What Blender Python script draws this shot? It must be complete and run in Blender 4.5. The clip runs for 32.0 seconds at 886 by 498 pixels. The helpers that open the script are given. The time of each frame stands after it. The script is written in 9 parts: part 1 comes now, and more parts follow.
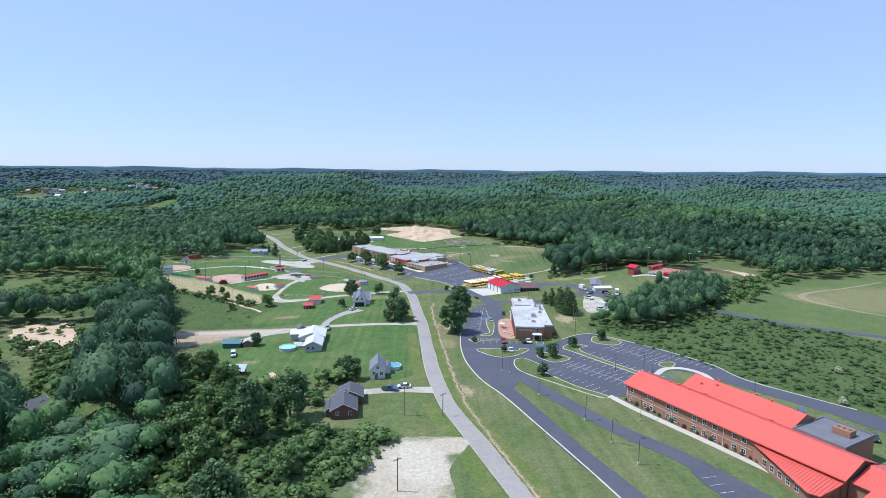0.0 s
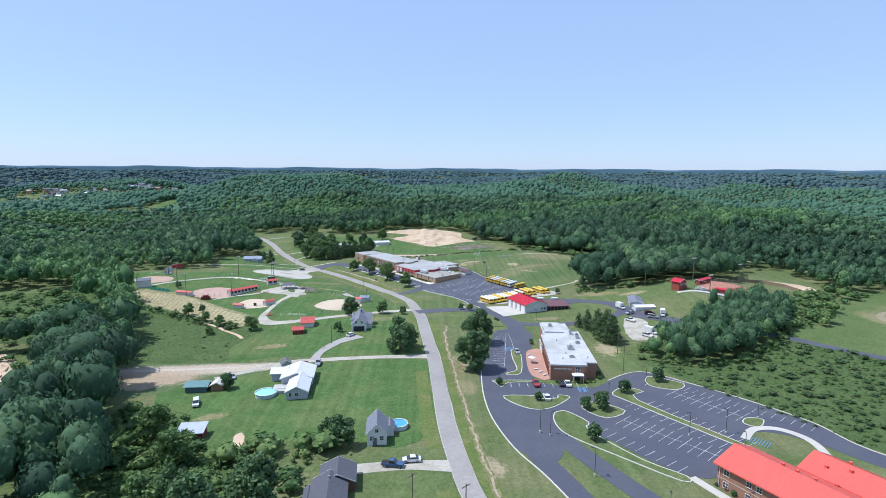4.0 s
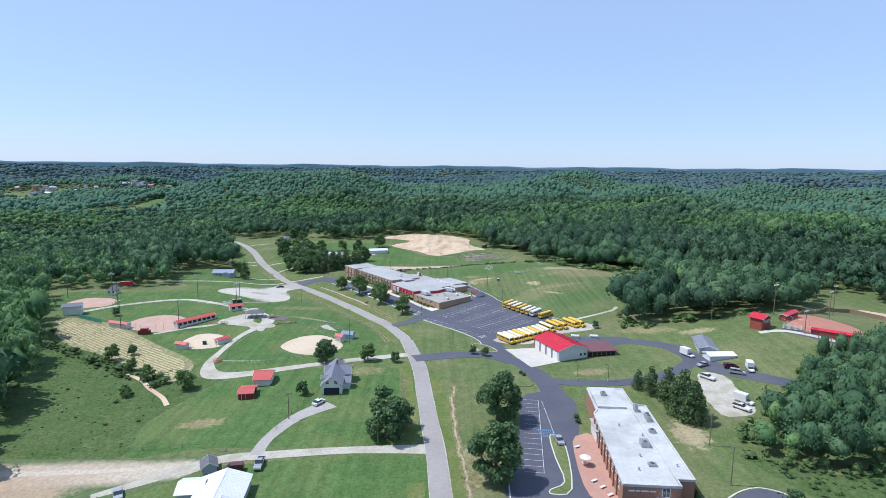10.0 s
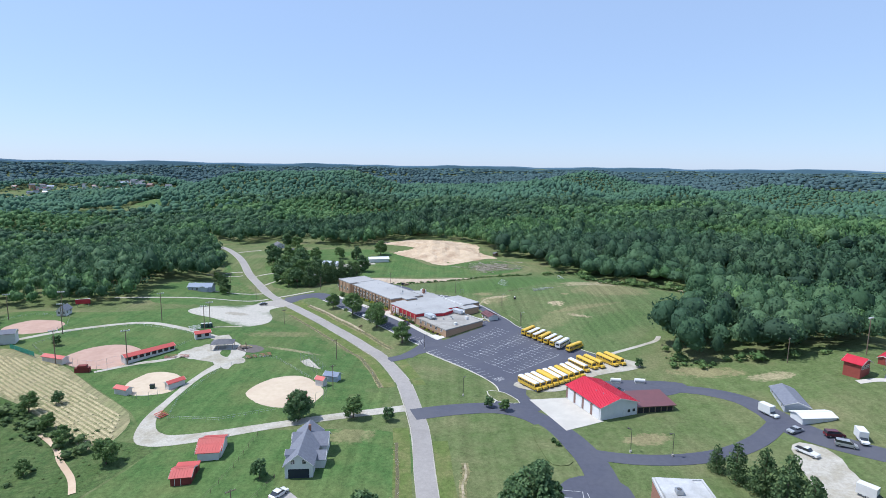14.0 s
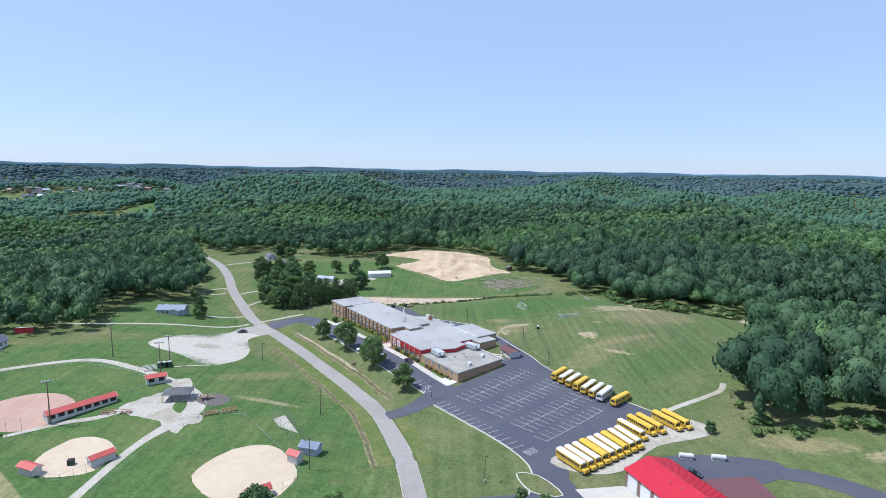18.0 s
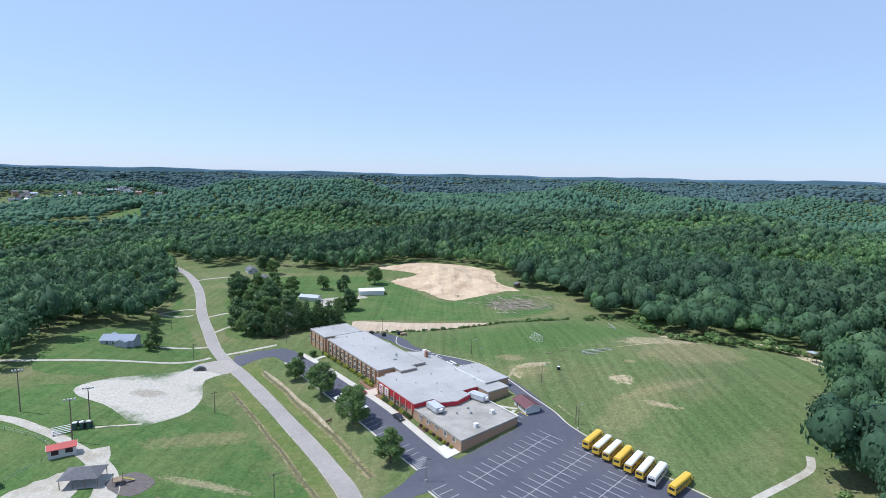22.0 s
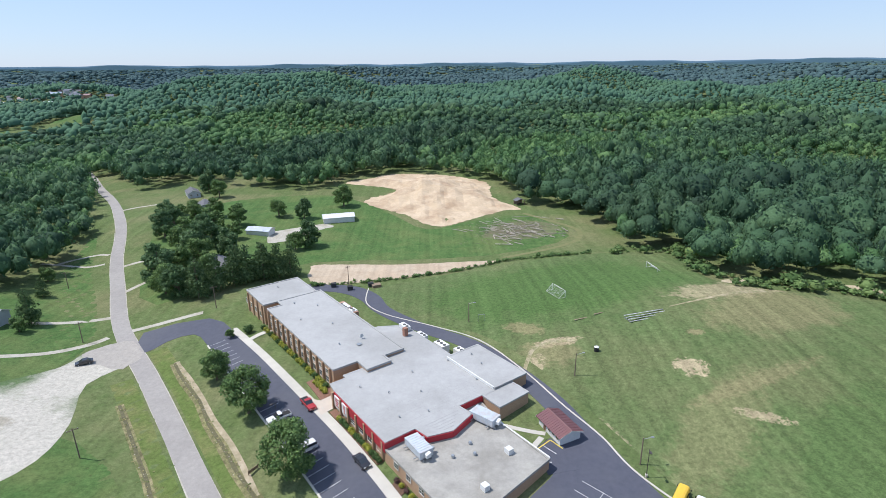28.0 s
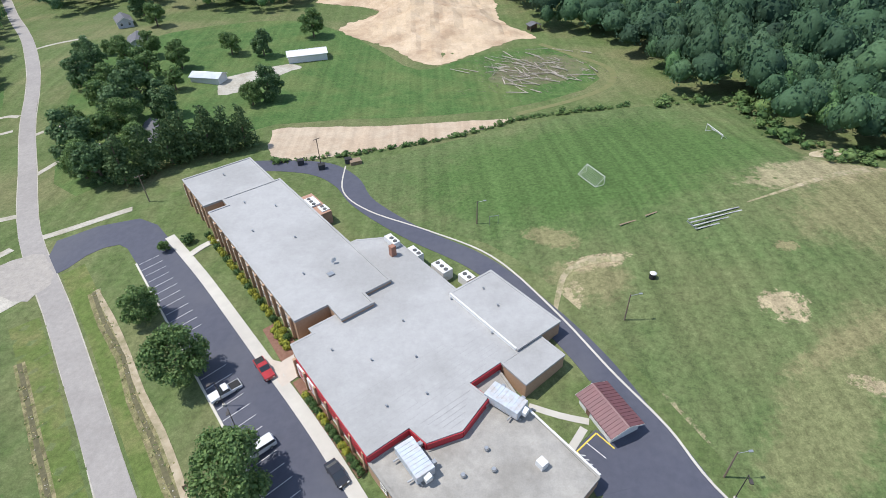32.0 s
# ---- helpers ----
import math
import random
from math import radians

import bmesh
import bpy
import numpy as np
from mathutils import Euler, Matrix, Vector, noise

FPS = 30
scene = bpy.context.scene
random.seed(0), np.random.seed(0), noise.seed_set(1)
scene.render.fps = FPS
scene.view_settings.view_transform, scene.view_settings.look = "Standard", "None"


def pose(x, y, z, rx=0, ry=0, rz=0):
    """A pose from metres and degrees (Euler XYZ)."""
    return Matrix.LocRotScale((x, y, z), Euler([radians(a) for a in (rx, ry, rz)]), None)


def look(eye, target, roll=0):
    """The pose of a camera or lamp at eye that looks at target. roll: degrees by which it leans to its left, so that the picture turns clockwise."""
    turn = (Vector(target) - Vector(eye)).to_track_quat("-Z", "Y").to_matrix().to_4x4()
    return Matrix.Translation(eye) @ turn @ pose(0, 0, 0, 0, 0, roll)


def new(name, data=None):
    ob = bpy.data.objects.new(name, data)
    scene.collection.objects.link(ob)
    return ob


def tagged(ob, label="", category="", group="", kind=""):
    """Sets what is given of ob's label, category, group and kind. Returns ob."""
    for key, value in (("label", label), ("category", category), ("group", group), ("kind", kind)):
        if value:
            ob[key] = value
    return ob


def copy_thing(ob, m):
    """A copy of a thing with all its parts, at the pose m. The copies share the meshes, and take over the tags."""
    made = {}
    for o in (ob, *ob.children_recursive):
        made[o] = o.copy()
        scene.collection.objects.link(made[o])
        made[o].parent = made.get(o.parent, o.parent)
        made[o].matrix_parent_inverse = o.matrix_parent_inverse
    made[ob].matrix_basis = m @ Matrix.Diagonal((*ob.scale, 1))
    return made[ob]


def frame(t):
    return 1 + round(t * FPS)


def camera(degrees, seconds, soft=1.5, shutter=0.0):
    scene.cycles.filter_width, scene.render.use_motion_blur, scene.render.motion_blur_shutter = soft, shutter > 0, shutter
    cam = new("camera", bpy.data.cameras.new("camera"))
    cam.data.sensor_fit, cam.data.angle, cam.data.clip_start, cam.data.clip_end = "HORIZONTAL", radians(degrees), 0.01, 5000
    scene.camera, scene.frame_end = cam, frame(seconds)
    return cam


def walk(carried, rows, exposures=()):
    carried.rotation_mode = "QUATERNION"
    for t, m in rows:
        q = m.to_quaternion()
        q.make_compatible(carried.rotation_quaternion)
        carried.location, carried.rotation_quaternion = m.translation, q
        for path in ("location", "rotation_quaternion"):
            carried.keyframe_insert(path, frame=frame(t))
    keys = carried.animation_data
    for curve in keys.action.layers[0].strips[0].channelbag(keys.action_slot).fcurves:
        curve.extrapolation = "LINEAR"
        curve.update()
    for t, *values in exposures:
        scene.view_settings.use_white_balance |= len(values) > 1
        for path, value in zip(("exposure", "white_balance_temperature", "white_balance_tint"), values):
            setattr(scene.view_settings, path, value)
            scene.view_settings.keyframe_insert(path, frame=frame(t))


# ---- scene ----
cam = camera(78.5, 32.0, 0.5)

PATH = [
    (0, (0.948, -1.301, 69.349), (1.032, 0.678, 69.073), 0.5),
    (1, (0.568, 10.232, 69.420), (0.642, 12.211, 69.144), 0.5),
    (2, (0.217, 21.706, 69.509), (0.286, 23.685, 69.229), 0.4),
    (3, (-0.058, 33.127, 69.615), (0.004, 35.106, 69.335), 0.4),
    (6, (-0.524, 67.715, 70.157), (-0.479, 69.694, 69.874), 0.3),
    (7, (-0.565, 79.300, 70.273), (-0.521, 81.279, 69.990), 0.5),
    (8, (-0.279, 90.866, 70.411), (-0.238, 92.845, 70.127), 0.6),
    (9, (0.366, 102.741, 70.544), (0.409, 104.720, 70.259), 0.4),
    (10, (0.924, 114.553, 70.687), (0.961, 116.532, 70.397), 0.6),
    (11, (1.262, 126.360, 70.822), (1.295, 128.338, 70.530), 0.6),
    (12, (1.516, 138.086, 70.963), (1.545, 140.065, 70.672), 0.4),
    (13, (1.513, 149.898, 71.098), (1.535, 151.876, 70.805), 0.6),
    (14, (1.153, 161.729, 71.146), (1.166, 163.708, 70.855), 0.8),
    (16.5, (-0.563, 190.384, 71.545), (-0.562, 192.363, 71.259), 0.8),
    (18, (-1.262, 207.553, 71.630), (-1.266, 209.534, 71.353), 1.0),
    (19, (-1.390, 218.887, 71.713), (-1.399, 220.869, 71.443), 1.0),
    (20, (-1.247, 230.272, 71.809), (-1.259, 232.254, 71.545), 1.0),
    (21, (-1.163, 241.464, 71.967), (-1.175, 243.447, 71.705), 1.1),
    (22, (-1.155, 253.016, 72.092), (-1.161, 254.999, 71.831), 1.2),
    (23, (-1.146, 264.654, 72.239), (-1.131, 266.637, 71.978), 0.5),
    (24, (-0.853, 276.434, 72.334), (-0.831, 278.415, 72.063), 0.4),
    (24.5, (-0.682, 282.349, 72.355), (-0.658, 284.327, 72.059), 0.3),
    (25, (-0.537, 288.284, 72.357), (-0.510, 290.255, 72.018), 0.2),
    (25.5, (-0.395, 294.253, 72.342), (-0.365, 296.215, 71.956), 0.0),
    (26, (-0.259, 300.237, 72.308), (-0.226, 302.189, 71.874), -0.1),
    (26.5, (-0.130, 306.219, 72.254), (-0.094, 308.160, 71.771), -0.2),
    (27, (-0.011, 312.182, 72.179), (0.028, 314.110, 71.645), -0.3),
    (27.5, (0.097, 318.109, 72.082), (0.137, 320.021, 71.497), -0.5),
    (28, (0.190, 323.981, 71.962), (0.232, 325.877, 71.326), -0.6),
    (28.5, (0.259, 329.790, 71.806), (0.303, 331.668, 71.120), -0.7),
    (29, (0.311, 335.559, 71.621), (0.355, 337.415, 70.878), -0.8),
    (30, (0.443, 347.091, 71.259), (0.487, 348.878, 70.362), -1.0),
    (31, (0.689, 358.705, 70.988), (0.729, 360.398, 69.926), -1.4),
    (32, (0.970, 370.335, 70.741), (1.003, 371.915, 69.516), -1.8),
]
walk(cam, [(t, look(eye, aim, roll)) for t, eye, aim, roll in PATH], [(0, 0.3, 5900, 10), (13, 0.3, 6000, 10), (24, 0.3, 6050, 10), (28, 0.3, 6350, 10), (32, 0.3, 6500, 10)])

from mathutils import geometry

# ---- world, sun ----
SUN_EL, SUN_FROM = radians(60), Vector((-1.0, 0.12, 0.0)).normalized()
world = bpy.data.worlds.new("world")
scene.world = world
world.use_nodes = True
wn = world.node_tree
sky = wn.nodes.new("ShaderNodeTexSky")
sky.sky_type, sky.sun_disc = "NISHITA", False
sky.sun_elevation, sky.sun_rotation = SUN_EL, math.atan2(SUN_FROM.x, SUN_FROM.y)
sky.altitude, sky.air_density, sky.dust_density, sky.ozone_density = 0, 1.0, 0.3, 4.0
wn.nodes["Background"].inputs["Strength"].default_value = 0.10
veil = wn.nodes.new("ShaderNodeMix")
veil.data_type, veil.inputs[0].default_value, veil.inputs[7].default_value = "RGBA", 0.54, (4.85, 6.3, 9.05, 1)
wn.links.new(sky.outputs[0], veil.inputs[6])
wn.links.new(veil.outputs[2], wn.nodes["Background"].inputs["Color"])
sun = new("sun", bpy.data.lights.new("sun", "SUN"))
sun.data.energy, sun.data.angle, sun.data.color = 3.9, radians(0.55), (1.0, 0.965, 0.92)
sun.matrix_world = look(SUN_FROM * 300 * math.cos(SUN_EL) + Vector((0, 300, 300 * math.sin(SUN_EL))), (0, 300, 0))


# ---- the lie of the land ----
def bump2(h, x, y, cx, cy, rx, ry):
    return h * np.exp(-(((x - cx) / rx) ** 2 + ((y - cy) / ry) ** 2))


def land(x, y):
    """Height of the ground; works on numbers and arrays."""
    near = (bump2(-6, x, y, -30, 565, 110, 100) + bump2(-4, x, y, -115, 300, 55, 70) + bump2(6.5, x, y, 70, 472, 55, 48)
            + bump2(10, x, y, 150, 335, 45, 55) + bump2(-2, x, y, 30, 370, 60, 60) + bump2(-6, x, y, -110, 120, 60, 80))
    hills = (bump2(18, x, y, 380, 640, 190, 170) + bump2(20, x, y, -20, 1010, 270, 150) + bump2(8, x, y, 480, 1000, 320, 120) + bump2(-16, x, y, 700, 1250, 420, 190) + bump2(-12, x, y, -330, 640, 130, 160)
             + bump2(-16, x, y, -500, 880, 170, 150) + bump2(-10, x, y, -620, 980, 90, 70) + bump2(38, x, y, -535, 1185, 95, 75) + bump2(10, x, y, -600, 1110, 60, 40) + bump2(-6, x, y, -900, 1390, 260, 120) + bump2(26, x, y, -960, 1640, 190, 110) + bump2(14, x, y, -780, 1600, 130, 90)
             + bump2(36, x, y, -250, 1620, 300, 380) + bump2(18, x, y, 300, 1500, 330, 170) + bump2(24, x, y, 520, 2000, 420, 130) + bump2(18, x, y, 1150, 1800, 420, 150) + bump2(16, x, y, 1050, 2500, 600, 170)
             + bump2(26, x, y, -1300, 2250, 500, 150) + bump2(30, x, y, -350, 2650, 700, 170))
    v, u = (x + 9.1) * 0.811 + (y - 412.7) * 0.584, (y - 412.7) * 0.811 - (x + 9.1) * 0.584
    near = near - 5.2 * np.exp(-((v + 38) / 27) ** 2) * np.clip((u + 60) / 50, 0, 1) * np.clip((300 - u) / 90, 0, 1)
    r = np.hypot(x, y - 380.0)
    ramp = np.clip((r - 330) / 700, 0, 1)
    ramp = ramp * ramp * (3 - 2 * ramp)
    a, b = x / 1000.0, y / 1000.0
    roll = (np.sin(5.1 * a + 2.3 * b + 0.4) * np.sin(3.7 * b - 1.9 * a + 1.1) * 12 + np.sin(9.3 * a - 4.1 * b + 2.0) * np.sin(7.7 * b + 3.3 * a) * 13
            + np.sin(17 * a + 6 * b + 1.3) * np.sin(15 * b - 5 * a + 0.6) * 7)
    far = np.clip((r - 1300) / 3100, 0, 1.1) ** 1.4
    calm = np.clip(1.25 - r / 4200, 0.3, 1)
    return near + ramp * roll * calm * 1.5 + np.clip((r - 200) / 200, 0, 1) * hills + far * 74 - 14 * np.exp(-((r - 900) / 420) ** 2) * ramp


def g(x, y):
    return float(land(float(x), float(y)))


# ---- materials ----
MATS = {}


def mat(name, c1, c2=None, scale=1.0, rough=0.85, bump=0.0, bscale=None, metal=0.0, c3=None, scale3=0.1, amount3=0.5, isl=0.0, rnd=0.0, sharp=0.5, coat=0.0, spec=0.5, streak=None, leafy=0.0, speck=0.0, tint=0.0, spots=()):
    """A surface of two mingled colours (grain), a third in large stains, fine relief; isl, rnd, tint: change of brightness from piece to piece, from object to object, from tree to tree; spots: ragged patches of another growth or soil (x, y, half lengths, turn, colour, amount, raggedness)."""
    if name in MATS:
        return MATS[name]
    m = bpy.data.materials.new(name)
    m.use_nodes = True
    n, l = m.node_tree.nodes, m.node_tree.links
    bs = n["Principled BSDF"]
    bs.inputs["Roughness"].default_value, bs.inputs["Metallic"].default_value = rough, metal
    bs.inputs["Specular IOR Level"].default_value = spec
    bs.inputs["Coat Weight"].default_value = coat
    co = n.new("ShaderNodeNewGeometry")
    c2 = c2 or tuple(v * 0.82 for v in c1)

    def noise_node(s, detail=5, w=0.6):
        t = n.new("ShaderNodeTexNoise")
        t.inputs["Scale"].default_value, t.inputs["Detail"].default_value, t.inputs["Roughness"].default_value = s, detail, w
        l.new(co.outputs["Position"], t.inputs["Vector"])
        return t

    def mix(kind, fac, a, b):
        x = n.new("ShaderNodeMix")
        x.data_type, x.blend_type = "RGBA", kind
        for sock, val in ((x.inputs[0], fac), (x.inputs[6], a), (x.inputs[7], b)):
            if hasattr(val, "is_linked"):
                l.new(val, sock)
            else:
                sock.default_value = val
        return x.outputs[2]

    def ramp(val, lo, hi):
        x = n.new("ShaderNodeMapRange")
        x.inputs[1].default_value, x.inputs[2].default_value = lo, hi
        l.new(val, x.inputs[0])
        return x.outputs[0]

    t1 = noise_node(scale)
    col = mix("MIX", ramp(t1.outputs[0], 0.5 - 0.25 * sharp - 0.05, 0.5 + 0.25 * sharp + 0.05), (*c1, 1), (*c2, 1))
    if c3:
        t3 = noise_node(scale3, 4)
        x = n.new("ShaderNodeMath")
        x.operation = "MULTIPLY"
        l.new(ramp(t3.outputs[0], 0.45, 0.66), x.inputs[0])
        x.inputs[1].default_value = amount3
        col = mix("MIX", x.outputs[0], col, (*c3, 1))
    for cx, cy, rx, ry, turn, tone, amount, ragged in spots:
        mp = n.new("ShaderNodeMapping")
        mp.vector_type = "TEXTURE"
        mp.inputs["Location"].default_value, mp.inputs["Rotation"].default_value, mp.inputs["Scale"].default_value = (cx, cy, 0), (0, 0, radians(turn)), (rx, ry, 1e5)
        l.new(co.outputs["Position"], mp.inputs["Vector"])
        gr = n.new("ShaderNodeTexGradient")
        gr.gradient_type = "SPHERICAL"
        l.new(mp.outputs[0], gr.inputs["Vector"])
        sm = n.new("ShaderNodeMath")
        sm.operation = "MULTIPLY_ADD"
        l.new(noise_node(min(1.4, max(0.16, 2.4 / min(rx, ry))), 6, 0.75).outputs[0], sm.inputs[0])
        sm.inputs[1].default_value = ragged * 1.7
        l.new(gr.outputs["Fac"], sm.inputs[2])
        x = n.new("ShaderNodeMath")
        x.operation = "MULTIPLY"
        l.new(ramp(sm.outputs[0], ragged * 0.85 + 0.10, ragged * 0.85 + 0.45), x.inputs[0])
        l.new(ramp(gr.outputs["Fac"], 0.0, 0.12), x.inputs[1])
        y = n.new("ShaderNodeMath")
        y.operation = "MULTIPLY"
        l.new(x.outputs[0], y.inputs[0])
        y.inputs[1].default_value = amount
        col = mix("MIX", y.outputs[0], col, (*tone, 1))
    for amount, size in ((speck, 1.1), (speck * 0.8, 4.5)):
        if amount:
            h = n.new("ShaderNodeHueSaturation")
            x = n.new("ShaderNodeMapRange")
            x.inputs[1].default_value, x.inputs[2].default_value, x.inputs[3].default_value, x.inputs[4].default_value = 0.3, 0.7, 1 - amount, 1 + amount
            l.new(noise_node(size, 3, 0.7).outputs[0], x.inputs[0])
            l.new(x.outputs[0], h.inputs["Value"])
            l.new(col, h.inputs["Color"])
            col = h.outputs[0]
    if streak:
        turn, freq, amount = streak
        mp = n.new("ShaderNodeMapping")
        mp.inputs["Rotation"].default_value = (0, 0, radians(turn))
        mp.inputs["Scale"].default_value = (freq, freq * 0.02, 0)
        l.new(co.outputs["Position"], mp.inputs["Vector"])
        ts = n.new("ShaderNodeTexNoise")
        ts.inputs["Scale"].default_value, ts.inputs["Detail"].default_value = 1.0, 3
        l.new(mp.outputs[0], ts.inputs["Vector"])
        h = n.new("ShaderNodeHueSaturation")
        x = n.new("ShaderNodeMapRange")
        x.inputs[1].default_value, x.inputs[2].default_value, x.inputs[3].default_value, x.inputs[4].default_value = 0.3, 0.7, 1 - amount, 1 + amount
        l.new(ts.outputs[0], x.inputs[0])
        l.new(x.outputs[0], h.inputs["Value"])
        l.new(col, h.inputs["Color"])
        col = h.outputs[0]
    for amount, kind in ((isl, "isl"), (rnd, "rnd"), (tint, "tint")):
        if amount:
            if kind == "isl":
                socket = co.outputs["Random Per Island"]
            elif kind == "rnd":
                socket = n.new("ShaderNodeObjectInfo").outputs["Random"]
            else:
                at = n.new("ShaderNodeAttribute")
                at.attribute_name = "tint"
                socket = at.outputs["Fac"]
            h = n.new("ShaderNodeHueSaturation")
            x = n.new("ShaderNodeMapRange")
            x.inputs[3].default_value, x.inputs[4].default_value = 1 - amount, 1 + amount
            l.new(socket, x.inputs[0])
            l.new(x.outputs[0], h.inputs["Value"])
            y = n.new("ShaderNodeMapRange")
            y.inputs[3].default_value, y.inputs[4].default_value = 0.5 + 0.03 * min(1, amount * 2), 0.5 - 0.03 * min(1, amount * 2)
            l.new(socket, y.inputs[0])
            l.new(y.outputs[0], h.inputs["Hue"])
            l.new(col, h.inputs["Color"])
            col = h.outputs[0]
    l.new(col, bs.inputs["Base Color"])
    if bump:
        b = n.new("ShaderNodeBump")
        b.inputs["Strength"].default_value, b.inputs["Distance"].default_value = min(1, bump), 0.1 if bump <= 1 else 0.1 * bump
        l.new(noise_node(bscale or scale * 4, 4).outputs[0], b.inputs["Height"])
        l.new(b.outputs[0], bs.inputs["Normal"])
    if leafy:
        tr = n.new("ShaderNodeBsdfTranslucent")
        mx = n.new("ShaderNodeMixShader")
        mx.inputs[0].default_value = leafy
        l.new(col, tr.inputs["Color"])
        l.new(bs.outputs[0], mx.inputs[1])
        l.new(tr.outputs[0], mx.inputs[2])
        l.new(mx.outputs[0], n["Material Output"].inputs["Surface"])
    MATS[name] = m
    return m


def glass(name, tint):
    m = mat(name, tint, tint, 1.0, 0.08, spec=0.8)
    return m


EARTH, STRAW = (0.40, 0.32, 0.21), (0.235, 0.205, 0.11)
GRASS = mat("grass", (0.088, 0.126, 0.044), (0.124, 0.156, 0.064), 0.35, 0.95, 0.7, 4, c3=(0.195, 0.180, 0.095), scale3=0.035, amount3=0.6, spec=0.1, streak=(20, 0.4, 0.12), speck=0.24,
            spots=[(11, 238, 5, 9, 0, EARTH, 0.7, 1.2), (13, 214, 4, 8, 5, STRAW, 0.8, 1.2), (14.5, 165, 5, 6, 0, EARTH, 0.75, 1.2), (71, 252, 6, 10, -10, EARTH, 0.7, 1.4), (58, 299, 9, 4, 10, STRAW, 0.9, 1.2), (112, 333, 9, 4, -8, EARTH, 0.6, 1.4), (95, 344, 16, 6, -20, STRAW, 0.8, 1.2)])
LAWN = mat("lawn_grass", (0.060, 0.118, 0.036), (0.092, 0.150, 0.050), 0.25, 0.95, 0.6, 4, c3=(0.130, 0.158, 0.060), scale3=0.05, amount3=0.7, spec=0.1, streak=(-8, 0.5, 0.14), speck=0.26,
           spots=[(-64, 261, 9, 4, 10, STRAW, 0.9, 1.4), (-64, 196, 6, 3, 20, STRAW, 0.8, 1.3), (-58, 376, 14, 2, -6, EARTH, 0.5, 1.6), (-70, 400, 20, 6, 30, STRAW, 0.5, 1.3), (-22, 300, 8, 6, 0, STRAW, 0.6, 1.2), (-42, 214, 5, 9, 0, STRAW, 0.4, 1.2)])
FIELD = mat("sports_turf", (0.088, 0.130, 0.048), (0.116, 0.152, 0.062), 0.3, 0.95, 0.5, 4, c3=(0.158, 0.160, 0.078), scale3=0.026, amount3=0.6, spec=0.1, streak=(-38, 0.45, 0.17), speck=0.3,
            spots=[(42, 494, 62, 36, 12, (0.070, 0.126, 0.038), 0.85, 0.5), (93, 480, 26, 8, 14, EARTH, 0.55, 1.3), (100, 466, 34, 16, 20, STRAW, 0.55, 0.9), (33, 452.5, 8, 2.6, 8, EARTH, 0.95, 1.6), (62.5, 437.4, 5, 4.4, 0, EARTH, 0.8, 2.6), (30, 448, 10, 8, 0, STRAW, 0.6, 1.0),
                   (70, 452, 3, 1.8, 0, STRAW, 0.8, 1.2), (84, 410, 34, 12, 42, (0.078, 0.128, 0.044), 0.7, 0.8), (60, 418, 30, 9, 46, STRAW, 0.4, 1.0), (26, 462, 8, 4, -30, STRAW, 0.7, 1.2), (70, 420, 7, 2, -24, EARTH, 0.7, 2.4), (24, 441, 3, 9, -32, EARTH, 0.7, 2.2), (34, 420, 3, 12, 30, EARTH, 0.6, 2.2), (76, 432, 26, 3, 22, STRAW, 0.5, 1.2)])
MEADOW = mat("rough_meadow", (0.058, 0.102, 0.034), (0.100, 0.130, 0.050), 0.35, 0.95, 0.9, 1.6, c3=(0.058, 0.10, 0.030), scale3=0.07, amount3=0.8, spec=0.1, speck=0.34)
ASPHALT = mat("asphalt_dark", (0.063, 0.067, 0.090), (0.076, 0.079, 0.106), 0.8, 0.85, 0.15, 30, c3=(0.095, 0.097, 0.115), scale3=0.05, amount3=0.6)
ROADGREY = mat("asphalt_weathered", (0.285, 0.262, 0.243), (0.32, 0.297, 0.275), 0.6, 0.9, 0.15, 25, c3=(0.235, 0.217, 0.203), scale3=0.07, amount3=0.5, speck=0.08)
CONCRETE = mat("concrete", (0.52, 0.49, 0.43), (0.46, 0.43, 0.38), 0.4, 0.85, 0.1, 10, c3=(0.40, 0.37, 0.33), scale3=0.12, amount3=0.5)
GRAVEL = mat("pale_gravel", (0.38, 0.35, 0.295), (0.46, 0.43, 0.37), 1.4, 0.95, 0.5, 6, c3=(0.29, 0.26, 0.19), scale3=0.16, amount3=0.75, speck=0.12)
ROOFGRAVEL = mat("gravelled_roof", (0.36, 0.34, 0.305), (0.30, 0.285, 0.26), 0.25, 0.9, 0.2, 12, c3=(0.23, 0.215, 0.19), scale3=0.16, amount3=0.7, speck=0.08)
DIRT = mat("bare_tan_earth", (0.50, 0.37, 0.25), (0.58, 0.45, 0.32), 0.5, 0.95, 0.6, 2, c3=(0.42, 0.29, 0.19), scale3=0.06, amount3=0.7)
CLAY = mat("red_infield_clay", (0.42, 0.27, 0.21), (0.47, 0.32, 0.25), 0.5, 0.95, 0.2, 4, c3=(0.36, 0.22, 0.17), scale3=0.08, amount3=0.5)
SANDY = mat("sandy_infield", (0.50, 0.40, 0.29), (0.56, 0.46, 0.34), 0.5, 0.95, 0.2, 4, c3=(0.44, 0.34, 0.25), scale3=0.09, amount3=0.5)
PAINTW = mat("white_line_paint", (0.62, 0.62, 0.61), (0.46, 0.46, 0.46), 1.2, 0.7)
PAINTY = mat("yellow_line_paint", (0.7, 0.55, 0.08), None, 2.0, 0.7)
KERBM = mat("kerb_concrete", (0.55, 0.52, 0.45), (0.48, 0.45, 0.39), 1.0, 0.9)
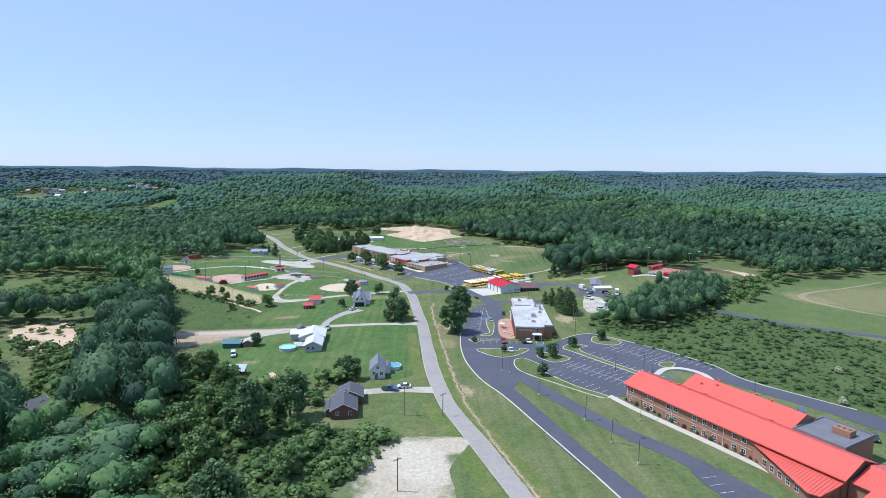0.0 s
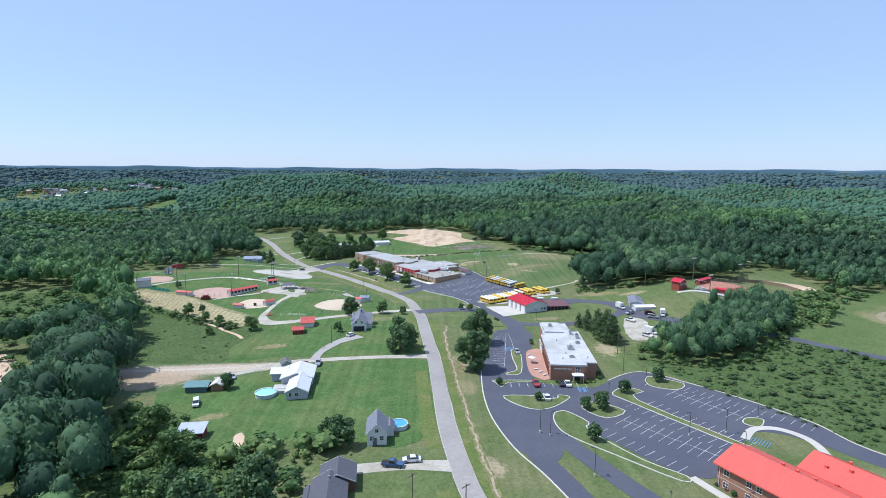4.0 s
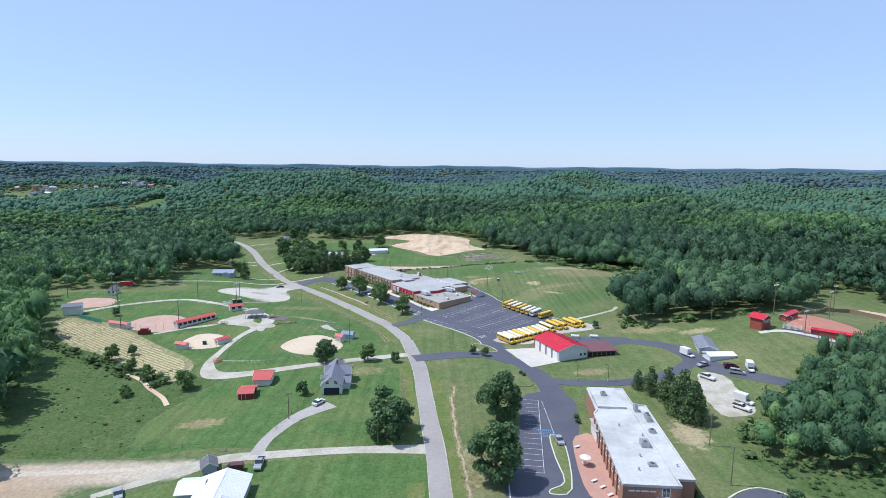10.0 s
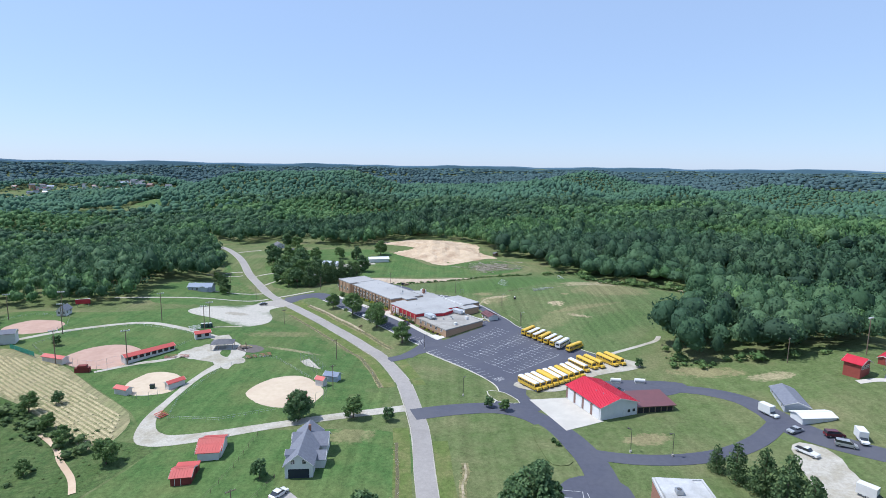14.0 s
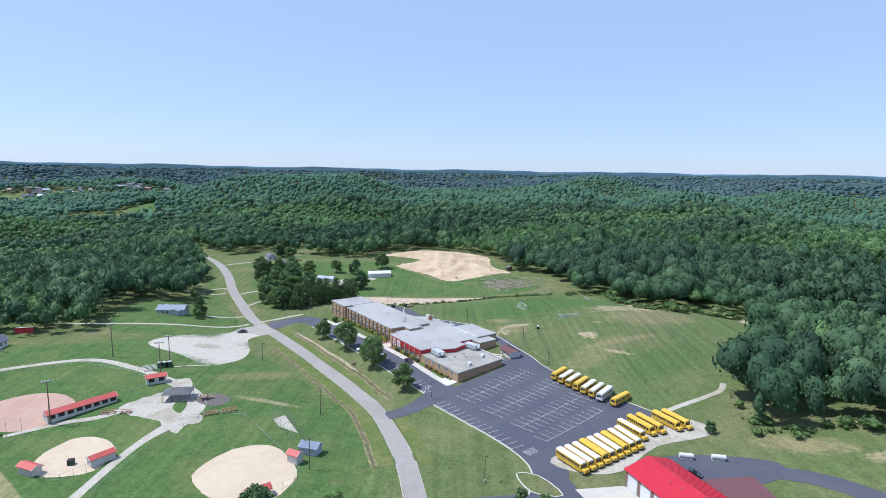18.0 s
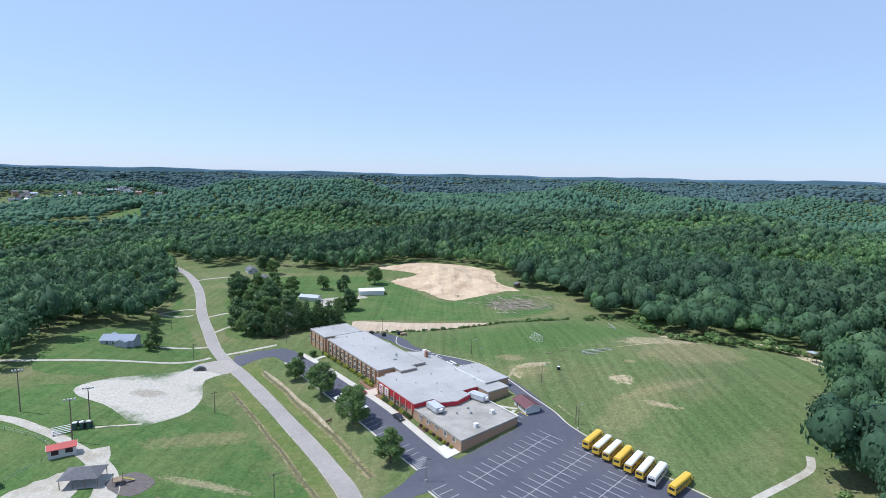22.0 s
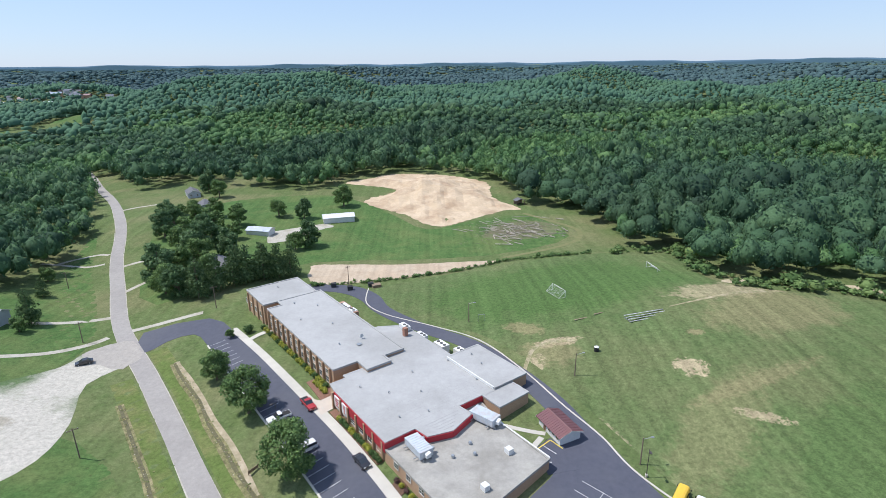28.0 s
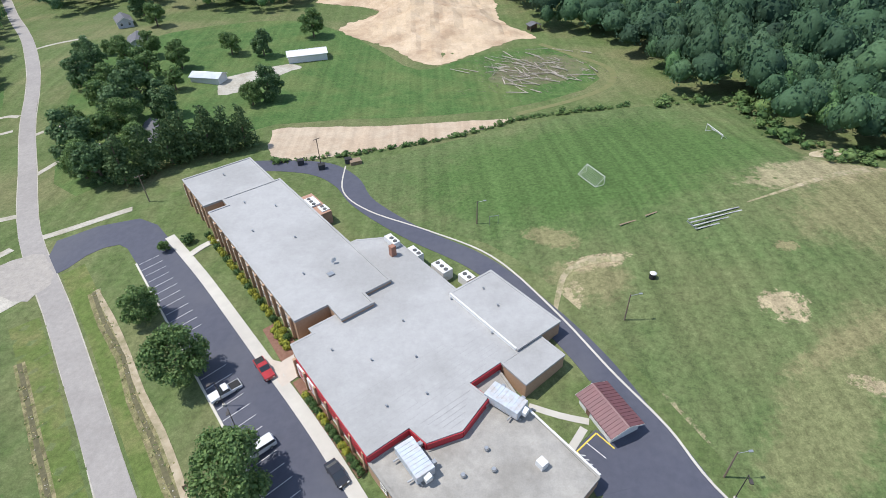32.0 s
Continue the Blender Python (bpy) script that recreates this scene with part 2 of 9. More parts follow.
BRICK = mat("red_brown_brick", (0.33, 0.17, 0.115), (0.27, 0.135, 0.09), 3.0, 0.9, 0.3, 9, rnd=0.06)
BRICKT = mat("tan_brick", (0.44, 0.29, 0.185), (0.38, 0.24, 0.15), 3.0, 0.9, 0.3, 9)
REDROOF = mat("salmon_red_metal_roof", (0.66, 0.115, 0.085), (0.61, 0.105, 0.08), 0.15, 0.42, c3=(0.58, 0.12, 0.09), scale3=0.06, amount3=0.5)
REDROOF2 = mat("crimson_metal_roof", (0.55, 0.022, 0.045), (0.50, 0.02, 0.04), 0.2, 0.4)
REDROOF3 = mat("faded_red_roof", (0.50, 0.08, 0.07), (0.44, 0.075, 0.065), 0.4, 0.6)
ROOFGREY = mat("pale_grey_roof_membrane", (0.385, 0.38, 0.372), (0.35, 0.345, 0.338), 0.35, 0.8, c3=(0.29, 0.285, 0.275), scale3=0.07, amount3=0.7, speck=0.05)
ROOFWHITE = mat("white_roof_membrane", (0.50, 0.50, 0.495), (0.44, 0.44, 0.44), 0.3, 0.75, c3=(0.33, 0.325, 0.31), scale3=0.12, amount3=0.75, speck=0.08)
WHITE = mat("white_siding", (0.66, 0.66, 0.65), (0.60, 0.60, 0.59), 1.2, 0.7)
WHITEMETAL = mat("white_metal_roofing", (0.70, 0.70, 0.70), (0.64, 0.64, 0.65), 0.5, 0.45)
TRIM = mat("pale_trim", (0.68, 0.66, 0.62), None, 2.0, 0.6)
REDPAINT = mat("red_painted_panel", (0.42, 0.02, 0.035), (0.36, 0.018, 0.03), 0.8, 0.55)
DARKROOF = mat("dark_shingle_roof", (0.105, 0.105, 0.115), (0.14, 0.14, 0.15), 1.5, 0.9, 0.3, 8)
GREYSHINGLE = mat("grey_shingle_roof", (0.145, 0.155, 0.19), (0.19, 0.20, 0.235), 1.5, 0.9, 0.3, 8)
BROWNROOF = mat("maroon_metal_roof", (0.165, 0.066, 0.07), (0.14, 0.06, 0.064), 0.6, 0.5)
DGLASS = glass("dark_window_glass", (0.03, 0.035, 0.042))
WOOD = mat("weathered_wood", (0.20, 0.14, 0.09), (0.27, 0.2, 0.14), 3, 0.9)
POLEW = mat("utility_pole_wood", (0.16, 0.12, 0.085), (0.21, 0.16, 0.12), 4, 0.9)
STEEL = mat("galvanised_steel", (0.45, 0.46, 0.47), (0.38, 0.39, 0.40), 2, 0.4, metal=0.7)
BLACK = mat("black_rubber", (0.02, 0.02, 0.021), None, 4, 0.8)
BARK = mat("tree_bark", (0.12, 0.09, 0.065), (0.17, 0.135, 0.10), 4, 0.95, 0.5, 8)
LEAF = mat("broad_leaves", (0.112, 0.192, 0.060), (0.146, 0.230, 0.078), 0.5, 0.7, isl=0.3, spec=0.3, leafy=0.3, speck=0.35)
LEAF_D = mat("dark_broad_leaves", (0.080, 0.148, 0.060), (0.112, 0.190, 0.076), 0.5, 0.7, isl=0.3, spec=0.3, leafy=0.3, speck=0.35)
NEEDLE = mat("conifer_needles", (0.080, 0.136, 0.056), (0.112, 0.172, 0.072), 0.7, 0.8, isl=0.35, spec=0.2, leafy=0.25)
WOODS = mat("woodland_leaves", (0.068, 0.134, 0.070), (0.088, 0.164, 0.079), 0.05, 0.8, c3=(0.092, 0.172, 0.074), scale3=0.01, amount3=0.5, isl=0.14, spec=0.2, leafy=0.3, speck=0.22, tint=0.34)
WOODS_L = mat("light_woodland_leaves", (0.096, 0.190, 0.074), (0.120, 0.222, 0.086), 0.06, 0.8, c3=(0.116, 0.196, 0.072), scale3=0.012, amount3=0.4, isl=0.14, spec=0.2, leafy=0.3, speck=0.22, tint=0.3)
WOODS_D = mat("dark_woodland_leaves", (0.049, 0.101, 0.058), (0.064, 0.126, 0.066), 0.05, 0.8, c3=(0.066, 0.113, 0.058), scale3=0.01, amount3=0.5, isl=0.14, spec=0.2, leafy=0.3, speck=0.22, tint=0.34)
SCRUB = mat("scrub_leaves", (0.096, 0.168, 0.056), (0.132, 0.204, 0.072), 0.1, 0.85, isl=0.22, spec=0.2, leafy=0.25, speck=0.35, tint=0.3)


# ---- mesh building ----
class Shape:
    """Collects corners and faces of one mesh."""

    def __init__(self):
        self.v, self.f = [], []

    def add(self, verts, faces, m=None):
        k = len(self.v)
        self.v += [tuple(m @ Vector(p)) for p in verts] if m is not None else [tuple(p) for p in verts]
        self.f += [tuple(i + k for i in q) for q in faces]
        return self

    def box(self, x0, x1, y0, y1, z0, z1, m=None):
        v = [(x0, y0, z0), (x1, y0, z0), (x1, y1, z0), (x0, y1, z0), (x0, y0, z1), (x1, y0, z1), (x1, y1, z1), (x0, y1, z1)]
        return self.add(v, [(0, 3, 2, 1), (4, 5, 6, 7), (0, 1, 5, 4), (1, 2, 6, 5), (2, 3, 7, 6), (3, 0, 4, 7)], m)

    def prism(self, outline, z0, z1, m=None):
        n = len(outline)
        v = [(x, y, z0) for x, y in outline] + [(x, y, z1) for x, y in outline]
        return self.add(v, [tuple(range(n))[::-1], tuple(range(n, 2 * n))] + [(i, (i + 1) % n, n + (i + 1) % n, n + i) for i in range(n)], m)

    def extrude(self, profile, y0, y1, m=None):
        """A profile in x, z drawn out along y."""
        n = len(profile)
        v = [(x, y0, z) for x, z in profile] + [(x, y1, z) for x, z in profile]
        return self.add(v, [tuple(range(n)), tuple(range(n, 2 * n))[::-1]] + [(i, n + i, n + (i + 1) % n, (i + 1) % n) for i in range(n)], m)

    def rod(self, p, q, r0, r1=None, n=7, m=None):
        p, q = Vector(p), Vector(q)
        r1 = r0 if r1 is None else r1
        a = (q - p).to_track_quat("Z", "Y")
        ring = [a @ Vector((math.cos(6.2832 * i / n), math.sin(6.2832 * i / n), 0)) for i in range(n)]
        v = [p + d * r0 for d in ring] + [q + d * r1 for d in ring]
        return self.add(v, [tuple(range(n))[::-1], tuple(range(n, 2 * n))] + [(i, (i + 1) % n, n + (i + 1) % n, n + i) for i in range(n)], m)

    def ball(self, c, rx, ry, rz, jit=0.0, rng=None, n=10, k=6):
        v, f = [], []
        for i in range(k + 1):
            for j in range(n):
                a, b = math.pi * i / k, 6.2832 * j / n
                s = 1 + (rng.uniform(-jit, jit) if rng and 0 < i < k else 0)
                v.append((c[0] + rx * s * math.sin(a) * math.cos(b), c[1] + ry * s * math.sin(a) * math.sin(b), c[2] + rz * s * math.cos(a)))
        for i in range(k):
            for j in range(n):
                f.append((i * n + j, i * n + n + j, i * n + n + (j + 1) % n, i * n + (j + 1) % n))
        return self.add(v, f)

    def mesh(self, name, material, smooth=False):
        me = bpy.data.meshes.new(name)
        me.from_pydata(self.v, [], self.f)
        me.materials.append(material)
        if smooth:
            me.polygons.foreach_set("use_smooth", [True] * len(me.polygons))
        me.update()
        return me


def part(name, shape, material, parent, label="", smooth=False):
    ob = new(name, shape.mesh(name, material, smooth) if isinstance(shape, Shape) else shape)
    ob.parent = parent
    if label:
        ob["label"] = label
    return ob


def thing(name, x, y, rz, label, category, group="", z=None):
    ob = new(name)
    ob.empty_display_size = 0.5
    ob.matrix_world = pose(x, y, g(x, y) if z is None else z, 0, 0, rz)
    return tagged(ob, label, category, group)


def single(name, shape, material, label, category="", group="", kind="", smooth=False):
    return tagged(new(name, shape.mesh(name, material, smooth)), label, category, group, kind)


# ---- pads and ribbons laid on the ground ----
def smooth_loop(pts, n=5, closed=True):
    """Catmull-Rom through the points."""
    out, k = [], len(pts)
    for i in range(k if closed else k - 1):
        p = [Vector(pts[(i + d) % k] if closed else pts[min(max(i + d, 0), k - 1)]) for d in (-1, 0, 1, 2)]
        for j in range(n):
            t = j / n
            out.append(0.5 * (2 * p[1] + (p[2] - p[0]) * t + (2 * p[0] - 5 * p[1] + 4 * p[2] - p[3]) * t * t + (3 * p[1] - p[0] - 3 * p[2] + p[3]) * t ** 3))
    if not closed:
        out.append(Vector(pts[-1]))
    return out


def inside(px, py, poly):
    """Even-odd test of arrays of points against a polygon."""
    px, py = np.asarray(px, float), np.asarray(py, float)
    res = np.zeros(px.shape, bool)
    q = np.asarray([tuple(p)[:2] for p in poly], float)
    for (x0, y0), (x1, y1) in zip(q, np.roll(q, -1, 0)):
        if y0 != y1:
            res ^= ((y0 > py) != (y1 > py)) & (px < (x1 - x0) * (py - y0) / (y1 - y0) + x0)
    return res


def pad(name, outline, lift, material, label, step=5.0, curve=4, kind="structure", category="", rag=0.0, over=None, seed=1, parent=None):
    """A sheet with the outline given, draped over the land, lift above it, with a skirt."""
    pts = smooth_loop(outline, curve) if curve else [Vector(p) for p in outline]
    if rag:
        long_pts = []
        for a, b in zip(pts, pts[1:] + pts[:1]):
            k = max(1, int((b - a).length / 1.6))
            long_pts += [a.lerp(b, i / k) for i in range(k)]
        pts = [p + Vector((noise.noise((p.x * 0.35, p.y * 0.35, seed)), noise.noise((p.x * 0.35, p.y * 0.35, seed + 9)))) * rag
               + Vector((noise.noise((p.x * 0.9, p.y * 0.9, seed)), noise.noise((p.x * 0.9, p.y * 0.9, seed + 9)))) * rag * 0.5 for p in long_pts]
    else:
        long_pts = []
        for a, b in zip(pts, pts[1:] + pts[:1]):
            k = max(1, int((b - a).length / step))
            long_pts += [a.lerp(b, i / k) for i in range(k)]
        pts = long_pts
    x0, x1 = min(p.x for p in pts), max(p.x for p in pts)
    y0, y1 = min(p.y for p in pts), max(p.y for p in pts)
    gx, gy = np.meshgrid(np.arange(x0 + step / 2, x1, step), np.arange(y0 + step / 2, y1, step))
    gx, gy = gx.ravel(), gy.ravel()
    ok = inside(gx, gy, pts)
    inner = [Vector((a, b)) for a, b in zip(gx[ok], gy[ok])]
    n = len(pts)
    v, e, f, *_ = geometry.delaunay_2d_cdt([Vector((p.x, p.y)) for p in pts] + inner, [], [list(range(n))], 1, 1e-4)
    z = (over or (lambda x, y: 0.0))
    s = Shape()
    s.v = [(p.x, p.y, g(p.x, p.y) + lift + z(p.x, p.y)) for p in v]
    s.f = [tuple(q) for q in f]
    k = len(s.v)
    s.v += [(p.x, p.y, g(p.x, p.y) - 0.3) for p in pts] + [(p.x, p.y, g(p.x, p.y) + lift + z(p.x, p.y)) for p in pts]
    s.f += [(k + i, k + (i + 1) % n, k + n + (i + 1) % n, k + n + i) for i in range(n)]
    ob = new(name, s.mesh(name, material))
    if parent:
        ob.parent = parent
        return ob
    return tagged(ob, label, category, "", kind)


def ribbon(name, pts, width, lift, material, label, n=6, kind="structure", parent=None, bottom=-0.3, closed=False, cross=1):
    """A strip along a smooth line; width may be a number or one for each point."""
    line = smooth_loop(pts, n, closed)
    if hasattr(width, "__len__"):
        wid = np.interp(np.linspace(0, len(pts) - 1, len(line)), range(len(pts)), width)
    else:
        wid = [width] * len(line)
    s = Shape()
    m = len(line)
    for i, p in enumerate(line):
        a, b = (line[(i - 1) % m], line[(i + 1) % m]) if closed else (line[max(i - 1, 0)], line[min(i + 1, m - 1)])
        d = (b - a).normalized()
        side = Vector((-d.y, d.x)) * wid[i] / 2
        for j in range(cross + 1):
            q = p + side * (1 - 2 * j / cross)
            s.v.append((q.x, q.y, g(q.x, q.y) + lift))
        for q in (p + side, p - side):
            s.v.append((q.x, q.y, g(q.x, q.y) + bottom))
    w = cross + 3
    for i in range(m if closed else m - 1):
        a, b = i * w, ((i + 1) % m) * w
        for j in range(cross):
            s.f.append((a + j, a + j + 1, b + j + 1, b + j))
        s.f += [(a, b, b + cross + 1, a + cross + 1), (a + cross, a + cross + 2, b + cross + 2, b + cross)]
    ob = new(name, s.mesh(name, material))
    if parent:
        ob.parent = parent
        return ob
    return tagged(ob, label, "", "", kind)


def axis(lo, hi, step, end, grow=1.18):
    """Grid lines: even between lo and hi, then ever wider to the ends."""
    mid = list(np.arange(lo, hi + 0.1, step))
    left, right, s = [lo], [hi], step
    while left[-1] > -end or right[-1] < end:
        s *= grow
        left.append(left[-1] - min(s, 160))
        right.append(right[-1] + min(s, 160))
    return np.array(left[:0:-1] + mid + right[1:])


gx, gy = axis(-260, 320, 4.0, 5600), axis(40, 740, 4.0, 5600)
gy = gy[gy > -900]
GX, GY = np.meshgrid(gx, gy)
s = Shape()
s.v = list(zip(GX.ravel().tolist(), GY.ravel().tolist(), land(GX, GY).ravel().tolist()))
nx = len(gx)
s.f = [(j * nx + i, j * nx + i + 1, j * nx + nx + i + 1, j * nx + nx + i) for j in range(len(gy) - 1) for i in range(nx - 1)]
single("ground", s, GRASS, "mown and rough summer grass over gently rolling land", kind="structure", smooth=True)
# ---- roads ----
ROAD = [(62, -40), (48, 10), (37, 55), (29, 84), (22.9, 108), (16.2, 132), (10.2, 152), (7.4, 168), (5.0, 190), (3.8, 212), (2.3, 238), (0.6, 258), (-1.7, 281), (-3.8, 305), (-9.8, 335), (-16.6, 358),
        (-25, 380), (-40.2, 402.8), (-57, 426.2), (-78, 455), (-100, 484), (-119, 517), (-139, 554), (-158, 594), (-186, 640), (-222, 690), (-262, 748), (-300, 800)]
ribbon("road", ROAD, 4.9, 0.07, ROADGREY, "weathered pale grey asphalt road winding through grass", cross=2)
for off, w in ((2.5, 0.3), (-2.5, 0.3)):
    line = smooth_loop(ROAD, 2, False)
    pts = []
    for i, p in enumerate(line):
        d = (line[min(i + 1, len(line) - 1)] - line[max(i - 1, 0)]).normalized()
        pts.append(p + Vector((-d.y, d.x)) * (off + 0.3 * noise.noise((p.x * 0.1, p.y * 0.1, off))))
    ribbon("road_shoulder", pts, w, 0.045, GRAVEL, "strip of pale gravel along the road edge", n=2)

ENTRY = [(-18.5, 369), (-13, 371.8), (-8, 377.5), (-3, 385)]

# ---- lots and drives ----
pad("parking_lot_south", [(17.5, 228), (17.8, 208), (18.5, 191), (22.2, 174), (31, 167), (37, 178), (46, 180), (54, 168), (62, 160), (70, 162), (84, 178), (92, 182), (101, 176), (108, 165), (122, 146), (132, 128),
     (140, 135), (126, 155), (113, 171), (108.5, 187), (97.5, 204), (85, 218.5), (77, 226), (70, 225), (61, 218.5), (53, 213), (37.5, 217.5), (36, 222), (38.6, 243), (40.5, 251), (43.5, 262), (45, 276), (38, 281), (29.6, 277),
     (26.6, 263), (23.4, 249), (20.2, 237)], 0.06, ASPHALT, "dark smooth asphalt parking lot with white bays", 5, 3)
ribbon("drive_south", [(84, -40), (68, 20), (56.5, 72), (47.4, 106), (41.2, 124), (37.2, 138), (30.8, 160), (27, 172), (24.5, 187), (23.5, 200)], 5.5, 0.066, ASPHALT, "dark asphalt drive beside the grass verge")
ribbon("drive_front", [(128, 0), (108, 44), (90, 80), (80, 95), (72, 111), (65.5, 123.4), (56, 136.4), (46, 155), (40, 168), (35.5, 179), (33, 187)], 5.6, 0.072, ASPHALT, "dark asphalt drive in front of the brick school")
pad("parking_bay_front", [(70, 90), (67.5, 103), (65, 115.2), (68.5, 117), (75, 108), (80, 95)], 0.064, ASPHALT, "dark asphalt parking bay beside the drive")
ribbon("drive_north", [(-6, 313), (8, 317.5), (20, 318.5), (29, 313.5), (35, 304), (38.5, 294), (40, 284), (39.5, 268)], 7.6, 0.074, ASPHALT, "dark asphalt link drive worn pale at the bend")
pad("parking_lot_school", [(-13, 371.5), (-5, 380), (3.6, 389), (21.5, 406), (25, 412), (27.5, 425), (31, 424), (36, 413), (41, 400), (53, 383), (65, 367), (56, 358), (36, 345), (30, 330), (33, 318), (24, 313), (19, 322), (21.5, 333), (18.8, 342.5), (9, 357),
     (-3.6, 375), (-9, 370)], 0.068, ASPHALT, "wide dark asphalt school parking lot", 5, 2)
def front(v, u):
    """A place before the long school: v metres out from its front, u metres along it."""
    return -9.1 + 0.811 * v - 0.584 * u, 412.7 + 0.584 * v + 0.811 * u


pad("parking_strip_school", [(-85, 466.5), (-80, 472.5), (-73, 475), front(-14.2, 77), front(-14.2, 40), front(-14.2, 0), front(-14.6, -24), (-4, 379), (4, 388), front(-5.0, -22), front(-3.8, -3), front(-3.6, 14), front(-3.9, 30), front(-4.2, 50), front(-4.9, 70), front(-5.8, 82), (-72, 485), (-91, 480)], 0.062, ASPHALT,
    "dark asphalt drive and parking strip before the school", 4, 2)
ribbon("drive_entry", ENTRY, [7, 6, 6, 7], 0.075, ASPHALT, "dark asphalt link from the road to the school strip")
ribbon("drive_back", [(-54, 510), (-40, 509), (-29, 505.5), (-21.5, 497), (-16, 485), (-4, 470), (10, 456.5), (20, 441.5), (27, 428), (31.5, 415)], [6, 7, 8, 7, 5.5, 5, 5, 5, 5.5, 6], 0.072, ASPHALT, "dark asphalt service drive behind the school")
pad("yard_east", [(52, 334), (57, 341), (70, 341.5), (84, 336.5), (80, 329), (62, 326)], 0.058, ASPHALT, "grey asphalt yard behind the bus garage")
ribbon("drive_east", [(79, 333), (88, 328.5), (95, 321), (98, 312), (99.5, 303), (105, 294), (118, 283), (134, 273), (150, 262), (170, 243), (187, 230), (215, 216), (260, 206), (330, 200), (420, 190)], [6, 6, 6, 7, 9, 8, 6, 5.5, 5, 5, 5, 5, 5, 5, 5],
       0.066, ASPHALT, "dark asphalt drive between grass banks")
ribbon("drive_loop", [(40, 291), (50, 288.5), (62, 288.3), (75, 291), (87, 297), (97, 305)], 5.2, 0.078, ASPHALT, "dark asphalt loop drive beside grass")
ribbon("drive_ballpark", [(140, 322), (150, 312), (160, 300), (158, 290), (150, 285)], 5, 0.06, ASPHALT, "asphalt drive by the red ballpark")
pad("bus_yard_gravel", [(27, 338), (34, 333), (44, 334), (58, 347), (74, 352), (77, 359), (66, 366), (50, 357), (33, 345)], 0.082, GRAVEL, "pale gravel strip under parked buses", 4, 3)
pad("garage_apron", [(30.4, 325.5), (37.2, 303.8), (49.4, 309.8), (42.3, 327.3)], 0.10, CONCRETE, "bright concrete apron before the bus garage", 4, 0)
pad("storage_gravel", [(93.8, 294), (101, 291.5), (99.5, 275), (97.5, 266), (92.4, 262.7), (86, 264), (88, 278)], 0.05, GRAVEL, "pale gravel storage yard", 4, 3, rag=0.6)
PALE = (0.46, 0.425, 0.37)
pad("gravel_lot_far", [(-125, 428), (-121, 437), (-112, 446), (-103, 458), (-101.5, 469), (-92, 472), (-85.5, 463), (-91, 450), (-84, 432), (-82, 418), (-86, 407), (-90, 402.5), (-97, 408), (-107, 415.5), (-119, 421)], 0.04, mat("gravel_thinning_into_grass", (0.066, 0.120, 0.040), (0.10, 0.145, 0.055), 0.5, 0.95, 0.4, 5, speck=0.2,
    spots=[(-101, 427, 38, 22, -12, PALE, 0.95, 0.55), (-95, 456, 13, 26, -8, PALE, 0.95, 0.5), (-101, 429, 7, 5, 0, (0.27, 0.24, 0.18), 0.7, 0.9), (-86, 415, 14, 10, 40, PALE, 0.8, 0.8)]),
    "patchy white gravel lot thinning into grass", 4, 3)
ribbon("gravel_drive_ballpark", [(-5, 318.5), (-29, 311), (-46, 305.5), (-66, 299.5), (-77, 300.5), (-83, 311), (-84, 324), (-82.5, 345), (-77, 364), (-84, 378), (-99, 389), (-113, 397), (-135, 404), (-158, 392), (-172, 377)],
       [4.5, 4, 4, 5.5, 7, 4, 2.6, 2.6, 6, 5, 3.5, 3, 3, 3, 3], 0.06, GRAVEL, "pale gravel drive round the ball fields")
ribbon("gravel_drive_farm", [(2, 244.3), (-19, 244), (-40, 242), (-52, 240), (-66, 231), (-74, 226)], [5, 3.4, 3.8, 4, 3, 2], 0.06, GRAVEL, "pale gravel farm drive")
ribbon("house_drive", [(-43, 242), (-42.5, 251), (-38, 263), (-30, 272)], [3.5, 3.2, 4.5, 7], 0.065, mat("grey_gravel", (0.30, 0.28, 0.26), (0.38, 0.35, 0.32), 1.2, 0.95, 0.4, 5), "grey gravel house drive")
pad("dirt_track", [(-48, 243), (-66, 241), (-90, 243), (-120, 243), (-126, 231), (-108, 220), (-98, 212), (-86, 216), (-80, 224), (-66, 226)], 0.04, mat("eroded_earth", (0.064, 0.108, 0.036), (0.105, 0.135, 0.052), 0.5, 0.95, 0.6, 2, speck=0.2,
    spots=[(-88, 235.5, 50, 7.5, 1, (0.40, 0.325, 0.245), 0.95, 0.35), (-100, 226, 24, 11, 8, (0.36, 0.27, 0.185), 0.9, 0.9), (-62, 236, 20, 5, 8, (0.42, 0.36, 0.28), 0.9, 0.5), (-92, 236.5, 40, 1.6, 1, (0.46, 0.40, 0.32), 0.8, 0.6)]), "bare tan earth track and cut bank", 4, 3)
ribbon("house_lane", [(9, 165.8), (-5, 166.8), (-19, 165.4)], [6, 4, 4.6], 0.06, GRAVEL, "pale gravel house lane")
pad("gravel_turnout", [(14, 133), (5, 135), (-6, 134), (-14, 124), (-19, 106), (-16, 88), (6, 86), (9, 106), (8, 118), (11, 125)], 0.045, mat("gravel_turnout_soil", (0.090, 0.126, 0.046), (0.135, 0.155, 0.068), 0.5, 0.95, 0.5, 6, speck=0.2,
    spots=[(-2, 115, 15, 25, 8, (0.42, 0.365, 0.28), 0.95, 0.8), (8, 130, 13, 6, 5, (0.43, 0.375, 0.29), 0.95, 0.4), (1, 122, 9, 14, 20, (0.47, 0.42, 0.34), 0.9, 0.7)]), "bare tan gravel turnout with weeds", 4, 3)
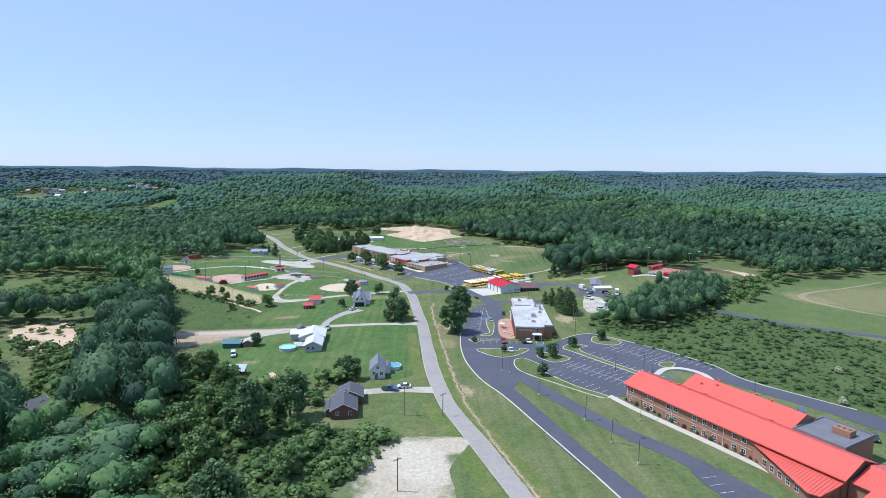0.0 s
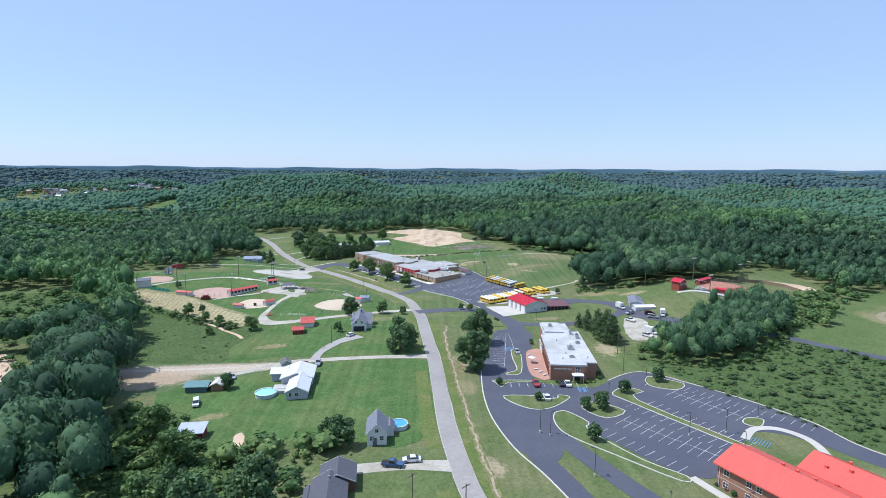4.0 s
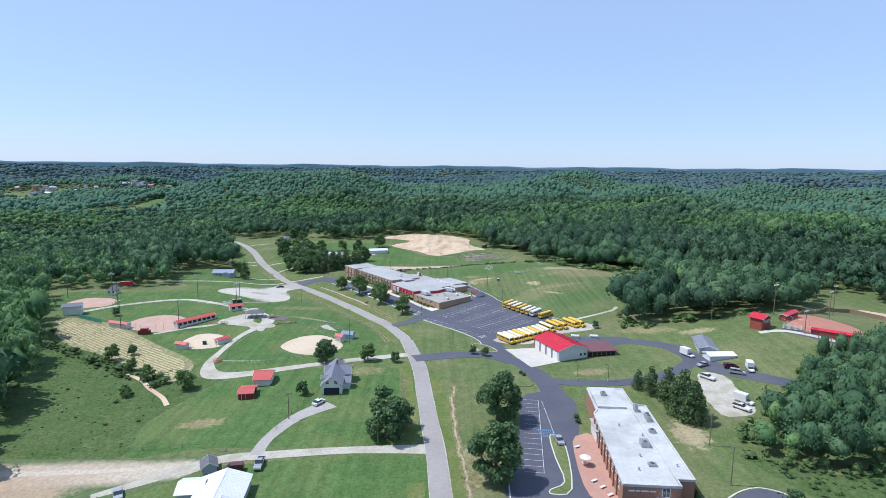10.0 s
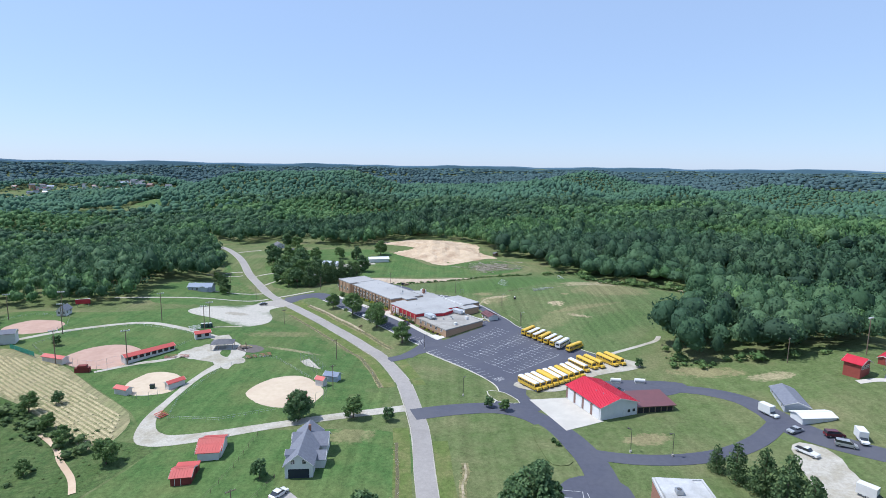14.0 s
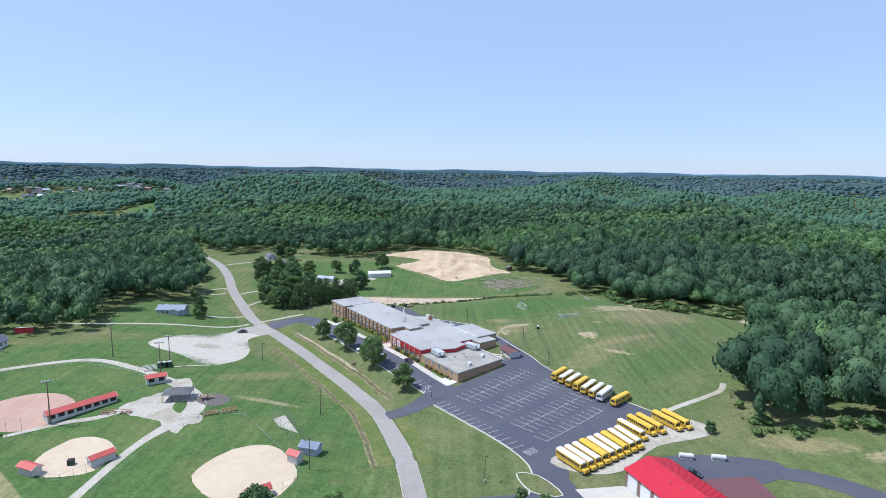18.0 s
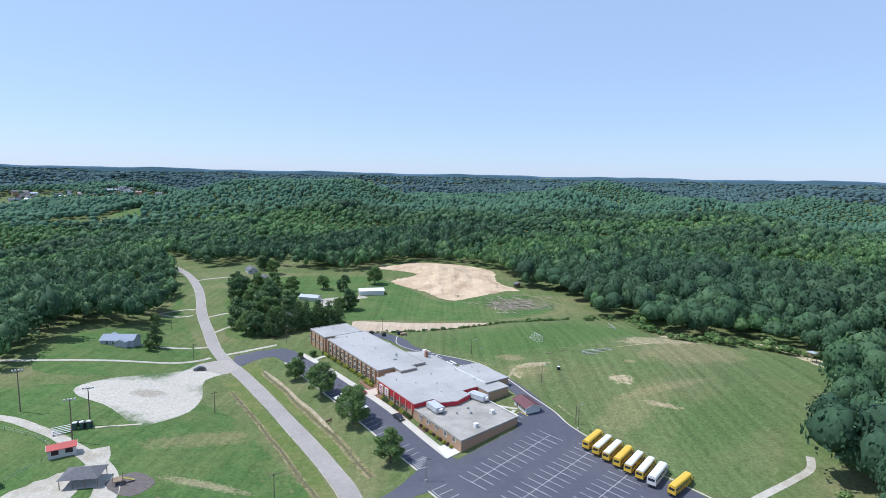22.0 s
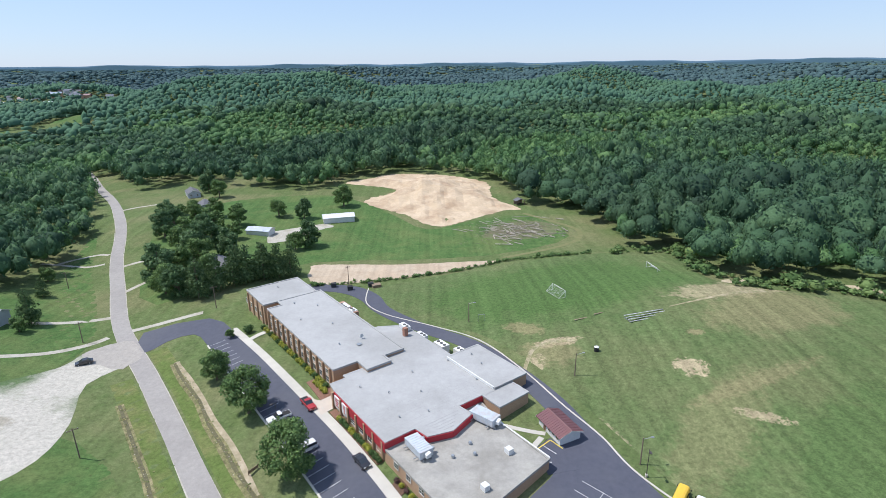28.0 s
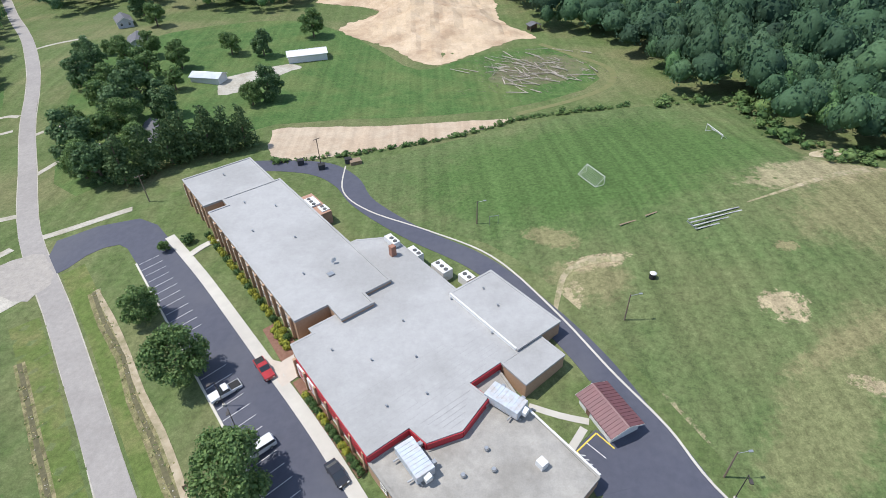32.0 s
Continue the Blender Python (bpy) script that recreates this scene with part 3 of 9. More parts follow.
for pts, w in (([(-101, 478), (-105, 472), (-114, 464), (-131, 457.7), (-149, 453.8), (-175, 450)], 2.2), ([(-108, 493), (-122, 487.5), (-133, 484), (-140, 483)], 2.2), ([(-140, 546), (-147, 543.5), (-158, 545.5), (-166, 545)], 1.8), ([(-144, 557), (-150, 558), (-157, 553), (-160, 546)], 1.8),
               ([(-116, 513), (-110, 523), (-102, 529)], 2.0), ([(-96, 482), (-86, 486), (-76, 490)], 2.2), ([(-175, 622), (-168, 629), (-156, 636)], 2.0), ([(-130, 541), (-121, 546), (-112, 545)], 2.0)):
    ribbon("gravel_house_drive", pts, w, 0.055, GRAVEL, "narrow pale gravel drive across a lawn")
ribbon("field_path", [(66, 367), (74, 372), (85, 378), (93, 383), (97, 389)], 2.0, 0.05, GRAVEL, "pale track across the field edge")
pad("bare_clearing", [(-150, 209), (-166, 222), (-178, 238), (-172, 252), (-158, 247), (-148, 232), (-143, 217)], 0.05, DIRT, "bare earth clearing in the woods", 4, 4, rag=2)
pad("clearing_lawn", [(-134, 166), (-122, 177), (-107, 170), (-102, 154), (-110, 144), (-126, 152)], 0.03, LAWN, "small lawn in a wood clearing", 4, 4, rag=1.5)
pad("hollow_meadow", [(-238, 270), (-232, 345), (-190, 362), (-162, 330), (-150, 292), (-162, 266)], 0.02, MEADOW, "overgrown meadow in a wood clearing", 6, 4)
pad("brush_floor", [(-20, 70), (-16, 112), (-3, 131), (-8, 140), (-24, 142), (-36, 147), (-44, 161), (-56, 180), (-70, 198), (-92, 206), (-94, 190), (-84, 170), (-76, 150), (-70, 130), (-60, 108), (-46, 84), (-26, 60)], 0.02, MEADOW, "overgrown ground under brush", 6, 3)
pad("bare_patch", [(-53, 184), (-50.5, 185.5), (-47.8, 177), (-50.3, 175.5)], 0.04, DIRT, "small bare tan patch in a lawn", 2, 4, rag=0.6)
pad("gravel_wash", [(-102, 467), (-96, 475), (-90, 474), (-84, 464), (-88, 458), (-96, 462)], 0.085, mat("washed_gravel", (0.36, 0.328, 0.29), (0.31, 0.284, 0.256), 0.8, 0.95, 0.3, 6, speck=0.1), "pale gravel washed over the road at a lot entrance", 3, 4, rag=1.4)
for fx, fy, rx, ry in ((-528, 1122, 34, 62), (-585, 1085, 34, 30), (-400, 930, 18, 22)):
    pad("far_field", [(fx + rx * math.cos(k * 0.5236), fy + ry * math.sin(k * 0.5236)) for k in range(12)], 0.3, LAWN, "bright green field in distant woods", 12, 2, rag=3)
ribbon("meadow_track", [(-110, 305), (-101, 298), (-94, 290), (-86, 282), (-81, 275)], 1.5, 0.13, DIRT, "bare earth track in rough meadow")

pad("pavilion_gravel", [(-101, 365.7), (-97, 372.4), (-90, 378), (-85, 369), (-82, 363.1), (-75, 362), (-71.8, 358.2), (-75, 354.4), (-75.8, 350.4), (-83.6, 357), (-94.3, 361.4)], 0.064, GRAVEL, "trampled pale gravel beside the pavilion", 3, 4, rag=1.2)
ribbon("gravel_path_dugout", [(-92, 389), (-88, 382), (-90, 375), (-97, 366), (-103, 359.5), (-111, 356), (-122, 348)], [4.5, 4.5, 4, 3.4, 2.6, 2.2, 1.6], 0.068, GRAVEL, "pale gravel path past the dugouts")

# ---- grass of different keeping ----
pad("sports_field", [(-24, 503), (-10, 478), (12, 463), (24, 446), (32, 430), (40, 412), (46, 400), (67, 371), (86, 384), (96, 398), (130, 435), (158, 462), (140, 479), (100, 484), (93, 500), (97, 527), (74, 533), (30, 526), (-10, 512)], 0.025, FIELD,
    "broad mown sports field with worn stripes", 5, 3, category="field")
pad("ballpark_lawn", [(-16, 318), (-19, 345), (-32, 375), (-50, 397), (-78, 425), (-125, 432), (-160, 420), (-205, 418), (-192, 388), (-170, 368), (-140, 355), (-92, 318), (-78, 301), (-45, 307)], 0.022, LAWN, "bright green mown ballpark grass", 5, 3)
pad("house_lawn", [(-4, 300), (-6, 275), (-3, 247), (-38, 246), (-60, 246), (-76, 243), (-80, 262), (-74, 285), (-70, 297), (-45, 303)], 0.02, LAWN, "green lawn round houses", 5, 3)
pad("north_lawn", [(-96, 500), (-50, 540), (24, 541), (64, 562), (50, 602), (20, 596), (-2, 586), (-20, 612), (-42, 640), (-70, 655), (-118, 640), (-138, 600), (-122, 545)], 0.018, LAWN, "bright green lawn round barns and trees", 6, 3)
pad("west_lawn", [(-104, 474), (-120, 505), (-142, 540), (-168, 590), (-160, 560), (-150, 520), (-168, 495), (-165, 470), (-150, 442), (-122, 440), (-106, 452)], 0.018, LAWN, "bright green lawn beside the road", 6, 3)
pad("hay_field", [(-1, 240), (0, 215), (3, 190), (-8, 175), (-30, 183), (-60, 172), (-82, 200), (-88, 222), (-72, 224), (-50, 236), (-30, 240)], 0.021, LAWN, "mown lawn with tyre stripes", 5, 3)
pad("rough_meadow", [(-77, 243), (-81, 262), (-75, 285), (-72, 298), (-86, 300), (-92, 316), (-150, 334), (-176, 360), (-160, 320), (-138, 285), (-120, 255), (-102, 241)], 0.02, MEADOW, "rough uncut meadow with weeds", 5, 3)
pad("brush_slope", [(79, 242), (90, 213), (99, 196), (113, 174), (124, 158), (140, 142), (200, 150), (200, 205), (186, 228), (150, 260), (120, 242), (97, 232)], 0.02, MEADOW, "overgrown weedy slope", 5, 3)
pad("far_lawn", [(152, 264), (190, 232), (260, 209), (330, 205), (330, 320), (280, 360), (235, 335), (200, 300)], 0.02, mat("dry_ball_lawn", (0.082, 0.128, 0.042), (0.112, 0.152, 0.058), 0.3, 0.95, 0.5, 4, c3=(0.15, 0.165, 0.07), scale3=0.04, spec=0.1, speck=0.22, spots=[(275, 285, 75, 50, 0, STRAW, 0.6, 0.5), (222, 292, 14, 20, 0, STRAW, 0.8, 0.6)]), "green lawn beyond the drive", 6, 3)
ribbon("ball_track", [(300, 205), (262, 232), (235.5, 255.4), (222, 277), (219, 291), (228, 304), (248, 314), (269, 322), (306, 339)], [0.8, 1.2, 1.4, 3, 4, 3, 1.5, 1.5, 1.5], 0.05, mat("worn_infield_edge", (0.30, 0.245, 0.16), (0.22, 0.20, 0.11), 0.6, 0.95, speck=0.2), "worn earth track on a lawn")
pad("corn_stubble", [(-174, 362), (-163, 366), (-140, 355.5), (-115, 336), (-92, 317), (-87, 303), (-91, 296), (-110, 310), (-131, 323.5), (-153, 335)], 0.03, mat("straw_stubble", (0.27, 0.235, 0.125), (0.20, 0.19, 0.09), 0.6, 0.95, 0.5, 2, c3=(0.14, 0.165, 0.06), scale3=0.06, amount3=0.6, streak=(-53.5, 0.9, 0.3), speck=0.15),
    "straw-coloured crop rows", 4, 3, category="crop field")
STUBBLE = [(-172, 361), (-140, 354), (-94, 316), (-88.5, 302), (-92, 298), (-131, 325), (-153, 336)]
rows, rc = Shape(), random.Random(3)
for k in range(-24, 25):
    run = []
    for j in range(-70, 71):
        d = 0.9 * math.sin(j * 0.055 + k * 0.06)
        x, y = -131 + j * 0.822 + (k * 1.45 + d) * 0.57, 330 - j * 0.57 + (k * 1.45 + d) * 0.822
        if inside([x], [y], STUBBLE)[0] and rc.random() < 0.93:
            w, z = rc.uniform(0.3, 0.5), g(x, y) + 0.05
            run = [(x - 0.5 - w * 0.57, y + 0.35 - w * 0.82, z), (x + 0.5 - w * 0.57, y - 0.35 - w * 0.82, z), (x + 0.5 + w * 0.57, y - 0.35 + w * 0.82, z), (x - 0.5 + w * 0.57, y + 0.35 + w * 0.82, z), (x - 0.5, y + 0.35, z + rc.uniform(0.15, 0.35)), (x + 0.5, y - 0.35, z + rc.uniform(0.15, 0.35))]
            rows.add(run, [(0, 1, 5, 4), (3, 4, 5, 2), (1, 2, 5), (0, 4, 3)])
single("corn_rows", rows, mat("dry_straw", (0.47, 0.40, 0.24), (0.36, 0.31, 0.17), 1.0, 0.95, speck=0.2), "dry straw rows of cut crop", "crop", kind="stuff")

# ---- infields, sand and spoil ----
pad("infield_softball", [(-61, 329), (-57.5, 339.5), (-50, 344.5), (-43.5, 342), (-36.3, 331), (-37, 321), (-44, 317.5), (-53, 320)], 0.045, SANDY, "sandy softball infield in grass", 3, 4, rag=0.4)
pad("infield_small", [(-105, 338), (-102.5, 347), (-95, 348), (-87.5, 342), (-86.5, 332), (-95, 329.5), (-101, 331.5)], 0.045, SANDY, "small sandy infield in grass", 3, 4, rag=0.4)
pad("infield_baseball", [(-141, 360), (-137, 371), (-128, 375), (-118, 371), (-112, 362), (-118, 352), (-127, 350.5), (-136, 354)], 0.045, CLAY, "reddish clay baseball infield", 3, 4, rag=0.4)
pad("infield_far", [(-189, 391), (-187, 403), (-178, 405), (-168, 400.5), (-166, 389), (-178, 384)], 0.045, CLAY, "reddish clay far infield", 3, 4, rag=0.4)
pad("infield_east", [(146, 327), (157, 340), (170, 347), (178, 338), (176, 325), (163, 312), (152, 313)], 0.05, mat("terracotta_clay", (0.36, 0.15, 0.10), (0.41, 0.19, 0.13), 0.5, 0.95), "terracotta clay infield of the red ballpark", 3, 4, rag=0.4)
pad("sand_strip", [(-44, 512.5), (-49, 531), (-46, 537), (-15, 535), (29, 532.5), (8, 522.5), (-18, 516)], 0.05, mat("tan_sand", (0.43, 0.335, 0.24), (0.38, 0.29, 0.205), 0.3, 0.95, 0.3, 3, c3=(0.50, 0.42, 0.32), scale3=0.1, streak=(82, 0.5, 0.12), speck=0.1), "strip of tan bare soil beside the field", 4, 2, rag=0.5)


MOUND = [(-57, 684), (-42, 697), (-24, 710), (11, 702), (37, 677), (37, 640), (50, 614), (40, 612), (22, 600), (5, 589.5), (-6, 600), (-15, 614), (-40, 639), (-22, 660), (-30, 672)]


def spoil(x, y):
    d = 7.0 * math.exp(-(((x + 2) / 20) ** 2 + ((y - 655) / 24) ** 2)) + 2.6 * math.exp(-(((x - 22) / 13) ** 2 + ((y - 636) / 16) ** 2)) + 2.0 * math.exp(-(((x + 30) / 12) ** 2 + ((y - 680) / 14) ** 2))
    d = d * (1 + 0.35 * noise.noise((x * 0.12, y * 0.12, 3))) + 0.55 * noise.noise((x * 0.3, y * 0.3, 5)) + 1.9 * abs(noise.noise((x * 0.11, y * 0.05, 8)))
    p = Vector((x, y))
    rim = min((geometry.intersect_point_line(p, Vector(a), Vector(b))[0].xy - p).length if 0 < geometry.intersect_point_line(p, Vector(a), Vector(b))[1] < 1 else (Vector(a) - p).length for a, b in zip(MOUND, MOUND[1:] + MOUND[:1]))
    return d * min(1, max(0, rim - 1.2) / 7)


pad("dirt_mound", MOUND, 0.08, mat("pale_spoil_earth", (0.47, 0.355, 0.235), (0.56, 0.44, 0.31), 0.12, 0.95, 0.8, 0.8,
    c3=(0.34, 0.235, 0.15), scale3=0.07, amount3=0.8, speck=0.1), "graded mound of pale bare earth", 2.2, 3, category="earth mound", kind="structure", rag=1.4, over=spoil)

# ---- walks and kerbs ----
ribbon("school_walk", [front(-5.4, 81.5), front(-4.3, 62), front(-3.9, 44), front(-3.7, 31), front(-3.4, 18), front(-3.4, 8), front(-3.8, -4), front(-4.3, -14), front(-4.7, -24.2)], 2.2, 0.16, CONCRETE, "pale concrete walk along the school front")
ribbon("front_walk", [(61, 160), (66, 149), (77, 129), (86, 112), (96, 96)], 2.2, 0.12, CONCRETE, "pale concrete walk beside the brick school")
ribbon("entry_walk", [(84, 178), (90, 183.5), (97, 183), (101, 176), (98, 165), (92, 160)], 2.2, 0.13, CONCRETE, "curved concrete entry walk")
ribbon("school_walk", [front(-5.4, 70), front(-1, 71.6), front(3.1, 72)], 1.8, 0.165, CONCRETE, "pale concrete walk to a side door of the school", n=3)
pad("corner_slab", [front(-5.6, -24.6), front(-0.95, -24.2), front(-0.95, -18.6), front(-4.4, -18.2)], 0.168, mat("white_concrete", (0.62, 0.60, 0.56), (0.55, 0.53, 0.49), 0.7, 0.85, 0.1, 10), "white concrete slab at the corner of the low wing", 3, 0)
pad("entrance_plaza", [front(-3.8, 22.4), front(-0.6, 22.6), front(4.3, 26.4), front(4.3, 29.2), front(2.4, 29.2), front(-1.6, 27.4), front(-4.2, 31.5)], 0.168, mat("pinkish_concrete", (0.52, 0.45, 0.38), (0.46, 0.40, 0.34), 0.6, 0.85, 0.1, 10), "pinkish concrete forecourt at the school entrance", 3, 0)
pad("brick_patio", [(39.6, 251), (37.2, 243), (35.6, 228), (37, 222), (42, 221), (46, 250)], 0.14, mat("pink_brick_paving", (0.42, 0.235, 0.18), (0.37, 0.2, 0.155), 1.5, 0.9, c3=(0.48, 0.30, 0.22), scale3=0.2), "pink brick paved patio", 4, 2)
ribbon("back_kerb", [(-23, 507), (-22, 492), (-14.5, 481), (0, 469.8), (12.8, 458.2), (22.4, 441.2), (29, 427), (34.5, 416.5), (39, 405), (53.5, 384.5), (65.5, 368.5)], 0.38, 0.11, CONCRETE, "white concrete edge of the service drive")
ribbon("lot_kerb", [front(-14.3, 77), front(-14.3, 40), front(-14.3, 0), front(-14.7, -24)], 0.4, 0.17, KERBM, "concrete kerb of the parking strip")
ribbon("lot_kerb", [(-3.8, 375.2), (8.8, 357.2), (18.6, 342.6), (21.4, 333), (19, 322.5)], 0.35, 0.17, KERBM, "concrete kerb of the school lot")
ribbon("lot_kerb", [(18.6, 229), (17.4, 208), (18.3, 191), (22.0, 174), (27.6, 160.3), (34.0, 140), (38.2, 126.7), (44.3, 106.3), (53.5, 72)], 0.35, 0.17, KERBM, "concrete kerb of the drive")
ribbon("lot_kerb", [(132.2, 148), (113.3, 171.2), (108.9, 187.2), (97.8, 204.3), (85.2, 218.9), (77, 226.4), (69.8, 225.4), (60.8, 218.9)], 0.35, 0.17, KERBM, "concrete kerb of the south lot")

ISLANDS = [
    [(36.6, 193.5), (38.5, 195.3), (41, 195), (45.2, 188), (43.8, 183.5), (52.5, 168), (60, 160.5), (58, 158.5), (47, 170), (37.5, 180.7), (35.6, 187.8)],
    [(58.6, 207.4), (61, 211), (64.5, 212.9), (69.2, 209.4), (64.8, 203), (83.8, 172.5), (82, 171.3), (61.3, 202.6)],
    [(73.3, 217.5), (74.6, 220.6), (77, 222.2), (85.3, 216), (80.8, 210.7), (74, 213.6)],
    [(46, 197), (48, 200.4), (51.5, 201.5), (58.2, 195.4), (51.2, 190.7)],
    [(23.6, 206.6), (33, 206.6), (33.5, 204.6), (40, 204.6), (41, 207), (44.3, 205.4), (38, 198.6), (32.3, 196.6), (27, 200)],
    [(89, 187.3), (91, 189.8), (93.8, 190.2), (95.8, 188.9), (93, 185.2), (90.5, 185)],
    [(76.5, 168.3), (79, 171.2), (81.3, 171), (80.5, 167.8), (77.8, 166.2)],
    [(34.3, 251), (35.6, 245), (32.5, 226.5), (27.8, 224.6), (27.6, 226.3), (31.6, 229.5), (31.8, 240), (32.6, 250.5)],
    [(22.5, 217.5), (22.5, 219.5), (35.5, 219.3), (36, 218), (27, 217.6), (24, 214)],
]
ISLANDS += [[(27.5, 303.5), (30, 307.5), (33.5, 299), (35, 287), (29.8, 285.5), (28, 293)], [(17.5, 332), (23, 331), (27, 322.8), (20, 324)]]
for pts in ISLANDS:
    pad("traffic_island", pts, 0.17, GRASS, "kerbed grass island in the parking lot", 3, 3)
    if pts[0] != (27.5, 303.5):
        ribbon("island_kerb", pts, 0.3, 0.19, KERBM, "pale concrete island kerb", n=3, closed=True)

# ---- painted bays ----
lines = Shape()


def stripe(ax, ay, bx, by, w=0.11, shape=None):
    d = Vector((bx - ax, by - ay))
    n = max(1, int(d.length / 4))
    o = Vector((-d.y, d.x)).normalized() * w / 2
    for i in range(n):
        p, q = Vector((ax, ay)) + d * i / n, Vector((ax, ay)) + d * (i + 1) / n
        (shape or lines).add([(c.x, c.y, g(c.x, c.y) + 0.1) for c in (p - o, q - o, q + o, p + o)], [(0, 1, 2, 3)])


def bays(ax, ay, bx, by, count, left, right, slant=0.0, spine=True):
    """A spine from a to b with bay lines reaching to its left and right."""
    a, b = Vector((ax, ay)), Vector((bx, by))
    u = (b - a).normalized()
    n = Vector((-u.y, u.x))
    if spine:
        stripe(ax, ay, bx, by)
    for i in range(count + 1):
        p = a.lerp(b, i / count)
        q, r = p + n * left + u * slant * left, p - n * right + u * slant * right
        stripe(q.x, q.y, r.x, r.y)


bays(6.9, 378.3, 30.5, 402, 12, 4.4, 4.4)
bays(14.6, 367.8, 41, 394.5, 14, 4.4, 4.4)
bays(22.2, 358.3, 47, 382.6, 13, 4.4, 4.4)
bays(28.2, 349.6, 49.5, 370, 11, 4.4, 0)
bays(-3.0, 375.4, 17.9, 344.8, 14, 0, 0)
bays(-3.0, 375.4, 17.9, 344.8, 14, 0.0, -4.2, spine=False)
bays(*front(-13.9, 76), *front(-13.9, 47), 11, 4.5, 0, spine=False)
bays(*front(-13.9, 34), *front(-14.2, -19.5), 20, 4.6, 0, spine=False)
for i in range(6):
    stripe(*front(-13.6 + 0.6 * i, -20.4), *front(-13.2 + 0.6 * i, -23.4 + 0.35 * i))
for ax, ay, bx, by in ((-13.9, -20.2, -9.4, -20.2), (-13.9, -20.2, -13.9, -23.6), (-13.9, -23.6, -12.2, -24.4), (-12.2, -24.4, -9.4, -20.2)):
    stripe(*front(ax, ay), *front(bx, by), 0.14)
bays(34.0, 274, 27.6, 233, 15, 0, 4.6)
bays(35, 273.5, 34.2, 252, 8, 0, 0.2)
bays(24.5, 214.2, 52, 212.9, 10, 3.6, 0, spine=False)
bays(25, 206.3, 42, 206, 6, 0.2, 4.0, spine=False)
bays(78.5, 208.8, 91, 191, 8, 4.2, 4.2)
bays(86, 212.5, 108, 184.5, 14, 0.2, 3.9, spine=False)
bays(66.5, 199.8, 82.5, 174, 11, 4.0, 0.2, spine=False)
bays(63.0, 200.5, 79.5, 173, 11, 0, 4.0, spine=False)
bays(55.5, 189.5, 75, 166, 12, 4.2, 4.2)
bays(46, 182, 59, 162.5, 8, 4.0, 0.2, spine=False)
bays(69.6, 92, 66.2, 113, 7, 0, 3.6, spine=False)
for i in range(9):
    stripe(20.3 + i * 0.45, 344 + i * 0.25, 22.4 + i * 0.3, 341.2 + i * 0.3)
    stripe(33 + i * 0.5, 345 + i * 0.5, 35.2 + i * 0.4, 343.6 + i * 0.4)
single("lot_stripes", lines, PAINTW, "white painted parking bay lines", "road marking", kind="stuff")
blue = Shape()
for k in range(3):
    for i in range(8):
        stripe(30.2 + i * 0.55, 250.5 + k * 1.6, 30.6 + i * 0.55, 251.8 + k * 1.6, 0.16, blue)
        stripe(48.5 + i * 0.4, 209.6 + k * 1.2, 48.8 + i * 0.4, 210.7 + k * 1.2, 0.16, blue)
        stripe(83.5 + i * 0.5 + k, 176.6 - i * 0.5 + k, 84.6 + i * 0.5 + k, 177.6 - i * 0.5 + k, 0.16, blue)
single("accessible_bay_marks", blue, mat("blue_line_paint", (0.12, 0.3, 0.55), None, 2, 0.7), "blue painted hatching of accessible bays", "road marking", kind="stuff")
# ---- woods ----
OPEN = [(40, 20), (-24, 60), (-44, 92), (-56, 113), (-66, 132), (-70, 152), (-80, 172), (-90, 196), (-101, 208), (-106, 240), (-122, 266), (-142, 306), (-180, 362), (-222, 424), (-178, 431), (-152, 440), (-168, 468), (-172, 500),
        (-150, 516), (-153, 534), (-163, 572), (-178, 606), (-214, 668), (-262, 742), (-252, 752), (-186, 672), (-172, 700), (-118, 676), (-72, 664), (-58, 690), (-25, 715), (13, 706), (42, 680), (50, 628), (60, 610), (76, 606), (83, 567),
        (79, 537), (101, 531), (95, 502), (102, 489), (121, 492), (136, 491.5), (148, 490), (153, 478), (160, 468), (150, 452), (115, 408), (99, 394), (93, 378), (88, 354), (98, 348.5), (112, 349), (124, 345.5), (141, 346), (165, 354), (205, 396), (232, 425), (250, 420), (246, 390), (240, 364), (246, 347), (280, 354), (330, 364), (440, 350), (470, 150), (200, 20)]
CLUMP = [(82, 243), (93, 256), (112, 270), (134, 292), (158, 300), (178, 296), (150, 264), (122, 241), (98, 233)]
HOLES = [(-119, 164, 14, 12), (-111, 153, 9, 9), (-158, 226, 26, 30), (-142, 200, 20, 22), (-130, 184, 15, 15), (-192, 292, 44, 34), (-222, 338, 40, 26), (-528, 1112, 32, 72), (-585, 1075, 34, 42), (-400, 922, 17, 28), (-985, 1560, 130, 60), (-860, 1480, 110, 50), (-760, 1590, 90, 40), (-128, 700, 14, 16), (-150, 640, 20, 14)]
rng = np.random.default_rng(7)


def wooded(x, y):
    w = ~inside(x, y, OPEN) | inside(x, y, CLUMP)
    for cx, cy, rx, ry in HOLES:
        w &= ((x - cx) / rx) ** 2 + ((y - cy) / ry) ** 2 > 1
    return w


def ico(level):
    bm = bmesh.new()
    bmesh.ops.create_icosphere(bm, subdivisions=level, radius=1)
    v = np.array([tuple(p.co) for p in bm.verts])
    f = np.array([[p.index for p in q.verts] for q in bm.faces])
    bm.free()
    return v, f


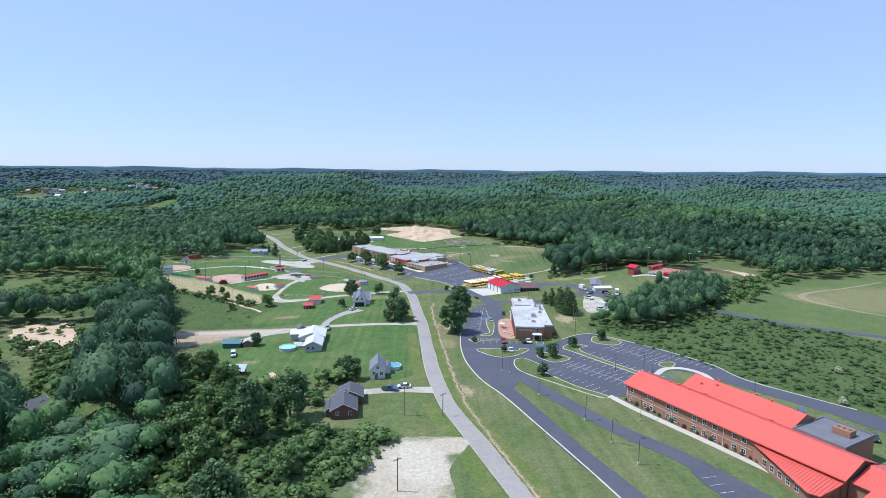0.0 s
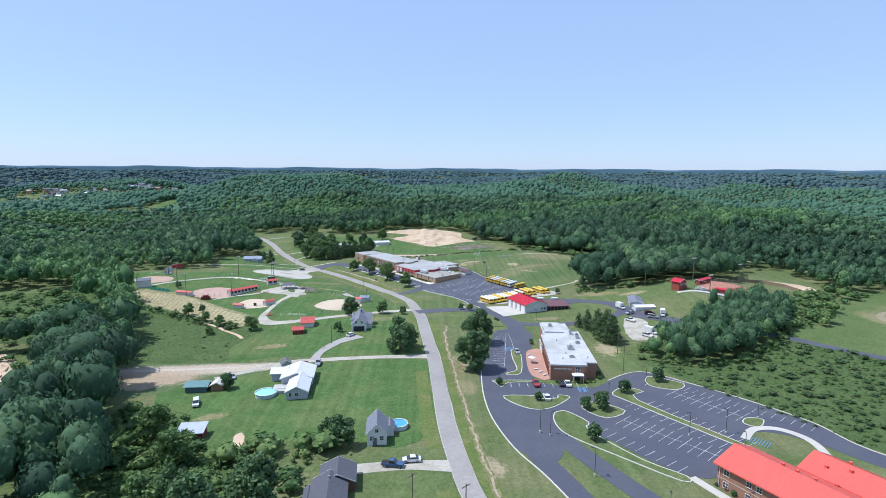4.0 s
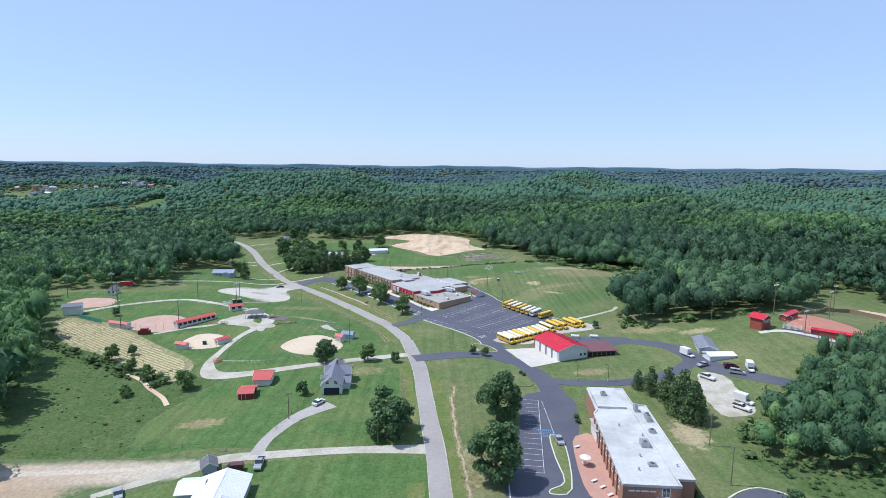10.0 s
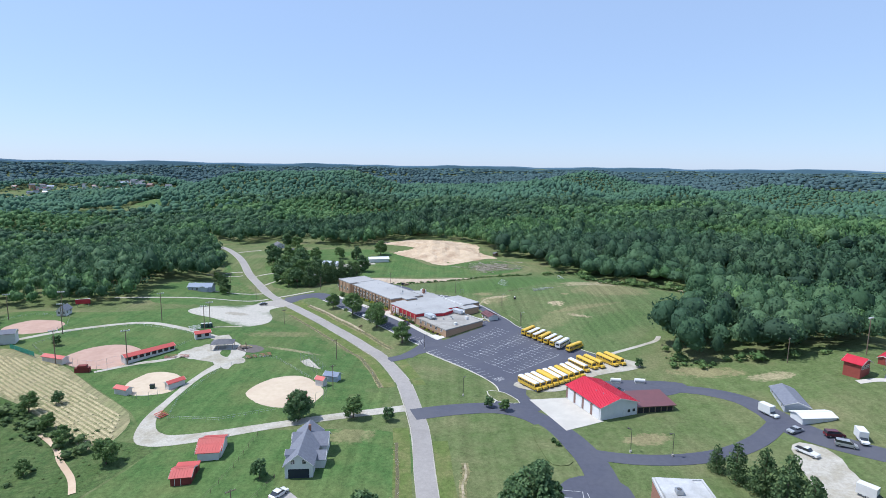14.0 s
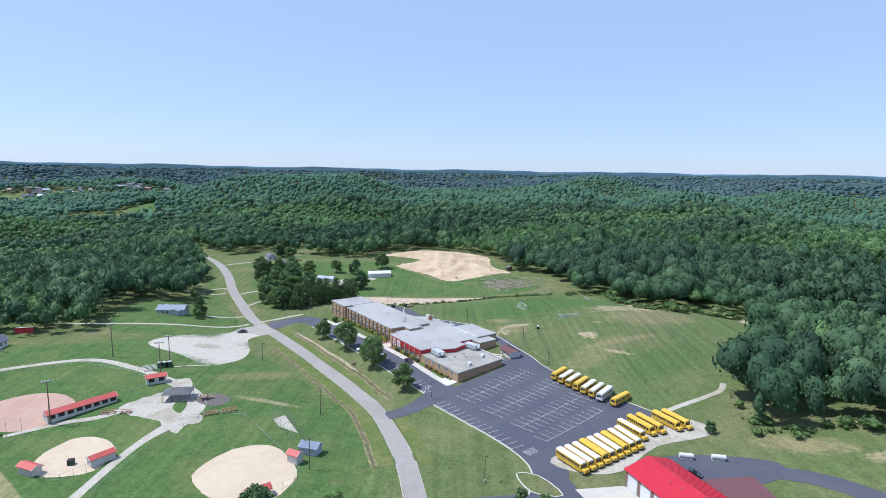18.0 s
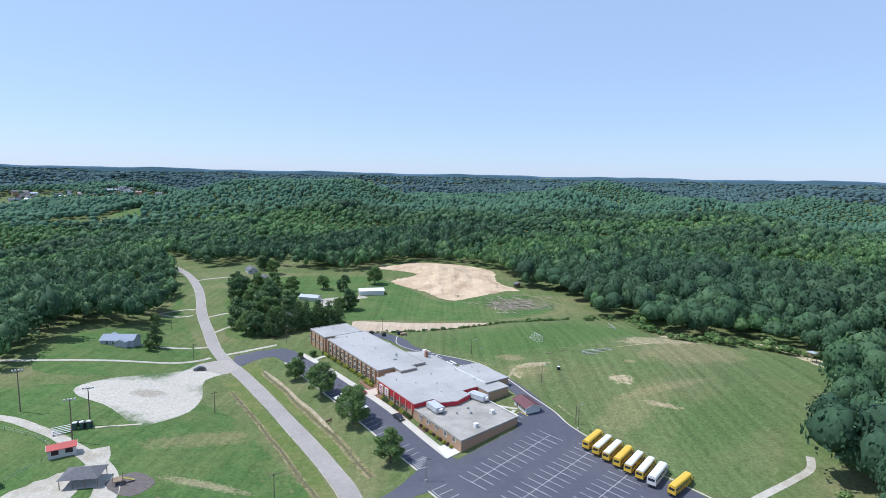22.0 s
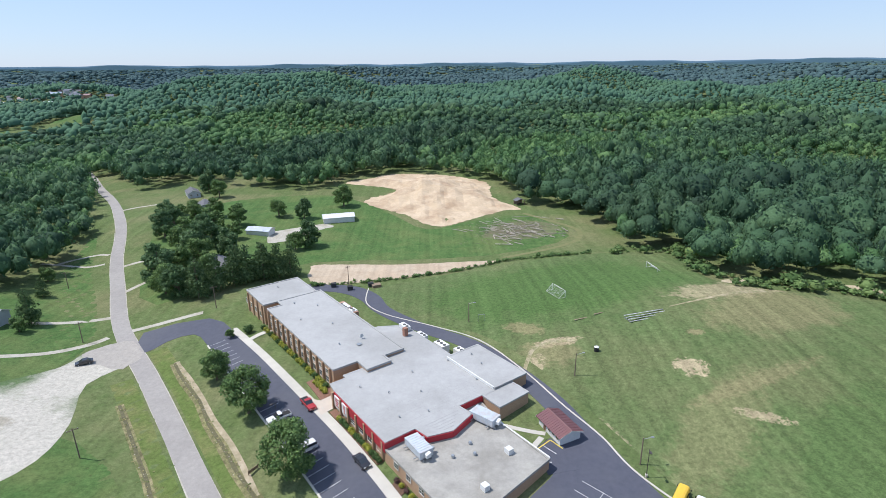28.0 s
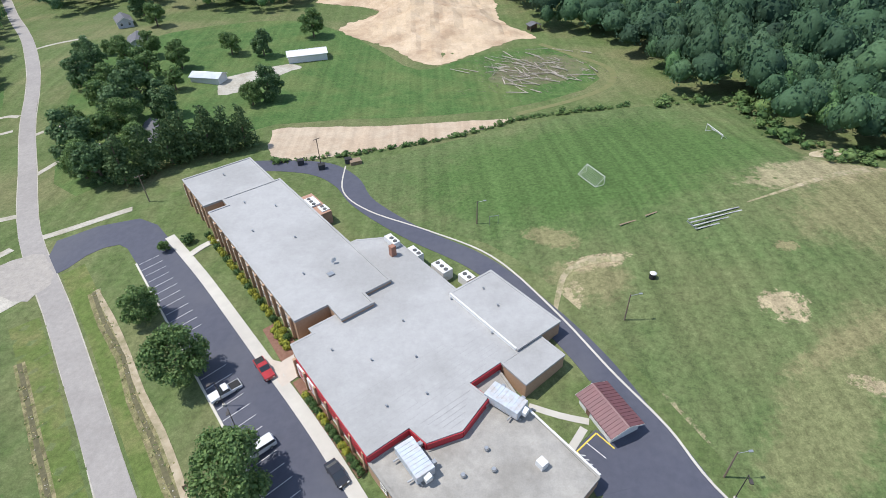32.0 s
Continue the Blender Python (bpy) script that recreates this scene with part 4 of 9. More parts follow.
def crown_kind(level, jit, cards, size, lobes=11, wild=0.5, top=False):
    """Corners and triangles of one crown of unit radius and height: a lumpy core and tilted leaf clumps."""
    v, f = ico(level)
    u = rng.normal(size=(lobes, 3))
    u[:, 2] = np.abs(u[:, 2]) * 0.9 - 0.25
    u /= np.linalg.norm(u, axis=1)[:, None]
    big = rng.uniform(0.7, 1.15, lobes)

    def lump(d):
        return 0.68 + 0.40 * (big[None] * np.exp(-(1 - d @ u.T) / 0.07)).max(1)[:, None]

    v = v * lump(v) * (1 + rng.uniform(-jit, jit, (len(v), 1)))
    v[:, 2] = np.where(v[:, 2] < 0, v[:, 2] * 0.75, v[:, 2])
    if top:
        f = f[v[f][:, :, 2].max(1) > -0.15]
    if cards:
        v *= 0.84
        d = rng.normal(size=(cards, 3))
        d[:, 2] = np.abs(d[:, 2]) * 0.9 - 0.3
        d /= np.linalg.norm(d, axis=1)[:, None]
        c = d * lump(d) * rng.uniform(0.86, 1.07, (cards, 1))
        n = d + rng.normal(size=(cards, 3)) * wild
        a = np.cross(n, rng.normal(size=(cards, 3)))
        a /= np.linalg.norm(a, axis=1)[:, None]
        b = np.cross(n, a)
        b /= np.linalg.norm(b, axis=1)[:, None]
        s = rng.uniform(0.6, 1.3, (cards, 1)) * size
        quad = np.stack([c - a * s, c - b * s * 0.8, c + a * s, c + b * s * 0.8], 1).reshape(-1, 3)
        k = len(v) + np.arange(cards)[:, None] * 4
        f = np.concatenate([f, k + [0, 1, 2], k + [0, 2, 3]])
        v = np.concatenate([v, quad])
    return v, f


def plant(name, xs, ys, radius, height, kinds, material, label, category, sink=0.55, tall=0.9):
    """Crowns at the places given, all in one mesh."""
    pick = rng.integers(0, len(kinds), len(xs))
    V, F, T, base = [], [], [], 0
    zs = land(xs, ys)
    for k, (v, f) in enumerate(kinds):
        i = np.nonzero(pick == k)[0]
        if not len(i):
            continue
        a = rng.uniform(0, 6.2832, len(i))
        c, s = np.cos(a)[:, None], np.sin(a)[:, None]
        r = radius[i][:, None]
        px, py = v[:, 0] * r, v[:, 1] * r
        half = height[i][:, None] * 0.5
        P = np.stack([px * c - py * s + xs[i][:, None], px * s + py * c + ys[i][:, None], v[:, 2] * half * tall + zs[i][:, None] + height[i][:, None] * sink], -1)
        V.append(P.reshape(-1, 3))
        T.append(np.repeat(rng.beta(2, 2, len(i)), len(v)))
        F.append((f[None] + (np.arange(len(i)) * len(v))[:, None, None] + base).reshape(-1, 3))
        base += len(i) * len(v)
    V, F = np.concatenate(V), np.concatenate(F).astype(np.int32)
    me = bpy.data.meshes.new(name)
    me.vertices.add(len(V))
    me.vertices.foreach_set("co", V.astype(np.float32).ravel())
    me.loops.add(F.size)
    me.loops.foreach_set("vertex_index", F.ravel())
    me.polygons.add(len(F))
    me.polygons.foreach_set("loop_start", np.arange(0, F.size, 3, dtype=np.int32))
    me.update(calc_edges=True)
    me.materials.append(material)
    me.attributes.new("tint", "FLOAT", "POINT").data.foreach_set("value", np.concatenate(T).astype(np.float32))
    return tagged(new(name, me), label, category, "", "stuff")


def scatter(x0, x1, y0, y1, step, keep):
    xs, ys = np.meshgrid(np.arange(x0, x1, step), np.arange(y0, y1, step))
    xs = (xs + (np.arange(xs.shape[0]) % 2)[:, None] * step / 2).ravel()
    ys = ys.ravel()
    xs, ys = xs + rng.uniform(-0.42, 0.42, len(xs)) * step, ys + rng.uniform(-0.42, 0.42, len(ys)) * step
    ok = keep(xs, ys)
    return xs[ok], ys[ok]


def seen(x, y):
    """Ground that the flight ever looks towards."""
    return np.abs(x) < 0.92 * (y + 25) + 12


near_zone = lambda x, y: (np.hypot(np.maximum(np.abs(x) - 90, 0), np.maximum(y - 560, 0) + np.maximum(100 - y, 0)) < 260)
KIND_A = [crown_kind(1, 0.12, 84, 0.13, 15, 0.55) for _ in range(8)]
KIND_N = [crown_kind(2, 0.07, 190, 0.085, 22, 0.5) for _ in range(8)]
KIND_B = [crown_kind(1, 0.16, 14, 0.2, 11, 0.55) for _ in range(10)]
KIND_C = [crown_kind(1, 0.22, 0, 0, 9, top=True) for _ in range(8)]
KIND_D = [crown_kind(0, 0.25, 0, 0, 7, top=True) for _ in range(8)]


def stand(x, y):
    """How tall and wide trees grow: stands of old and young trees."""
    a = np.sin(x / 53 + 1.7 * np.sin(y / 71)) * np.sin(y / 47 - 1.3 * np.sin(x / 83))
    return 1 + 0.28 * a


def species_tone(x, y):
    """Which of three kinds of tree grows where: patches, mingled; some regions shifted lighter or darker."""
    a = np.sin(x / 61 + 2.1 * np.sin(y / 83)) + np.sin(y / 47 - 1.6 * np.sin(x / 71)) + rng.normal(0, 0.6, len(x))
    # lighter mix in the left woods stands for the brightness haze gives them
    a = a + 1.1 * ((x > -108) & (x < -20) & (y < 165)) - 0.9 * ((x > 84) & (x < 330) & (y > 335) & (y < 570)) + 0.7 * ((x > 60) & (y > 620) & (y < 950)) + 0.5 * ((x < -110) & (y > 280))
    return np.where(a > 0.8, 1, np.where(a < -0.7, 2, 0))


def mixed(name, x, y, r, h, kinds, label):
    k = species_tone(x, y)
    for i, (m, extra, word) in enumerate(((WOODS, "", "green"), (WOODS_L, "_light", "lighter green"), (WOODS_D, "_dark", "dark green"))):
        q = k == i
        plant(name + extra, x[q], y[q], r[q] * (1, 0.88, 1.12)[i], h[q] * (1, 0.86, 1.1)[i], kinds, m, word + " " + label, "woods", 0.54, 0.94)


x, y = scatter(-360, 370, 70, 830, 6.9, lambda x, y: wooded(x, y) & near_zone(x, y) & seen(x, y) & ~inside(x, y, CLUMP))
r = np.clip(4.3 * np.exp(rng.normal(0, 0.32, len(x))), 2.2, 8) * stand(x, y)
h = rng.uniform(10.5, 16.5, len(x)) * stand(x, y) * np.clip(0.66 + 0.09 * r, 0.8, 1.25) * np.where((x > -100) & (x < -20) & (y < 150), 0.62, 1.0)
q = ((x < -20) & (y < 265) & (x > -190)) | ((x > 20) & (x < 200) & (y > 330) & (y < 640))
mixed("woods_edge", x[q], y[q], r[q], h[q], KIND_N, "summer broadleaf trees with lumpy crowns")
mixed("woods_near", x[~q], y[~q], r[~q], h[~q], KIND_A, "summer broadleaf trees in dense lumpy woods")
x, y = scatter(-1000, 1050, 60, 1250, 7.4, lambda x, y: wooded(x, y) & ~near_zone(x, y) & seen(x, y) & (np.hypot(x, y - 300) + rng.uniform(-90, 90, len(x)) < 920))
r = np.clip(4.9 * np.exp(rng.normal(0, 0.32, len(x))), 2.6, 9.5) * stand(x, y)
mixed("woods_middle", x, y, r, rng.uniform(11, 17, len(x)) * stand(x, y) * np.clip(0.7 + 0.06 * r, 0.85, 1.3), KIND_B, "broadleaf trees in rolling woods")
# air haze is put into these leaf colours: bluer the farther the woods stand
FARW = mat("far_leaves_hazed", (0.058, 0.120, 0.082), (0.076, 0.148, 0.093), 0.02, 0.85, c3=(0.080, 0.146, 0.076), scale3=0.006, amount3=0.6, spec=0.1, tint=0.22)
FARB = mat("distant_leaves_hazed", (0.058, 0.100, 0.106), (0.072, 0.118, 0.122), 0.02, 0.85, c3=(0.076, 0.122, 0.114), scale3=0.004, amount3=0.6, spec=0.1, tint=0.18)
x, y = scatter(-2000, 2050, 300, 2300, 10.2, lambda x, y: wooded(x, y) & seen(x, y) & (np.hypot(x, y - 300) + rng.uniform(-90, 90, len(x)) >= 900) & (np.hypot(x, y - 300) < 1750))
r = np.clip(6.7 * np.exp(rng.normal(0, 0.28, len(x))), 4.2, 10.5)
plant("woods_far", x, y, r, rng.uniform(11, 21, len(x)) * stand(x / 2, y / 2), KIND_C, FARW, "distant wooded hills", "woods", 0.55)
x, y = scatter(-2700, 2800, 900, 3300, 17, lambda x, y: wooded(x, y) & seen(x, y) & (np.hypot(x, y - 300) >= 1740) & (np.hypot(x, y - 300) < 2900))
r = rng.uniform(9, 14, len(x))
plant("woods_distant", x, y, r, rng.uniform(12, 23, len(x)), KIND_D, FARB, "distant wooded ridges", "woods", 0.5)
x, y = scatter(-4600, 4600, 1500, 4900, 36, lambda x, y: seen(x, y) & (np.hypot(x, y - 300) >= 2850) & (np.hypot(x, y - 300) < 4400))
r = rng.uniform(18, 30, len(x))
# horizon crowns carry the most haze in their colour
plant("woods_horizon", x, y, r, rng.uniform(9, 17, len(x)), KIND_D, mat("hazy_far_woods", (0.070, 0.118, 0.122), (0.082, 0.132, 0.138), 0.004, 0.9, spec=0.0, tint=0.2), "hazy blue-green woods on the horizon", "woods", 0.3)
x, y = scatter(-1180, -640, 1330, 1680, 17, lambda x, y: ~wooded(x, y) & (rng.uniform(size=len(x)) < 0.8))
plant("town_trees", x, y, rng.uniform(3.5, 6.5, len(x)), rng.uniform(6, 12, len(x)), KIND_C, FARW, "small trees between distant town houses", "trees", 0.5)
# the last ridges, haze painted into their colour: bluer and paler with distance
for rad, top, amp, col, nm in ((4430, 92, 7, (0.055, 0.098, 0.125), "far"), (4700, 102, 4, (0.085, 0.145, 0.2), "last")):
    s = Shape()
    for i in range(161):
        a = radians(-62 + 124 * i / 160)
        x0, y0 = math.sin(a), math.cos(a)
        h = top + amp * (math.sin(a * 23 + rad) + 0.6 * math.sin(a * 51 + 1) + 0.4 * math.sin(a * 97))
        s.v += [(x0 * d, 300 + y0 * d, z) for d, z in ((rad - 260, 0), (rad, h), (rad + 60, h - 6))]
    for i in range(160):
        k = i * 3
        s.f += [(k, k + 3, k + 4, k + 1), (k + 1, k + 4, k + 5, k + 2)]
    single("backdrop_ridge_" + nm, s, mat("blue_ridge_" + nm, col, tuple(c * 0.92 for c in col), 0.003, 0.95, spec=0.0), "wooded ridge at the horizon with haze painted blue", kind="structure")

SCRUB_D = mat("olive_scrub_leaves", (0.066, 0.116, 0.044), (0.092, 0.142, 0.056), 0.1, 0.85, isl=0.22, spec=0.2, leafy=0.25, speck=0.35, tint=0.35)
# brush
def scrub(name, poly, step, r0, r1, label, dens=1.0, low=1.0, m=SCRUB):
    q = np.array(poly)
    x, y = scatter(q[:, 0].min(), q[:, 0].max(), q[:, 1].min(), q[:, 1].max(), step, lambda x, y: inside(x, y, poly) & (rng.uniform(size=len(x)) < dens))
    r = rng.uniform(r0, r1, len(x)) * rng.choice([0.5, 0.8, 1, 1.3, 2.1], len(x))
    plant(name, x, y, r, r * rng.uniform(1.0, 1.8, len(x)) * low, KIND_S, m, label, "scrub", 0.35)


KIND_T = [crown_kind(1, 0.3, 8, 0.4, 5) for _ in range(5)]
KIND_S = [crown_kind(1, 0.14, 34, 0.2, 7) for _ in range(6)]
scrub("slope_brush", [(80, 242), (90, 214), (100, 196), (113, 175), (124, 159), (140, 143), (200, 152), (200, 205), (186, 228), (150, 260), (120, 242), (97, 232)], 2.1, 0.5, 1.15, "weedy shrubs growing thick over a slope", 0.5, 0.6, SCRUB_D)
scrub("edge_brush", [(-20, 70), (-17, 112), (-4, 131), (-8, 139), (-24, 141), (-36, 146), (-44, 160), (-56, 178), (-70, 196), (-92, 204), (-92, 190), (-84, 170), (-76, 150), (-70, 130), (-60, 108), (-46, 84), (-26, 60)], 2.2, 0.7, 1.7, "thick bright green brush at the wood edge", 0.97)
scrub("hollow_brush", [(-240, 268), (-232, 350), (-190, 366), (-160, 330), (-148, 290), (-160, 268)], 3.4, 0.8, 2.3, "bright brush on an overgrown meadow", 0.36)
scrub("clearing_brush", [(-190, 210), (-186, 270), (-146, 268), (-140, 208)], 3.6, 1.0, 2.2, "brush round a bare clearing", 0.3)
scrub("bank_brush", [(-166, 208), (-150, 206), (-124, 168), (-110, 182), (-132, 214), (-142, 216)], 2.8, 1.2, 2.6, "leafy brush before a bare bank", 0.95, 1.1)
scrub("crop_hedge", [(-90, 297), (-131, 322), (-156, 334), (-158, 329), (-133, 315), (-93, 290)], 2.4, 0.7, 1.7, "leafy hedge growth below the crop rows", 0.6, 1.0, SCRUB_D)
scrub("yard_brush", [(-48, 176), (-27, 184), (-22, 178), (-30, 165), (-30, 152), (-60, 160)], 3.2, 1.2, 2.6, "thick brush behind houses", 0.9)
scrub("meadow_brush", [(-100, 242), (-82, 262), (-78, 284), (-95, 314), (-150, 334), (-176, 360), (-160, 320), (-138, 285), (-120, 255)], 4.5, 0.4, 1.1, "scattered shrubs in a meadow", 0.24, 0.7, SCRUB_D)
scrub("wood_edge_brush", [(93, 378), (86, 351), (98, 345.5), (112, 346), (124, 342), (142, 341), (150, 345), (120, 349), (100, 353), (92, 362)], 3, 0.9, 1.9, "low growth along the wood edge", 0.6)
scrub("field_edge_brush", [(72, 531), (96, 527), (92, 500), (98, 482), (128, 481), (160, 470), (166, 476), (128, 490), (104, 493), (101, 506), (104, 534), (78, 540)], 3, 1.0, 2.4, "bright growth along the field edge", 0.8)
scrub("lawn_edge_brush", [(148, 266), (170, 272), (188, 281), (199, 299), (215, 318), (238, 333), (262, 346), (240, 356), (215, 340), (195, 322), (178, 306), (160, 300)], 3.6, 1.2, 2.8, "bright leafy bushes beyond the lawn", 0.62, 1.2)
scrub("hill_brush", [(-224, 300), (-170, 300), (-172, 345), (-224, 350)], 6, 1.0, 2.4, "shrubs on a meadow hill", 0.45)
scrub("ditch_growth", [(-44, 510), (-16, 514.5), (10, 521), (32, 530.5), (66, 533), (66, 536), (32, 533), (8, 523), (-18, 516.5), (-46, 513)], 1.0, 0.4, 0.8, "green ditch growth beside bare soil", 0.95)


q = np.array(CLUMP)
x, y = scatter(q[:, 0].min(), q[:, 0].max(), q[:, 1].min(), q[:, 1].max(), 4.6, lambda x, y: inside(x, y, CLUMP))
mixed("thicket", x, y, rng.uniform(2.4, 4.8, len(x)), rng.uniform(7, 14, len(x)), KIND_N, "dense thicket of young trees")
x, y = scatter(82, 180, 228, 302, 3.2, lambda x, y: ~inside(x, y, CLUMP) & (inside(x, y + 6, CLUMP) | inside(x + 5, y, CLUMP)))
plant("thicket_edge", x, y, rng.uniform(0.9, 2.2, len(x)), rng.uniform(1.6, 4.5, len(x)), KIND_S, SCRUB, "leafy growth along the thicket edge", "scrub", 0.45)


WEEDM = mat("meadow_weed_leaves", (0.078, 0.118, 0.040), (0.104, 0.140, 0.052), 0.1, 0.9, isl=0.2, spec=0.1, leafy=0.2, speck=0.3)


def weeds(name, poly, step, label, m, size=1.0):
    q = np.array(poly)
    x, y = scatter(q[:, 0].min(), q[:, 0].max(), q[:, 1].min(), q[:, 1].max(), step, lambda x, y: inside(x, y, poly))
    r = rng.uniform(0.25, 0.75, len(x)) * rng.choice([0.7, 1, 1.5], len(x)) * size
    plant(name, x, y, r, r * rng.uniform(0.5, 1.1, len(x)), KIND_T, m, label, "weeds", 0.3)


weeds("meadow_weeds", [(-79, 245), (-83, 262), (-77, 285), (-75, 297), (-88, 300), (-94, 314), (-150, 332), (-174, 356), (-160, 320), (-138, 285), (-120, 257), (-102, 243)], 2.6, "tall weeds over a rough meadow", WEEDM, 0.5)
weeds("slope_weeds", [(82, 242), (91, 214), (101, 196), (114, 175), (125, 159), (141, 143), (198, 152), (198, 203), (184, 226), (150, 258), (120, 240), (97, 230)], 2.4, "tall weeds between shrubs on a slope", WEEDM, 0.7)
# ---- parts shared by buildings ----
FRAME_MESH, PANE_MESH = {}, {}


def window(parent, x, y, z, rz, w, h, name="window", frame_mat=None, pane_mat=None):
    """A window with a proud frame and a pane set back in it, facing local -y."""
    key = (w, h, (frame_mat or TRIM).name)
    if key not in FRAME_MESH:
        s, b = Shape(), 0.09
        s.box(-w / 2 - b, -w / 2, -0.07, 0.02, -b, h + b).box(w / 2, w / 2 + b, -0.07, 0.02, -b, h + b)
        s.box(-w / 2, w / 2, -0.07, 0.02, h, h + b).box(-w / 2 - 0.05, w / 2 + 0.05, -0.11, 0.02, -b, 0)
        s.box(-0.025, 0.025, -0.05, 0.02, 0, h).box(-w / 2, -0.025, -0.05, 0.02, h * 0.48, h * 0.52).box(0.025, w / 2, -0.05, 0.02, h * 0.48, h * 0.52)
        FRAME_MESH[key] = s.mesh("window", frame_mat or TRIM)
        PANE_MESH[key] = Shape().box(-w / 2, w / 2, -0.025, 0.01, 0, h).mesh("pane", pane_mat or DGLASS)
    ob = new(name, FRAME_MESH[key])
    ob.parent = parent
    ob.matrix_basis = pose(x, y, z, 0, 0, rz)
    p = new("pane", PANE_MESH[key])
    p.parent = ob
    return ob


def door(parent, x, y, z, rz, w, h, material, name="door"):
    s = Shape().box(-w / 2, w / 2, -0.06, 0.02, 0, h)
    ob = part(name, s, material, parent)
    ob.matrix_basis = pose(x, y, z, 0, 0, rz)
    t = Shape().box(-w / 2 - 0.1, -w / 2, -0.09, 0.02, 0, h + 0.1).box(w / 2, w / 2 + 0.1, -0.09, 0.02, 0, h + 0.1).box(-w / 2, w / 2, -0.09, 0.02, h, h + 0.1)
    part("door_frame", t, TRIM, ob)
    return ob


def gable(parent, x0, x1, y0, y1, h, rise, wall_mat, roof_mat, over=0.35, deep=1.2, seams=0.0, along="y"):
    """Walls with two gables and a roof of two slopes; the ridge runs along y (or x)."""
    m = None
    if along == "x":
        m = pose((x0 + x1) / 2, (y0 + y1) / 2, 0, 0, 0, 90)
        w, l = y1 - y0, x1 - x0
    else:
        m = pose((x0 + x1) / 2, (y0 + y1) / 2, 0)
        w, l = x1 - x0, y1 - y0
    a, b = w / 2, l / 2
    part("wall", Shape().extrude([(-a, -deep), (a, -deep), (a, h), (0, h + rise * 0.97), (-a, h)], -b, b, m), wall_mat, parent)
    k = rise / a
    o, t = over, 0.14
    roof = Shape().extrude([(-a - o, h - k * o), (0, h + rise), (a + o, h - k * o), (a + o, h - k * o + t), (0, h + rise + t), (-a - o, h - k * o + t)], -b - o, b + o, m)
    r = part("roof", roof, roof_mat, parent)
    if seams:
        s = Shape()
        n = int((l + 2 * o) / seams)
        for i in range(n + 1):
            y = -b - o + i * (l + 2 * o) / n
            for sgn in (-1, 1):
                s.add([(sgn * (a + o), y - 0.035, h - k * o + t - 0.02), (sgn * (a + o), y + 0.035, h - k * o + t - 0.02), (0, y + 0.035, h + rise + t - 0.02), (0, y - 0.035, h + rise + t - 0.02),
                       (sgn * (a + o), y, h - k * o + t + 0.06), (0, y, h + rise + t + 0.06)], [(0, 3, 5, 4), (1, 4, 5, 2)], m)
        part("seams", s, roof_mat, r)["kind"] = "stuff"
        part("ridge_cap", Shape().extrude([(-0.22, h + rise + t - k * 0.22 + 0.05), (0, h + rise + t + 0.08), (0.22, h + rise + t - k * 0.22 + 0.05), (0, h + rise + t)], -b - o, b + o, m), roof_mat, r)
    for y in (-b - o - 0.03, b + o + 0.03):
        f = Shape()
        for sgn in (-1, 1):
            f.add([(sgn * (a + o), y - 0.03, h - k * o - 0.12), (sgn * (a + o), y + 0.03, h - k * o - 0.12), (0, y + 0.03, h + rise - 0.12), (0, y - 0.03, h + rise - 0.12),
                   (sgn * (a + o), y - 0.03, h - k * o + t), (sgn * (a + o), y + 0.03, h - k * o + t), (0, y + 0.03, h + rise + t), (0, y - 0.03, h + rise + t)],
                  [(0, 1, 2, 3), (4, 7, 6, 5), (0, 4, 5, 1), (2, 6, 7, 3), (0, 3, 7, 4), (1, 5, 6, 2)], m)
        part("bargeboard", f, TRIM, parent)
    return r


def flat_block(parent, outline, h, wall_mat, roof_mat, deep=3.0, parapet=0.35, name="wall"):
    """A flat-roofed block with a low rim round its roof."""
    part(name, Shape().prism(outline, -deep, h), wall_mat, parent)
    c = [Vector(p) for p in outline]
    n = len(c)
    area = sum(c[i].x * c[(i + 1) % n].y - c[(i + 1) % n].x * c[i].y for i in range(n))
    sg = 1 if area > 0 else -1

    def inset(d):
        out = []
        for i in range(n):
            a, b, e = c[i - 1], c[i], c[(i + 1) % n]
            n1 = Vector((-(b - a).y, (b - a).x)).normalized() * sg
            n2 = Vector((-(e - b).y, (e - b).x)).normalized() * sg
            k = (n1 + n2)
            out.append(b + k * d / max(0.3, 1 + n1.dot(n2)))
        return out
    inn, outr = inset(0.3), inset(-0.12)
    r = part("roof", Shape().prism([tuple(p) for p in inn], h, h + 0.08), roof_mat, parent)
    s = Shape()
    s.v = [(p.x, p.y, h - 0.25) for p in outr] + [(p.x, p.y, h + parapet) for p in outr] + [(p.x, p.y, h + parapet) for p in inn] + [(p.x, p.y, h + 0.02) for p in inn]
    for i in range(n):
        j = (i + 1) % n
        s.f += [(i, j, n + j, n + i), (n + i, n + j, 2 * n + j, 2 * n + i), (2 * n + i, 2 * n + j, 3 * n + j, 3 * n + i)]
    part("roof_edge", s, roof_mat, r)
    return r


